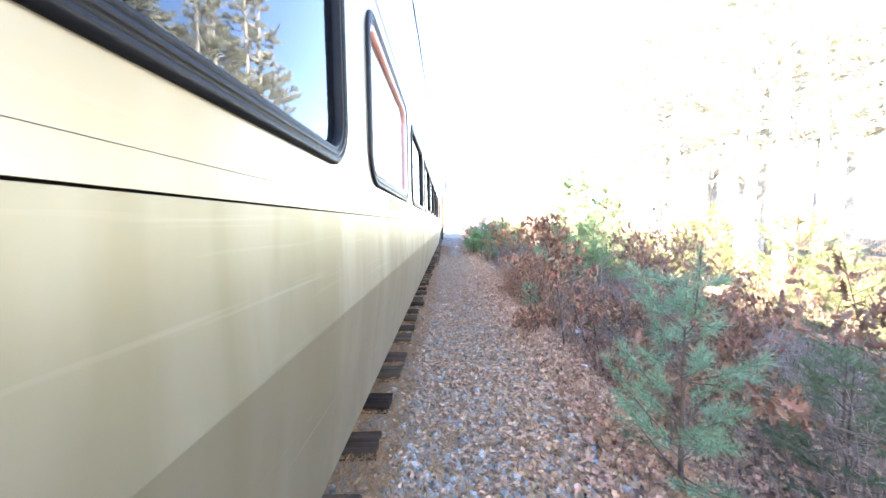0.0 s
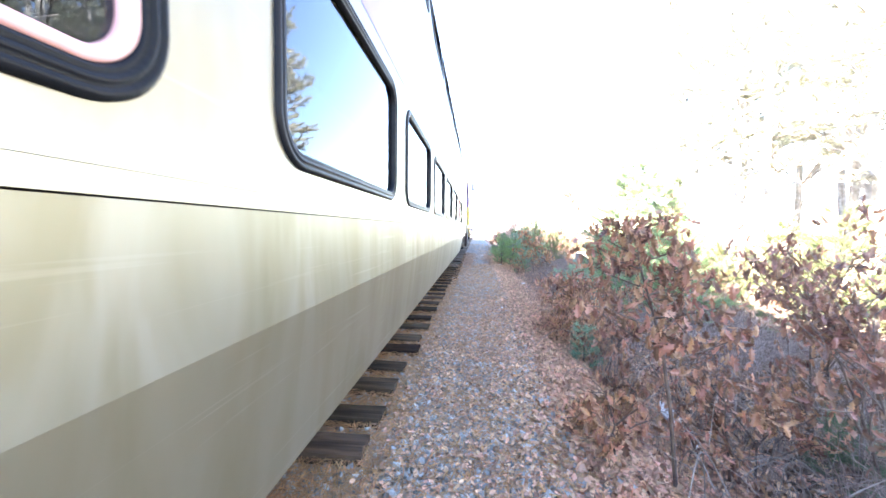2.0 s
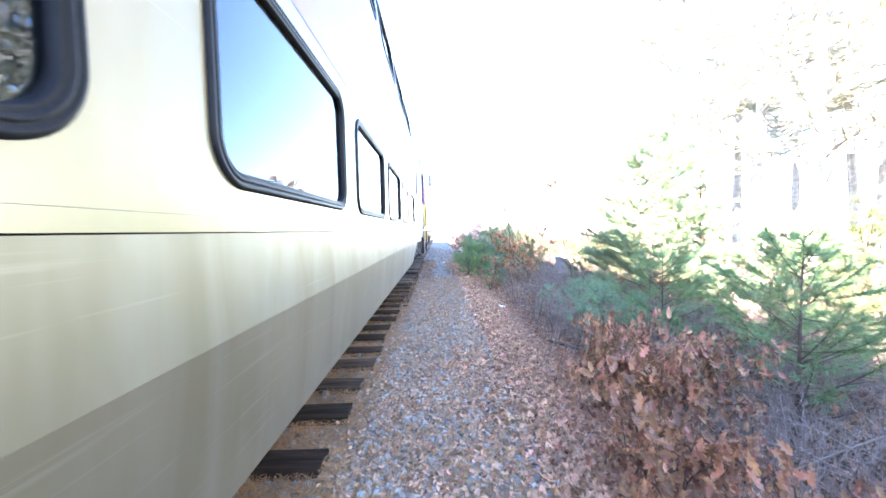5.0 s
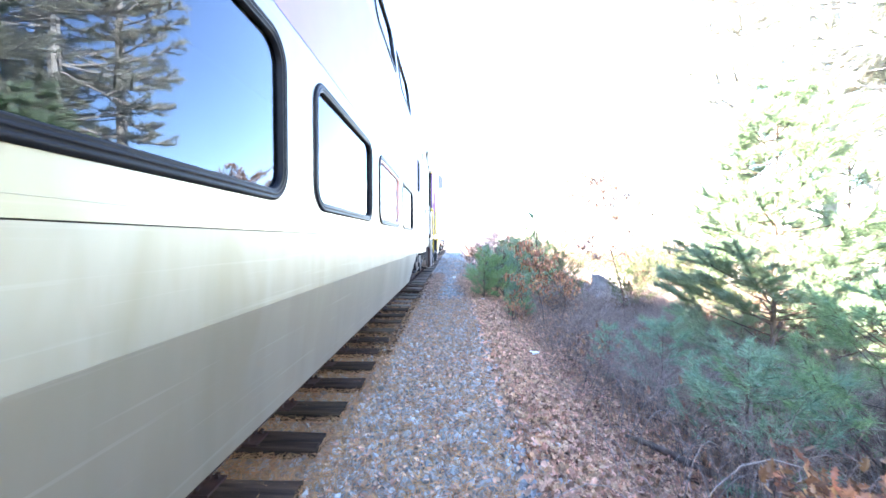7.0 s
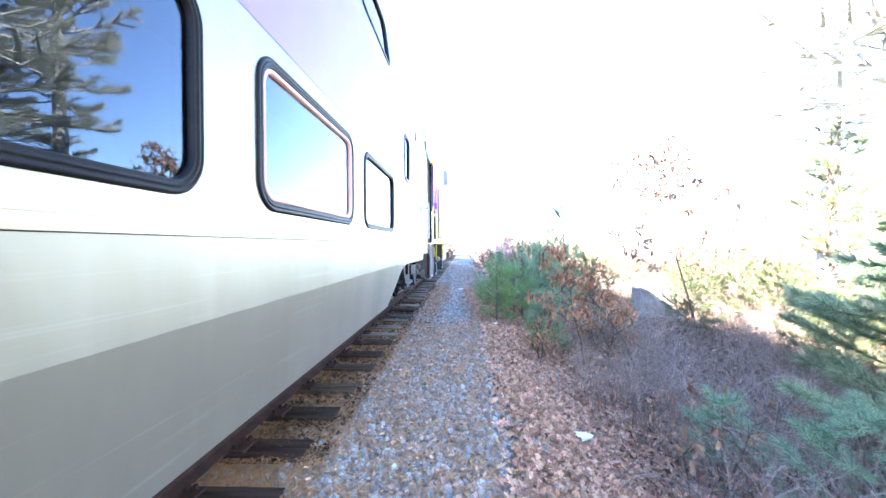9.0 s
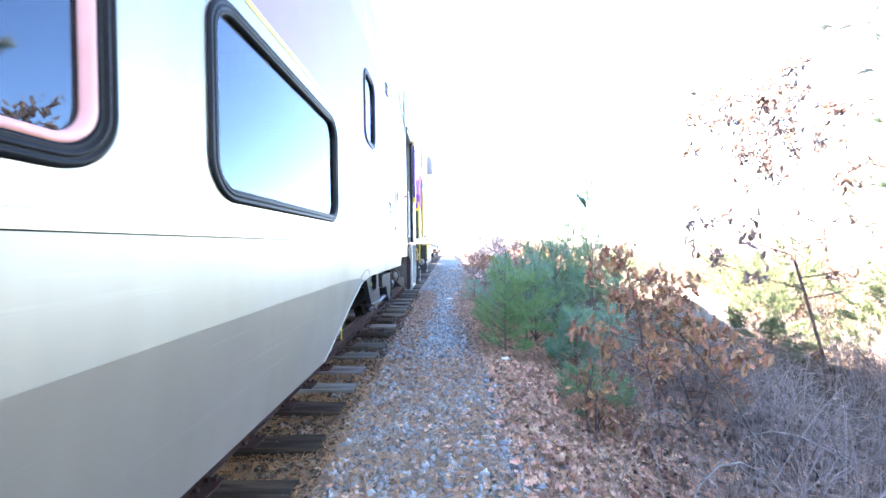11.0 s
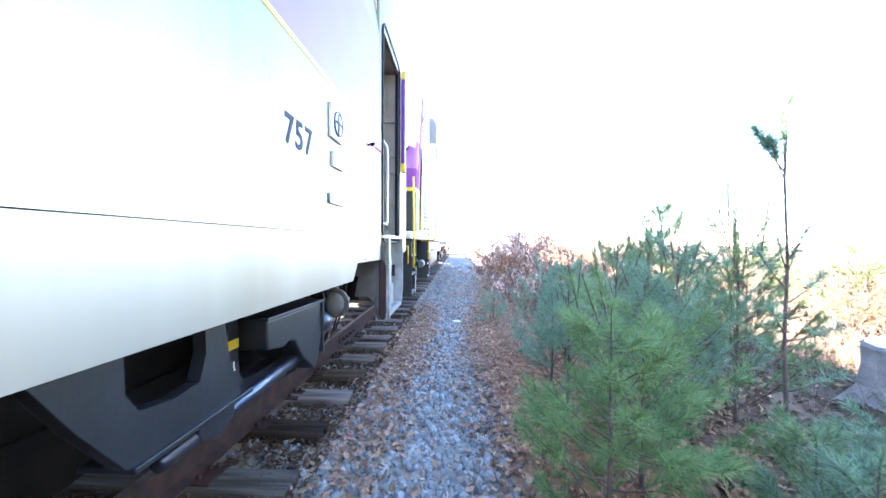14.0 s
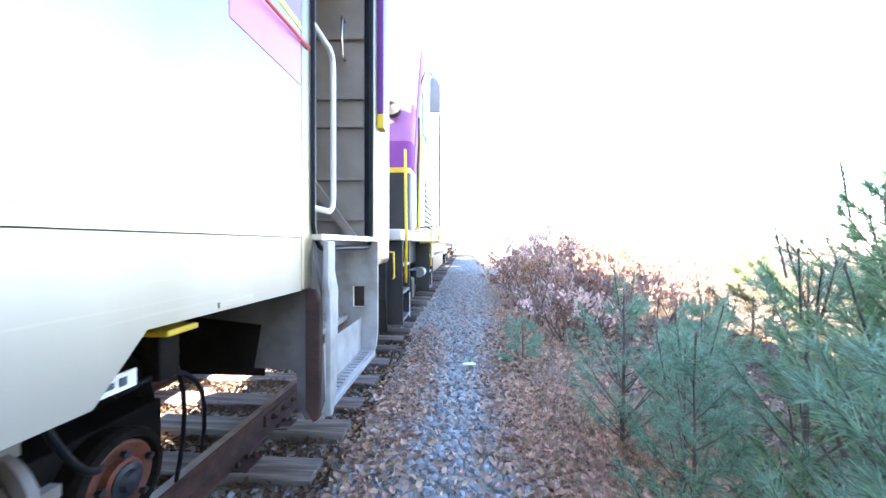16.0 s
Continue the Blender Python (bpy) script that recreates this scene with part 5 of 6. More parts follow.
# young pines beside the path
PINES = [
    (1.23, 2.15, 1.28, 0.50, NEEDLEBLUE, "young blue-green pine growing beside the ballast"),
    (1.41, 6.93, 0.55, 0.22, NEEDLEBLUE, "tiny pine seedling among fallen oak leaves"),
    (3.45, 9.15, 1.9, 0.95, NEEDLE, "young yellow-green pine in the scrub"),
    (4.3, 10.4, 1.95, 1.1, NEEDLE, "young yellow-green pine in the scrub"),
    (3.3, 11.0, 1.6, 1.0, NEEDLE, "young yellow-green pine in the scrub"),
    # Next three stand out of view, added to darken the coach's reflections.
    (3.6, -1.0, 2.4, 1.1, NEEDLEMID, "young yellow-green pine in the scrub"),
    (3.7, 1.5, 2.2, 1.1, NEEDLEMID, "young yellow-green pine in the scrub"),
    (3.2, -3.6, 2.3, 1.1, NEEDLEMID, "young yellow-green pine in the scrub"),
    (2.85, 12.9, 0.95, 0.5, NEEDLEBLUE, "low bluish pine in the brush"),
    (2.5, 13.6, 0.7, 0.4, NEEDLEBLUE, "low bluish pine in the brush"),
    (1.10, 17.75, 1.22, 0.56, NEEDLEBRIGHT, "bushy bright green young pine at the ballast edge"),
    (1.50, 18.25, 1.2, 0.58, NEEDLEBRIGHT, "bushy bright green young pine at the ballast edge"),
    (1.25, 18.95, 1.30, 0.42, NEEDLEBLUE, "blue-green young pine at the path's edge"),
    (1.75, 18.75, 1.45, 0.50, NEEDLEBLUE, "blue-green young pine at the path's edge"),
    (1.85, 19.45, 1.62, 0.50, NEEDLE, "young pine with long bare leader shoots"),
    (2.2, 19.1, 1.65, 0.55, NEEDLEBLUE, "young pine with long bare leader shoots"),
    (1.98, 20.05, 1.55, 0.48, NEEDLEBLUE, "young pine with long bare leader shoots"),
    (2.38, 19.95, 1.72, 0.52, NEEDLE, "young pine with long bare leader shoots"),
    (1.72, 20.6, 1.1, 0.42, NEEDLEBLUE, "blue-green young pine at the path's edge"),
    (1.38, 19.95, 1.02, 0.42, NEEDLEBLUE, "blue-green young pine at the path's edge"),
    (1.52, 21.05, 1.32, 0.42, NEEDLEBLUE, "blue-green young pine at the path's edge"),
    (2.82, 20.5, 2.05, 0.66, NEEDLE, "young pine with upright shoots"),
    (2.9, 19.4, 1.75, 0.66, NEEDLE, "young pine with upright shoots"),
    (2.6, 17.9, 0.75, 0.45, NEEDLEBLUE, "low spreading pine beside the thin sapling"),
    (1.70, 16.3, 0.52, 0.42, NEEDLE, "low bluish pine under the oak scrub"),
    (1.95, 17.4, 0.85, 0.42, NEEDLEBLUE, "low spreading bluish pine beside the path"),
    (2.05, 17.75, 0.75, 0.42, NEEDLE, "low bluish pine under the oak scrub"),
    (3.3, 17.6, 0.7, 0.5, NEEDLESUN, "low pine in the dry leaves"),
    (2.6, 11.3, 1.15, 0.62, NEEDLEBLUE, "low green pine tangled in the brush"),
    (3.0, 22.5, 0.95, 0.45, NEEDLEBLUE, "low pine among dry brush"),
    (1.05, 22.9, 0.6, 0.35, NEEDLEBLUE, "low pine among dry brush"),
    (2.35, 21.4, 1.15, 0.45, NEEDLEBLUE, "blue-green young pine in the thicket"),
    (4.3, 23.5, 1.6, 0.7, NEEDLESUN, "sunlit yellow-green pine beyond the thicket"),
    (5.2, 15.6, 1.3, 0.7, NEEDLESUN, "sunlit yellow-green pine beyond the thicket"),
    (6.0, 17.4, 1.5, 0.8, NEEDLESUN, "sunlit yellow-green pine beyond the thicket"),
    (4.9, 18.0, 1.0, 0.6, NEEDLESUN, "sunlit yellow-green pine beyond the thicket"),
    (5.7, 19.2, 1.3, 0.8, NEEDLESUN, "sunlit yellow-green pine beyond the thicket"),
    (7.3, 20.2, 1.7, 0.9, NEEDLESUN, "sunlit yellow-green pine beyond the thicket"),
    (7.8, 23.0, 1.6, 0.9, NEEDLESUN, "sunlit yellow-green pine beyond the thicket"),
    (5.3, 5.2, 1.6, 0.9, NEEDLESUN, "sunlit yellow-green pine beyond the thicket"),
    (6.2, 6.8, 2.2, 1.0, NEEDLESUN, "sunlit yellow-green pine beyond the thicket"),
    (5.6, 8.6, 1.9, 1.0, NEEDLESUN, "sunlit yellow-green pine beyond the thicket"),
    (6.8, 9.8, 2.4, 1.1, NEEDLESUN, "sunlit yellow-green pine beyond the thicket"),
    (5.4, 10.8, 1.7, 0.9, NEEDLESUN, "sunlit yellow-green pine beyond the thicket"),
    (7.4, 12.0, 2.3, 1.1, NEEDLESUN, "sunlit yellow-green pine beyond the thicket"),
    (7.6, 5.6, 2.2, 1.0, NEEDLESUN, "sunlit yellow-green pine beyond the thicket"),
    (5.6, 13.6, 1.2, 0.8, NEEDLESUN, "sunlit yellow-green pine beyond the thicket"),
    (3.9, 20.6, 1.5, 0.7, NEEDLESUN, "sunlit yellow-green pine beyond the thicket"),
]
for x, y, h, s, m, lab in PINES:
    near = h > 0.9 and x < 2.4
    late = 18.6 < y < 22 and x < 3
    pine(x, y, h, s, lab, R, m, dens=560 if late else (760 if y > 3 else 620) if near else 640, needle=0.085 if late else 0.095, width=0.0038 if near else 0.0046, spare=0.85 if near else 1.0, whorl=(0.13 if near else 0.15) if y < 18.6 else 0.19, ragged=1.0 if y < 12 else 0.6, tall=0.6 if x > 2.5 else 0.32, lift=0.62 if y < 18.6 or y > 22 else 1.15, leaders=6 if "leader" in lab or "upright" in lab else (2 if near else 0))
# thin sapling with a tuft at its top
def tuft_sapling(base, points, shoots_, r):
    t = thing("pine_sapling", base, "thin pine sapling, almost bare below a small tuft", "pine tree", "young pines")
    wood = Mesh().tube(points, [0.015 - 0.0017 * k for k in range(len(points))], 7)
    S, D = [], []
    for a, b in shoots_:
        a, b = Vector(a), Vector(b)
        m = a.lerp(b, 0.5) + Vector((0, 0, -0.03))
        q = bezier(a, m, b, 5)
        wood.tube(q, [0.006, 0.005, 0.004, 0.003, 0.003], 4, cap=False)
        for k in range(420 if b.z > 1.8 else 110):
            f = r.uniform(0.5, 1.05)
            S.append(tuple(a.lerp(b, f)))
            D.append(tuple((b - a).normalized() * 0.35 + Vector((r.gauss(0, 0.75), r.gauss(0, 0.75), r.gauss(0.1, 0.6)))))
    part("trunk", wood, BARK, t)
    part("crown", blades(np.array(S), np.array(D), rng.uniform(0.06, 0.12, len(S)), 0.005), NEEDLEBLUE, t)


tuft_sapling((2.62, 18.57, gz(2.62, 18.57)), [(2.64, 18.57, -0.35), (2.63, 18.57, 0.1), (2.61, 18.58, 0.7), (2.61, 18.57, 1.3), (2.58, 18.57, 1.85), (2.59, 18.57, 2.25), (2.60, 18.57, 2.46)],
             [((2.58, 18.57, 1.85), (2.46, 18.55, 2.12)), ((2.58, 18.57, 1.9), (2.40, 18.6, 2.20)), ((2.58, 18.57, 1.95), (2.50, 18.5, 2.26)), ((2.59, 18.57, 2.2), (2.60, 18.57, 2.42)),
              ((2.60, 18.57, 1.25), (2.50, 18.52, 1.45)), ((2.60, 18.57, 1.2), (2.70, 18.6, 1.40)), ((2.61, 18.57, 0.8), (2.45, 18.5, 0.98)), ((2.61, 18.57, 1.1), (2.36, 18.5, 1.36)), ((2.6, 18.57, 1.0), (2.92, 18.62, 1.22)),
              ((2.61, 18.57, 0.75), (2.98, 18.6, 0.84)), ((2.61, 18.57, 0.62), (2.30, 18.45, 0.80)), ((2.61, 18.57, 0.4), (2.9, 18.5, 0.55)), ((2.61, 18.57, 1.3), (2.72, 18.55, 1.52))], R)
# the larger pine and its neighbours
pine(4.4, 13.2, 4.1, 1.55, "tall young pine with open layered branches", R, NEEDLEMID, needle=0.12, dens=950, width=0.0068, whorl=0.12, trunk_r=0.035, bare=0.05, lift=0.3, ragged=0.7)
pine(5.6, 13.5, 3.6, 1.3, "tall young pine with open layered branches", R, NEEDLEMID, needle=0.12, dens=420, width=0.008, whorl=0.18, ragged=1.0, trunk_r=0.04, bare=0.2, lift=0.35)
pine(8.0, 18.6, 4.2, 1.4, "sunlit pine at the edge of the wood", R, NEEDLESUN, needle=0.12, dens=380, width=0.009, whorl=0.2, ragged=1.0, trunk_r=0.045, bare=0.2, lift=0.35)
pine(6.5, 15.5, 2.9, 1.2, "sunlit pine at the edge of the wood", R, NEEDLESUN, needle=0.12, dens=380, width=0.009, whorl=0.2, ragged=1.0, trunk_r=0.04, bare=0.15, lift=0.35)

# dry-leaved oak scrub
OAKS = [
    # First three are unseen scrub, added to dim what the coach mirrors.
    (2.2, -0.6, 1.7, 0.7, 420, LEAFPURPLE, 4, "leafy brown oak scrub in the brush"),
    (2.9, -2.2, 2.0, 0.8, 460, LEAFOAK, 4, "leafy brown oak scrub in the brush"),
    (2.4, 1.3, 1.6, 0.7, 420, LEAFPURPLE, 4, "leafy brown oak scrub in the brush"),
    (2.1, 5.35, 1.05, 0.42, 240, LEAFRUST, 3, "leafy brown oak scrub in the brush"),
    (1.65, 3.2, 0.6, 0.35, 120, LEAFRUST, 3, "low leafy oak sprout in the brush"),
    (2.2, 3.0, 0.8, 0.45, 150, LEAFRUST, 3, "low leafy oak sprout in the brush"),
    (1.9, 4.3, 0.7, 0.4, 130, LEAFRUST, 3, "low leafy oak sprout in the brush"),
    (2.6, 3.9, 0.9, 0.45, 150, LEAFRUST, 3, "low leafy oak sprout in the brush"),
    (1.55, 6.1, 0.5, 0.3, 80, LEAFRUST, 2, "low leafy oak sprout in the brush"),
    (2.6, 6.6, 0.9, 0.45, 120, LEAFRUST, 3, "low leafy oak sprout in the brush"),
    (3.1, 5.5, 1.0, 0.5, 150, LEAFRUST, 3, "low leafy oak sprout in the brush"),
    (1.75, 7.35, 1.0, 0.45, 240, LEAFRUST, 3, "leafy brown oak scrub beside the ballast"),
    (1.0, 5.0, 0.5, 0.3, 130, LEAFRUST, 3, "low orange-brown oak sprout at the path's edge"),
    (2.75, 4.75, 2.0, 0.65, 620, LEAFPURPLE, 3, "purplish brown oak scrub in the brush"),
    (2.35, 3.7, 1.35, 0.6, 420, LEAFPURPLE, 3, "purplish brown oak scrub in the brush"),
    (3.2, 6.05, 1.9, 0.6, 320, LEAFPURPLE, 3, "purplish brown oak scrub in the brush"),
    (1.6, 8.3, 1.25, 0.55, 520, LEAFRUST, 4, "russet oak scrub beside the path"),
    (2.3, 8.9, 1.2, 0.55, 420, LEAFRUST, 4, "russet oak scrub beside the path"),
    (1.3, 7.7, 0.7, 0.4, 260, LEAFRUST, 3, "russet oak scrub beside the path"),
    (2.1, 10.2, 0.9, 0.5, 240, LEAFOAK, 3, "sparse russet oak scrub in the brush"),
    (2.75, 16.3, 0.9, 0.55, 90, LEAFOAK, 3, "oak sapling with curled orange-brown leaves"),
    (1.62, 15.75, 0.75, 0.35, 70, LEAFOAK, 2, "oak sapling with curled orange-brown leaves"),
    (2.0, 26.5, 1.4, 0.7, 320, LEAFOAK, 4, "russet scrub beside the far path"),
    (1.75, 24.4, 0.9, 0.6, 200, LEAFPURPLE, 4, "low russet scrub beside the far path"),
    (2.7, 25.2, 1.3, 0.7, 260, LEAFPURPLE, 4, "russet scrub beside the far path"),
    (3.6, 26.6, 1.6, 0.8, 300, LEAFOAK, 4, "russet scrub beside the far path"),
    (1.7, 28.2, 1.5, 0.7, 320, LEAFPURPLE, 4, "russet scrub beside the far path"),
    (4.4, 28.4, 1.7, 0.8, 300, LEAFOAK, 4, "russet scrub beside the far path"),
]
for x, y, h, s, n, m, k, lab in OAKS:
    oak(x, y, h, s * 1.15, lab, R, int(n * 2.2), m, 0.082, stems=k + 1)
def young_oak(trunk, trunk_r, limbs_, leaves, size, label, r, mat=LEAFOAK, reach=0.36):
    """A slim oak: a crooked trunk, side limbs that rise and fork, and dry leaves held in loose clusters."""
    base = Vector(trunk[0])
    t = thing("young_oak", base, label, "oak tree", "young oaks")
    axis = [Vector(p) for p in trunk]
    n = len(axis)
    wood = Mesh().tube(axis, [trunk_r * (1 - 0.8 * k / (n - 1)) for k in range(n)], 7)
    ends = []
    for k in range(limbs_):
        f = 0.35 + 0.65 * (k + 0.5) / limbs_
        i = min(n - 2, int(f * (n - 1)))
        p = axis[i].lerp(axis[i + 1], f * (n - 1) - i)
        a = k * 2.4 + r.uniform(-0.5, 0.5)
        ln = (1.25 - 0.85 * f) * (axis[-1].z - base.z) * reach * r.uniform(0.75, 1.2)
        e = p + Vector((math.cos(a), math.sin(a), 0.35)) * ln
        q = bezier(p, p.lerp(e, 0.5) + Vector((0, 0, -0.06 * ln)), e, 6)
        wood.tube(q, [trunk_r * 0.45 * (1 - 0.13 * j) for j in range(6)], 5, cap=False)
        for j in (2, 3, 4, 5):
            d = Vector((r.gauss(0, 1), r.gauss(0, 1), r.uniform(0, 0.9))).normalized() * ln * r.uniform(0.2, 0.4)
            wood.tube([q[j], q[j] + d * 0.5, q[j] + d], [trunk_r * 0.2, trunk_r * 0.16, trunk_r * 0.1], 3, cap=False)
            ends += [q[j] + d, q[j] + d * 0.6]
        ends.append(e)
    ends.append(axis[-1])
    part("trunk", wood, BARK, t)
    pick = [ends[r.randrange(len(ends))] for _ in range(leaves)]
    place = np.array([tuple(p) for p in pick]) + rng.normal(0, size * 0.5, (leaves, 3)) - np.array([0, 0, 0.02])
    part("foliage", scatter(CURLED, OAKF, place, hang_mats(leaves), size * rng.uniform(0.6, 1.3, leaves)), mat, t)


young_oak([(4.0, 16.3, -0.5), (3.92, 16.3, 0.3), (3.72, 16.3, 1.0), (3.5, 16.32, 1.8), (3.38, 16.3, 2.4), (3.28, 16.3, 2.85)], 0.018, 24, 1900, 0.085, "slim young oak with sparse dry leaves", R, LEAFDARK, 0.30)
young_oak([(2.2, 15.95, -0.42), (2.14, 15.95, 0.05), (2.03, 15.95, 0.45), (1.98, 15.95, 0.85), (1.85, 15.95, 1.32)], 0.013, 13, 500, 0.085, "thin oak sapling with curled orange-brown leaves", R)
young_oak([(2.85, 15.6, -0.47), (2.65, 15.7, 0.1), (2.4, 15.8, 0.5), (2.15, 15.9, 0.82), (1.9, 15.95, 0.95)], 0.012, 13, 360, 0.082, "leaning oak sapling with dense curled brown leaves", R)
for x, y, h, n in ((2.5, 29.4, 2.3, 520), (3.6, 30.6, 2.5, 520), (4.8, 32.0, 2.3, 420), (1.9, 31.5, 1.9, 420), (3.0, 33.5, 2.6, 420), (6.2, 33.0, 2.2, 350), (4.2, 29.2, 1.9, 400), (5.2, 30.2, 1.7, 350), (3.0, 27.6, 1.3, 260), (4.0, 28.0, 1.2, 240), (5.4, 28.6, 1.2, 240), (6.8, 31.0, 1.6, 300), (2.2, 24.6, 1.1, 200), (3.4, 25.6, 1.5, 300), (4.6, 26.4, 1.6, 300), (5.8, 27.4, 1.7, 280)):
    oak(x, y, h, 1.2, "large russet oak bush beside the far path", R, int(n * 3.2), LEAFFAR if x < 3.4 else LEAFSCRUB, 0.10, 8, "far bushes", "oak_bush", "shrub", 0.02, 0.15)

# tall trees at the edge of the wood
def tall_pine(x, y, h, crown, r, mat, bark, label, bare=0.35):
    return pine(x, y, h, crown, label, r, mat, needle=0.22, dens=185, width=0.019, whorl=0.42, ragged=1.0, trunk_r=0.012 * h + 0.03, bare=bare, lift=0.1, bark=bark,
                group="trees of the wood", name="tall_pine", spare=0.85)


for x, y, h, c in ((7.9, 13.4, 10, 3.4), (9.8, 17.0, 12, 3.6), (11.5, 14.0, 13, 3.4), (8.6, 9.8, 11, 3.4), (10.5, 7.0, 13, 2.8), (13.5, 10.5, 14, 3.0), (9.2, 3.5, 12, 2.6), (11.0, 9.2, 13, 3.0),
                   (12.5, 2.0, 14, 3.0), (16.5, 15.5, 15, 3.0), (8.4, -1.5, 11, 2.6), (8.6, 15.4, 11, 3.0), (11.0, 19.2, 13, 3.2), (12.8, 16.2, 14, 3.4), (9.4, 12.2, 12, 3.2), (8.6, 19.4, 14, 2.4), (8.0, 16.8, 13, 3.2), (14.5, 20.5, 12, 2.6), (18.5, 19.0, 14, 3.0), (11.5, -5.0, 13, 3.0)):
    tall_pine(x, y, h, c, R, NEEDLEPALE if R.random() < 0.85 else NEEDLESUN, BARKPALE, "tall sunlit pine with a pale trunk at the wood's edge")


def bare_tree(x, y, h, r):
    t = thing("bare_tree", (x, y, gz(x, y)), "tall bare deciduous tree with pale sunlit bark", "tree", "trees of the wood")
    wood, limbs = Mesh(), Mesh()

    def grow(p, d, ln, rad, lv):
        e = p + d * ln
        pts = bezier(p, p.lerp(e, 0.5) + Vector((r.gauss(0, 1), r.gauss(0, 1), 0)) * ln * 0.05, e, 6)
        (wood if lv == 0 else limbs).tube(pts, [rad * (1 - 0.11 * q) for q in range(6)], (9, 6, 4, 3)[lv], cap=False)
        if lv == 3:
            return
        for k in range((9, 5, 4)[lv]):
            f = r.uniform(0.35, 1)
            q = pts[min(5, int(f * 5))]
            nd = (d * 0.55 + Vector((r.gauss(0, 1), r.gauss(0, 1), r.uniform(-0.1, 0.7))).normalized() * 0.8).normalized()
            grow(q, nd, ln * r.uniform(0.28, 0.42), rad * 0.33, lv + 1)

    grow(Vector((x, y, gz(x, y) - 0.1)), Vector((r.uniform(-0.05, 0.05), r.uniform(-0.05, 0.05), 1)).normalized(), h * 0.8, h * 0.011, 0)
    part("trunk", wood, BARKPALE, t)
    part("crown", limbs, BARKPALE, t)


for x, y, h in ((14.7, 18.3, 14), (7.4, 7.8, 8), (12.2, 17.5, 11), (9.0, 11.5, 10), (6.9, 4.6, 9), (17, 8, 13)):
    bare_tree(x, y, h, R)

# tangle of grey twigs
def twig_mesh(n, xr, yr, hmax, r):
    m = Mesh()
    for _ in range(n):
        x, y = r.uniform(*xr), r.uniform(*yr)
        c = noise.noise((x * 1.1, y * 1.1, 3.0)) * 0.5 + 0.5
        if r.random() > c * 2.2 - 0.35 or (x < 2.2 and r.random() < 0.6):
            continue
        b = Vector((x, y, gz(x, y) - 0.02))
        a = r.uniform(0, math.tau)
        ln = r.uniform(0.35, 1.0) * hmax * (0.45 + 1.1 * c)
        k = r.uniform(0.1, 0.9)
        e = b + Vector((math.cos(a) * ln * k, math.sin(a) * ln * k, ln * (1 - 0.55 * k)))
        c = b + Vector((math.cos(a) * ln * k * 0.2, math.sin(a) * ln * k * 0.2, ln * 0.75))
        w = r.uniform(0.0012, 0.0032)
        m.tube(bezier(b, c, e, 5), [w, w * 0.9, w * 0.75, w * 0.6, w * 0.4], 3, cap=False)
        for q in range(r.randint(0, 2)):
            s = b.lerp(c, 0.5).lerp(c.lerp(e, 0.5), 0.5)
            d = Vector((r.gauss(0, 1), r.gauss(0, 1), r.uniform(0, 1))).normalized() * ln * 0.3
            m.tube([s, s + d * 0.5, s + d], [w * 0.6, w * 0.5, w * 0.3], 3, cap=False)
    return m


# First patch, mostly out of view, was added to darken the coach's reflections.
for n, xr, yr, h in ((4500, (1.2, 5.6), (-6.0, 2.0), 1.1), (6000, (1.5, 5.6), (2.0, 8.0), 0.95), (10500, (1.9, 5.8), (8.0, 15.0), 1.0), (4400, (1.9, 5.6), (14.6, 17.2), 0.9), (1500, (2.4, 6.5), (17.2, 24), 0.7), (2600, (5.6, 10.5), (10, 27), 0.9), (500, (0.95, 2.2), (20.8, 26), 0.8), (700, (1.0, 5.0), (24, 33), 1.1)):
    b = link("brush", twig_mesh(n, xr, yr, h, R), TWIG)
    tagged(b, "tangle of dry grey-brown twigs", "brush", kind="stuff")
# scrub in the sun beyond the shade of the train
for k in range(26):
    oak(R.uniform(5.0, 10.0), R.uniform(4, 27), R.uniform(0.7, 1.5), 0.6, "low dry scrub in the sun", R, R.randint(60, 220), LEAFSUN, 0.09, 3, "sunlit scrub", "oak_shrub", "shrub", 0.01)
# small dry sprouts in the brush
for k in range(26):
    x, y = R.uniform(1.9, 5.4), R.uniform(6.5, 15.2)
    oak(x, y, R.uniform(0.5, 1.1), 0.4, "small dry-leaved sprout in the brush", R, R.randint(14, 70), LEAFPURPLE if k % 3 else LEAFOAK, 0.075, 2, "brush sprouts", "oak_sprout", "shrub", 0.006)
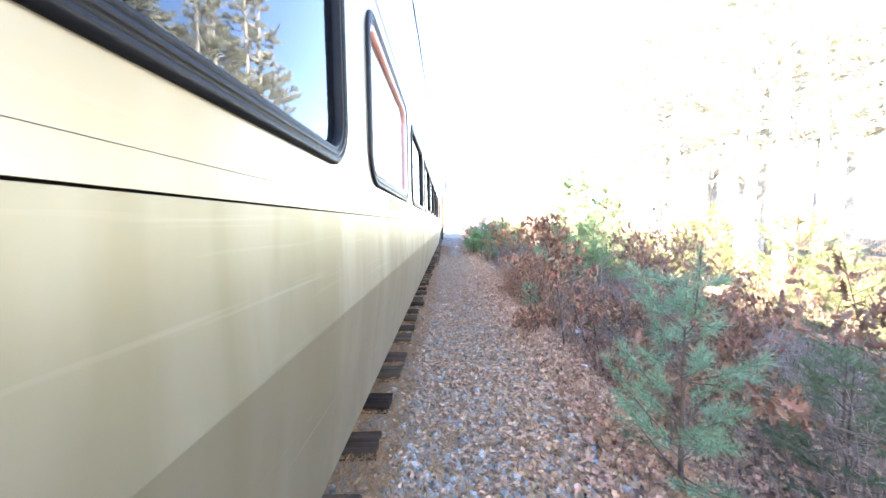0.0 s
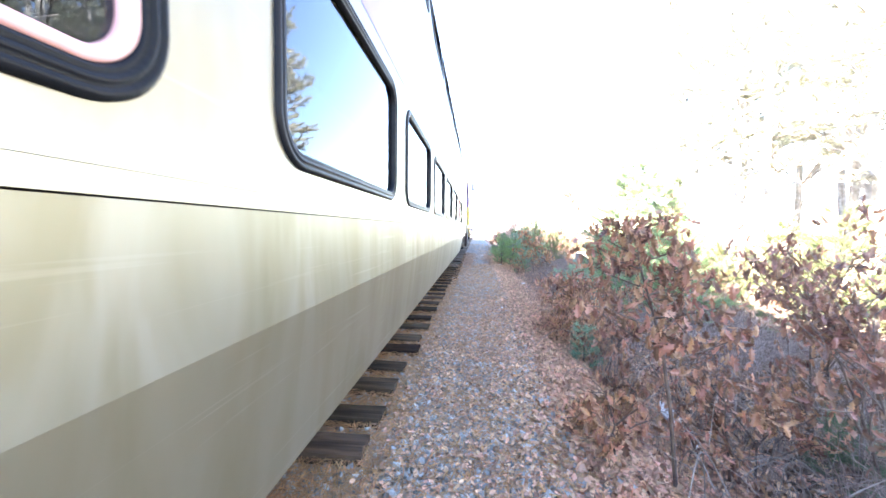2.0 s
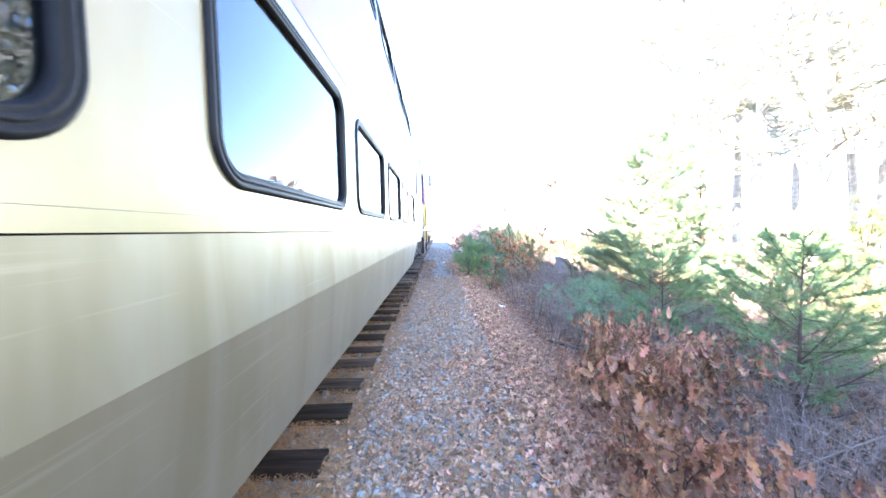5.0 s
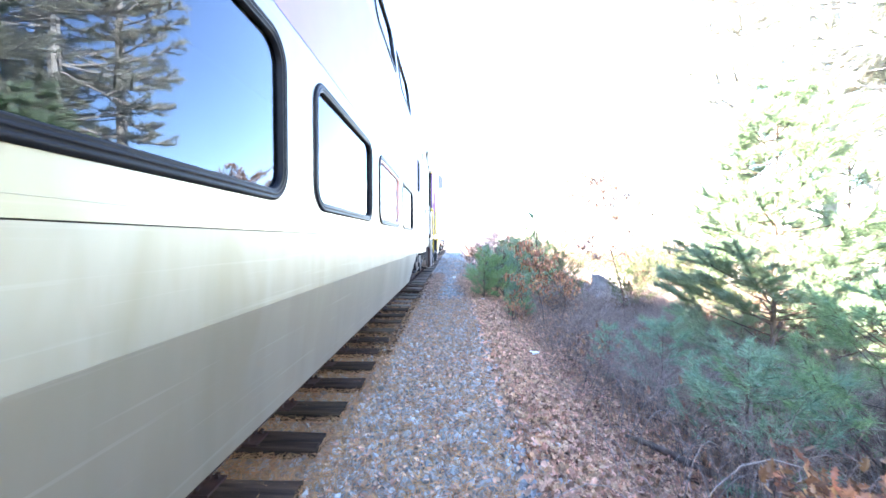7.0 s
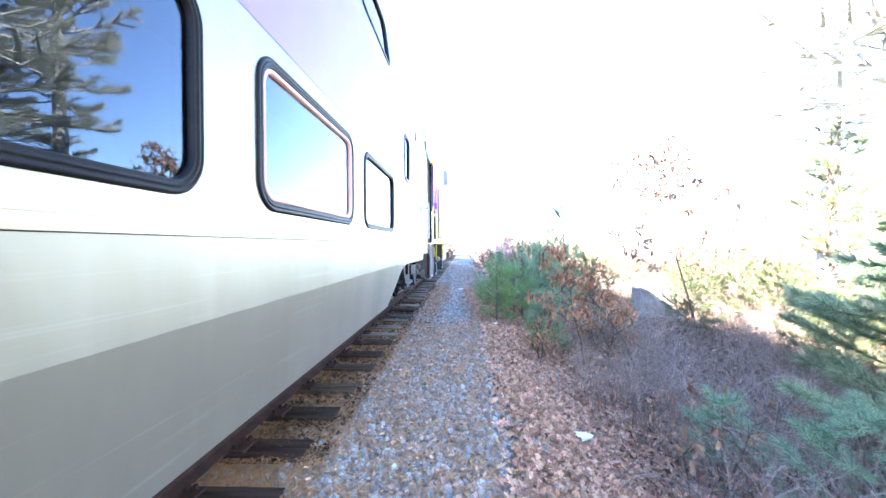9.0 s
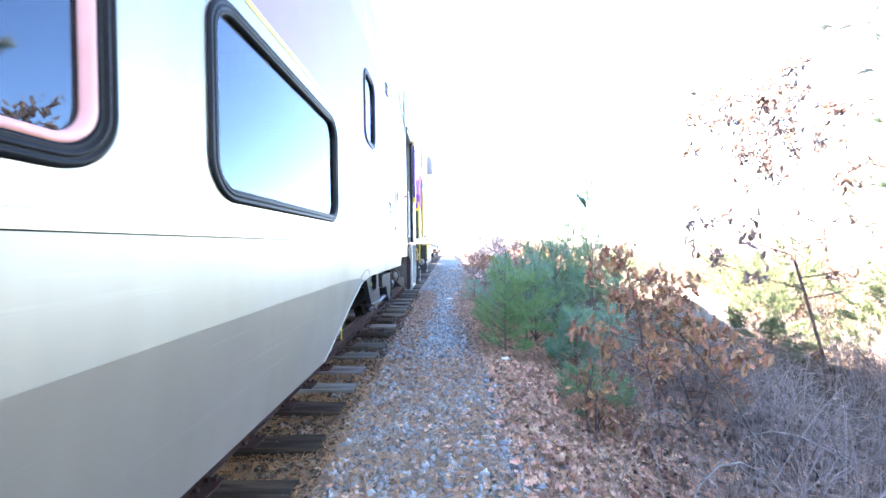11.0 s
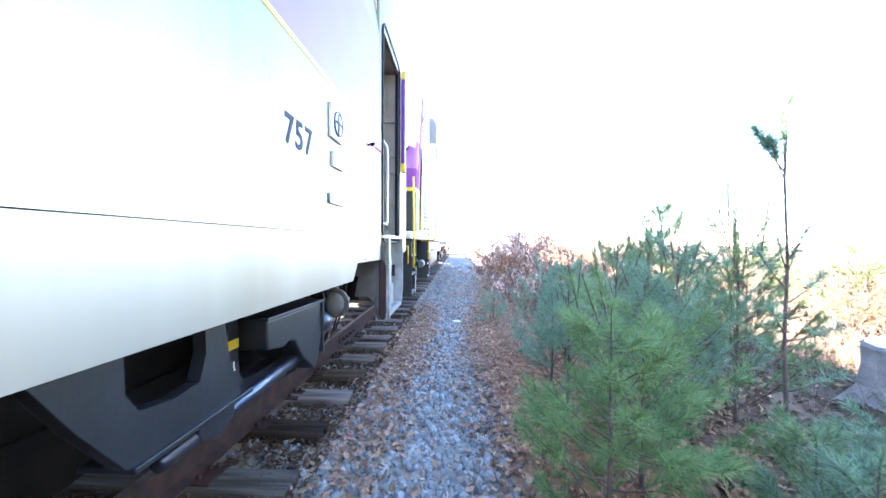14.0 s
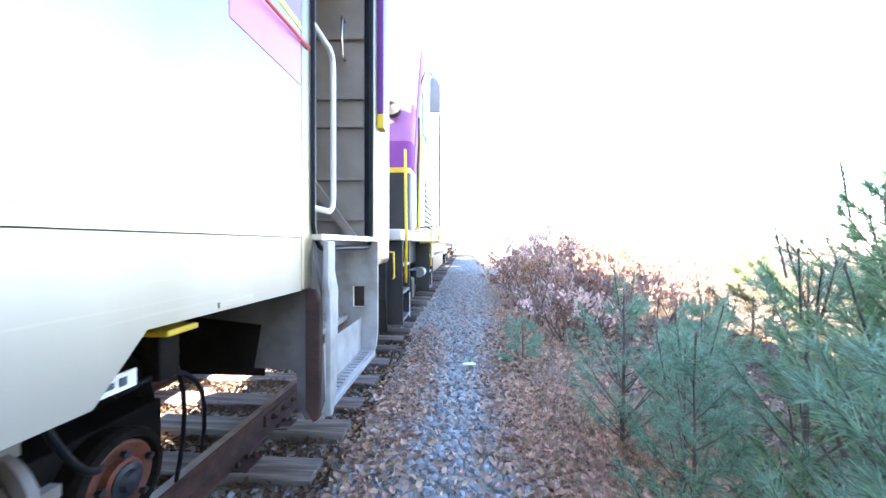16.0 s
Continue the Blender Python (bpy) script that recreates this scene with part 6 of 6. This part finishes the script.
# arching vines and dead limbs
for i, (a, c, e, w) in enumerate([((2.4, 6.6, -0.4), (2.5, 6.4, 1.9), (3.4, 6.9, 1.3), 0.006), ((3.5, 5.6, -0.4), (3.2, 6.0, 2.6), (2.5, 6.4, 2.1), 0.006),
                                  ((2.0, 7.4, -0.3), (2.6, 7.5, 0.4), (3.7, 8.1, 0.9), 0.011), ((2.2, 8.2, -0.3), (2.8, 7.6, 0.7), (3.6, 7.2, 0.9), 0.010),
                                  ((2.6, 6.8, -0.3), (3.0, 7.3, 0.5), (3.2, 8.4, 1.2), 0.009), ((1.5, 4.2, -0.2), (2.2, 4.5, 0.35), (3.3, 4.6, 0.12), 0.007),
                                  ((1.7, 16.0, 0.0), (2.6, 16.2, 0.75), (3.9, 16.6, 0.35), 0.009), ((1.9, 15.9, 0.1), (3.0, 16.6, 0.8), (4.3, 17.0, 0.3), 0.008),
                                  ((1.9, 14.8, -0.4), (2.5, 15.0, 0.4), (3.2, 15.4, 0.4), 0.006), ((1.0, 18.2, 0.2), (1.25, 18.5, 1.2), (1.7, 18.7, 0.9), 0.005)]):
    v = link("dead_branch", Mesh().tube(bezier(a, c, e, 12), [w * 0.55 * (1 - 0.05 * q) for q in range(12)], 6), PALETWIG, smooth=True)
    tagged(v, "pale dead branch arching through the brush", "branch", "dead branches")
arcs = Mesh()
for k in range(330):
    x, y = R.uniform(1.35, 3.6), R.uniform(3.6, 16.5)
    a, ln = R.uniform(0, math.tau), R.uniform(0.3, 1.0)
    b0 = Vector((x, y, gz(x, y)))
    arcs.tube(bezier(b0, b0 + Vector((math.cos(a) * ln * 0.3, math.sin(a) * ln * 0.3, ln * R.uniform(0.6, 1.3))), b0 + Vector((math.cos(a) * ln, math.sin(a) * ln, ln * R.uniform(0.0, 0.6))), 8),
              [R.uniform(0.0018, 0.0035)] * 8, 4, cap=False)
ob = link("dry_stems", arcs, PALETWIG)
tagged(ob, "pale arching dry stems in the brush", "brush", kind="stuff")
# low pines deep in the brush, shade there put into a darker needle colour
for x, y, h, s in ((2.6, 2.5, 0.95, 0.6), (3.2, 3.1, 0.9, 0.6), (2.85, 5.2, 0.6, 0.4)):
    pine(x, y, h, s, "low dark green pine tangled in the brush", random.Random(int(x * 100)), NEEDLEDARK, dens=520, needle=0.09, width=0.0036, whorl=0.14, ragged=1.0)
# the young oak that leans over the path's edge, seen close
young_oak([(1.36, 4.72, gz(1.36, 4.72) - 0.03), (1.30, 4.72, 0.3), (1.24, 4.73, 0.68), (1.17, 4.76, 0.98), (1.1, 4.78, 1.22), (1.08, 4.79, 1.46)], 0.014, 19, 820, 0.078, "young oak with a dark trunk and rusty brown leaves", random.Random(5), LEAFRUST, 0.29)
lg = link("log", Mesh().tube([(1.93, 11.86, -0.40), (2.06, 11.70, -0.39), (2.2, 11.55, -0.41), (2.45, 11.24, -0.44)], [0.016, 0.03, 0.034, 0.03], 8), BARK, smooth=True)
tagged(lg, "thin fallen log on the leaf litter", "log")
stk = link("stick", Mesh().tube([(-0.32, 7.75, -0.045), (-0.15, 8.0, -0.03), (-0.05, 8.33, -0.04), (-0.13, 8.2, -0.03)], [0.008, 0.011, 0.008, 0.005], 6), PALETWIG, smooth=True)
tagged(stk, "bent stick lying on the ballast", "stick")
stk = link("stick", Mesh().tube([(0.62, 5.75, -0.045), (0.66, 6.0, -0.04), (0.60, 6.3, -0.045)], [0.006, 0.008, 0.005], 6), PALETWIG, smooth=True)
tagged(stk, "bent stick lying on the ballast", "stick")
slab = Mesh()
sl0, sl1 = Vector((2.08, 6.40, -0.40)), Vector((2.0, 5.62, -0.44))
ax = (sl1 - sl0).normalized()
sd = ax.cross(Vector((0.3, 0.2, 1))).normalized()
for k in range(7):
    c = sl0.lerp(sl1, k / 6) + Vector((0, 0, 0.015 * math.sin(k * 2.1)))
    w = (0.03, 0.075, 0.11, 0.095, 0.10, 0.07, 0.03)[k]
    slab.v += [tuple(c - sd * w), tuple(c + sd * w + Vector((0, 0, 0.02))), tuple(c + sd * w - Vector((0, 0, 0.01))), tuple(c - sd * w - Vector((0, 0, 0.03)))]
for k in range(6):
    for q in range(4):
        slab.f.append((k * 4 + q, k * 4 + (q + 1) % 4, k * 4 + 4 + (q + 1) % 4, k * 4 + 4 + q))
        slab.m.append(0)
slab.f += [(3, 2, 1, 0), (24, 25, 26, 27)]
slab.m += [0, 0]
bk = link("bark_slab", slab, BIRCH)
tagged(bk, "white weathered slab of bark lying in the twigs", "bark")


def rubbish(name, x, y, s, label, r):
    m = Mesh()
    vs, fs = stone_shape(r.randint(0, 99))
    m.add([(x + a * s, y + b * s * 0.7, gz(x, y) + 0.04 + s * 0.4 + c * s * 0.45) for a, b, c in vs], fs)
    tagged(link(name, m, LITTER), label, "litter", "white litter")


for x, y, s in ((1.05, 17.38, 0.07), (0.93, 17.3, 0.035), (0.36, 22.5, 0.09), (1.5, 13.82, 0.11), (1.35, 4.05, 0.05)):
    rubbish("crumpled_wrapper", x, y, s, "crumpled white wrapper on the ground", R)
# weathered tree stump beyond the thicket
stump = thing("tree_stump", (5.12, 19.85, gz(5.12, 19.85)), "weathered grey tree stump with a sunlit sawn top", "tree stump")
sm, nn = Mesh(), 28
rows_ = ((-0.06, 0.62), (0.06, 0.54), (0.22, 0.47), (0.48, 0.44), (0.64, 0.45), (0.68, 0.43))
flute = [1 + 0.09 * math.sin(a * 5 / 28 * math.tau + 1) + R.uniform(-0.05, 0.05) for a in range(nn)]
sm.add([(5.12 + rr * (1 + (flute[a] - 1) * (1.9 if h < 0.2 else 1)) * math.cos(a * math.tau / nn), 19.85 + rr * (1 + (flute[a] - 1) * (1.9 if h < 0.2 else 1)) * math.sin(a * math.tau / nn),
         gz(5.12, 19.85) + h + (0.03 * math.sin(a * 1.3) if h > 0.6 else 0)) for h, rr in rows_ for a in range(nn)],
       [(i * nn + a, i * nn + (a + 1) % nn, (i + 1) * nn + (a + 1) % nn, (i + 1) * nn + a) for i in range(len(rows_) - 1) for a in range(nn)])
part("bark", sm, CONCRETE, stump)
tp = Mesh()
tp.add([(5.12 + 0.425 * flute[a] * math.cos(a * math.tau / nn), 19.85 + 0.425 * flute[a] * math.sin(a * math.tau / nn), gz(5.12, 19.85) + 0.675 + 0.03 * math.sin(a * 1.3)) for a in range(nn)] + [(5.12, 19.85, gz(5.12, 19.85) + 0.66)],
       [(a, (a + 1) % nn, nn) for a in range(nn)])
part("sawn_top", tp, BIRCH, stump, "pale sawn top")

# dry grass in the sun
n = 26000
gxs = 4.3 + rng.gamma(2.0, 5.0, n)
gys = rng.uniform(2, 60, n)
S = np.stack([gxs, gys, ground_z(gxs, gys)], 1)
D = np.stack([rng.normal(0, 0.4, n), rng.normal(0, 0.4, n), np.ones(n)], 1)
gr = link("grass", blades(S, D, rng.uniform(0.2, 0.6, n), rng.uniform(0.01, 0.03, n)), DRYGRASS)
tagged(gr, "dry straw-coloured grass in the sun", "grass", kind="stuff")
n = 3200
gxs, gys = 0.85 + rng.gamma(1.6, 0.6, n), rng.uniform(20.5, 31, n)
S = np.stack([gxs, gys, ground_z(gxs, gys)], 1)
D = np.stack([rng.normal(0, 0.4, n), rng.normal(0, 0.4, n), np.ones(n)], 1)
gr = link("grass", blades(S, D, rng.uniform(0.12, 0.45, n), 0.005), REDGRASS)
tagged(gr, "thin russet dry grass at the path's edge", "grass", kind="stuff")

# ---- fallen leaves ----
def leaf_cover(n, xs, ys, mat, size, label, lift=0.012, flat=0.35, shape=(LEAF, LEAFF)):
    xs = xs + rng.normal(0, 0.07, len(xs))
    keep = (xs > -1.15)
    xs, ys = xs[keep], ys[keep]
    n = len(xs)
    p = np.stack([xs, ys, ground_z(xs, ys) + lift + rng.uniform(0, 0.02, n)], 1)
    ob = link("fallen_leaves", scatter(*shape, p, rot_mats(n, flat), size * rng.uniform(0.55, 1.2, n)), mat)
    tagged(ob, label, "leaves", kind="stuff")


def patchy(n, xr, yr, power=2.0, scale=1.3):
    xs, ys = rng.uniform(*xr, n), rng.uniform(*yr, n)
    keep = np.array([noise.noise((x * scale, y * scale, 9.0)) * 0.5 + 0.5 > rng.uniform(0.15, 0.9) for x, y in zip(xs, ys)])
    return xs[keep], ys[keep]


xb = np.clip(rng.normal(1.9, 0.45, 9000), 1.1, 3.4)
leaf_cover(0, xb, rng.uniform(7, 17, len(xb)), LEAFGROUND, 0.085, "curled brown fallen oak leaves", 0.03, 0.8, (CURLED, OAKF))
n = 26000
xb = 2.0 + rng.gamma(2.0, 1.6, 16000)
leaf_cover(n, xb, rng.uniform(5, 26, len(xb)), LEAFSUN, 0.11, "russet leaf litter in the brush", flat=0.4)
leaf_cover(n, 0.86 + np.abs(rng.normal(0.0, 1.3, n)), rng.uniform(-5, 27, n), LEAFGROUND, 0.075, "brown fallen oak leaves", flat=0.6)
xb = 0.8 + np.abs(rng.normal(0.2, 0.75, 24000))
leaf_cover(n, xb, rng.uniform(1.0, 22, len(xb)), LEAFGROUND, 0.095, "curled brown fallen oak leaves", 0.035, 0.85, (CURLED, OAKF))
leaf_cover(n, 0.85 + np.abs(rng.normal(0.1, 0.9, 7000)), rng.uniform(0.5, 27, 7000), LEAFPALE, 0.075, "pale tan fallen leaves", flat=0.45, shape=(CURL, LEAFF))
xb = np.clip(rng.normal(1.05, 0.30, 8000), 0.35, 2.2)
leaf_cover(n, xb, rng.uniform(0.5, 10.5, len(xb)), LEAFGROUND, 0.062, "brown fallen oak leaves", 0.03, 0.6)
leaf_cover(n, *patchy(34000, (-0.55, 1.2), (0.3, 10)), LEAFGROUND, 0.042, "small brown leaf bits on the ballast", 0.03)
leaf_cover(n, *patchy(7500, (-0.55, 1.3), (9.5, 18)), LEAFGROUND, 0.045, "small brown leaf bits on the ballast", 0.03)
leaf_cover(n, *patchy(4200, (-0.6, 1.0), (17.5, 38), scale=1.0), LEAFDULL, 0.06, "brown fallen leaves over the path", 0.03, 0.45)
xb = np.concatenate([rng.normal(-0.30, 0.15, 3600), rng.normal(0.92, 0.20, 9000)])
leaf_cover(n, xb, rng.triangular(16.5, 21.5, 25, len(xb)), LEAFDULL, 0.06, "brown fallen leaves over the path", 0.03, 0.5)
leaf_cover(n, *patchy(5000, (-0.6, 1.0), (0.3, 24)), LEAFPALE, 0.042, "pale fallen leaves on the ballast", 0.035, 0.4, (CURL, LEAFF))
n = 90000
xs, ys = np.where(rng.random(n) < 0.55, rng.uniform(-1.2, -0.45, n), rng.uniform(-0.45, 0.7, n)), rng.uniform(0.3, 17.5, n)
p = np.stack([xs, ys, ground_z(xs, ys) + 0.03 + rng.uniform(0, 0.02, n)], 1)
ob = link("pine_straw", scatter(DIAMOND, [(0, 1, 2, 3)], p, rot_mats(n, 0.25), 0.10 * rng.uniform(0.6, 1.3, n)), STRAW)
tagged(ob, "orange-brown pine straw between the ties", "pine straw", kind="stuff")

# Leaf debris in the darkened leaf colour, deepening the gloom under the coach.
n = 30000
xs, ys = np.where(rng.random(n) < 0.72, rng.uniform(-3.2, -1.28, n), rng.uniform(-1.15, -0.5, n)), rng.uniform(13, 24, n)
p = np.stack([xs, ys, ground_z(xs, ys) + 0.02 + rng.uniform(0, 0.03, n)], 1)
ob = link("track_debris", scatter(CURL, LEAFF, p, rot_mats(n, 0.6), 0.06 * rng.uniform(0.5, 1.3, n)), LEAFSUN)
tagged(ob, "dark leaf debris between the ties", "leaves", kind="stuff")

# ---- ties, spikes and stones ----
tie_shapes = []
for s in range(5):
    r = random.Random(40 + s)
    bm = bmesh.new()
    segs = 7
    rings = []
    for k in range(segs + 1):
        xk = -1.36 + 2.72 * k / segs
        rings.append([bm.verts.new((xk + r.uniform(-0.012, 0.012), sy * 0.112 + r.uniform(-0.006, 0.006), sz + r.uniform(-0.006, 0.005)))
                      for sy, sz in ((-1, -0.17), (1, -0.17), (1, -0.012), (0.93, 0.0), (0.3, -0.004), (-0.4, 0.003), (-0.93, 0.0), (-1, -0.012))])
    for a, b in zip(rings, rings[1:]):
        for q in range(8):
            bm.faces.new((a[q], a[(q + 1) % 8], b[(q + 1) % 8], b[q]))
    bm.faces.new(rings[0])
    bm.faces.new(rings[-1][::-1])
    bmesh.ops.recalc_face_normals(bm, faces=bm.faces)
    me = bpy.data.meshes.new("tie")
    bm.to_mesh(me)
    bm.free()
    me.materials.append(TIEWOOD)
    tie_shapes.append(me)
TIES = [2.36, 2.98, 3.55, 4.0, 4.65, 5.09, 5.64, 6.12, 6.66, 7.12, 7.70, 8.23, 8.81, 9.40, 9.95, 10.47, 10.98, 11.5, 12.05, 12.57, 13.12, 13.66, 14.24, 14.89,
        15.40, 16.02, 16.5, 17.02, 17.58, 18.1, 18.73, 19.27, 19.86, 20.44, 20.95, 21.45, 22.02, 22.65]
TIES = [2.36 - 0.53 * k for k in range(1, 14)] + TIES + [22.65 + 0.53 * k for k in range(1, 75)]
for yk in TIES:
    if yk > -6:
        o = new("tie", tie_shapes[R.randrange(5)])
        o.parent = track
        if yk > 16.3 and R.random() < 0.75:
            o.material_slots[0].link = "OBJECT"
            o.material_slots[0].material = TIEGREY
        o.matrix_basis = Matrix.Translation(Vector((TRACK_X + R.uniform(-0.035, 0.035), yk, 0.005 + R.uniform(-0.012, 0.01))) - ORIGIN[track.name]) @ pose(0, 0, 0, R.uniform(-1.2, 1.2), 0, R.uniform(-1.6, 1.6))
        if 6 < yk < 30:
            pm = Mesh().box((RAIL_NEAR - 0.17, yk - 0.09, 0.0), (RAIL_NEAR + 0.17, yk + 0.09, 0.016))
            for dx, dy in ((0.085, 0.05), (0.085, -0.05), (0.13, 0.06)):
                pm.box((RAIL_NEAR + dx - 0.012, yk + dy - 0.012, 0.016), (RAIL_NEAR + dx + 0.012, yk + dy + 0.012, 0.045))
            part("tie_plate", pm, RUST, track)


def tie_gap(ys):
    """Distance from the middle of the nearest tie."""
    return np.min(np.abs(np.asarray(ys)[:, None] - np.array(TIES)[None, :]), axis=1)


STONES = [stone_shape(s) for s in range(4)]
for s, (vs, fs) in enumerate(STONES):
    n = 11500
    ys = np.concatenate([rng.uniform(0.2, 24, n), rng.uniform(24, 50, 3200)])
    xs = rng.uniform(-1.15, 1.12, len(ys)) + rng.normal(0, 0.08, len(ys))
    ok = ~((xs < TIE_END + 0.03) & (tie_gap(ys) < 0.125))
    ok &= (xs > -0.52) | (rng.random(len(xs)) < 0.35)
    xs, ys = xs[ok], ys[ok]
    size = rng.gamma(7, 0.0034, len(xs)).clip(0.008, 0.044)
    p = np.stack([xs, ys, ground_z(xs, ys) + size * 0.25], 1)
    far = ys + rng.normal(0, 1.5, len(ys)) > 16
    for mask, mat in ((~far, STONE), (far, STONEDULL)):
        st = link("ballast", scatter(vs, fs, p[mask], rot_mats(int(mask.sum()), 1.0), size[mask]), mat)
        tagged(st, "crushed blue-grey ballast stones", "ballast", kind="stuff")
single = []
for s, (vs, fs) in enumerate(STONES):
    me = bpy.data.meshes.new("ballast_stone")
    me.from_pydata(vs, [], fs)
    me.materials.append(STONEOB)
    single.append(me)
for k in range(290):
    x, y = R.uniform(-0.45, 1.0), R.uniform(12, 20)
    o = new("ballast_stone", single[k % 4])
    sz = R.uniform(0.022, 0.042)
    o.parent = ground
    o.matrix_basis = Matrix.Translation((x, y, gz(x, y) + sz * 0.5)) @ Euler([R.uniform(0, 6) for _ in range(3)]).to_matrix().to_4x4() @ Matrix.Diagonal((sz, sz, sz, 1))
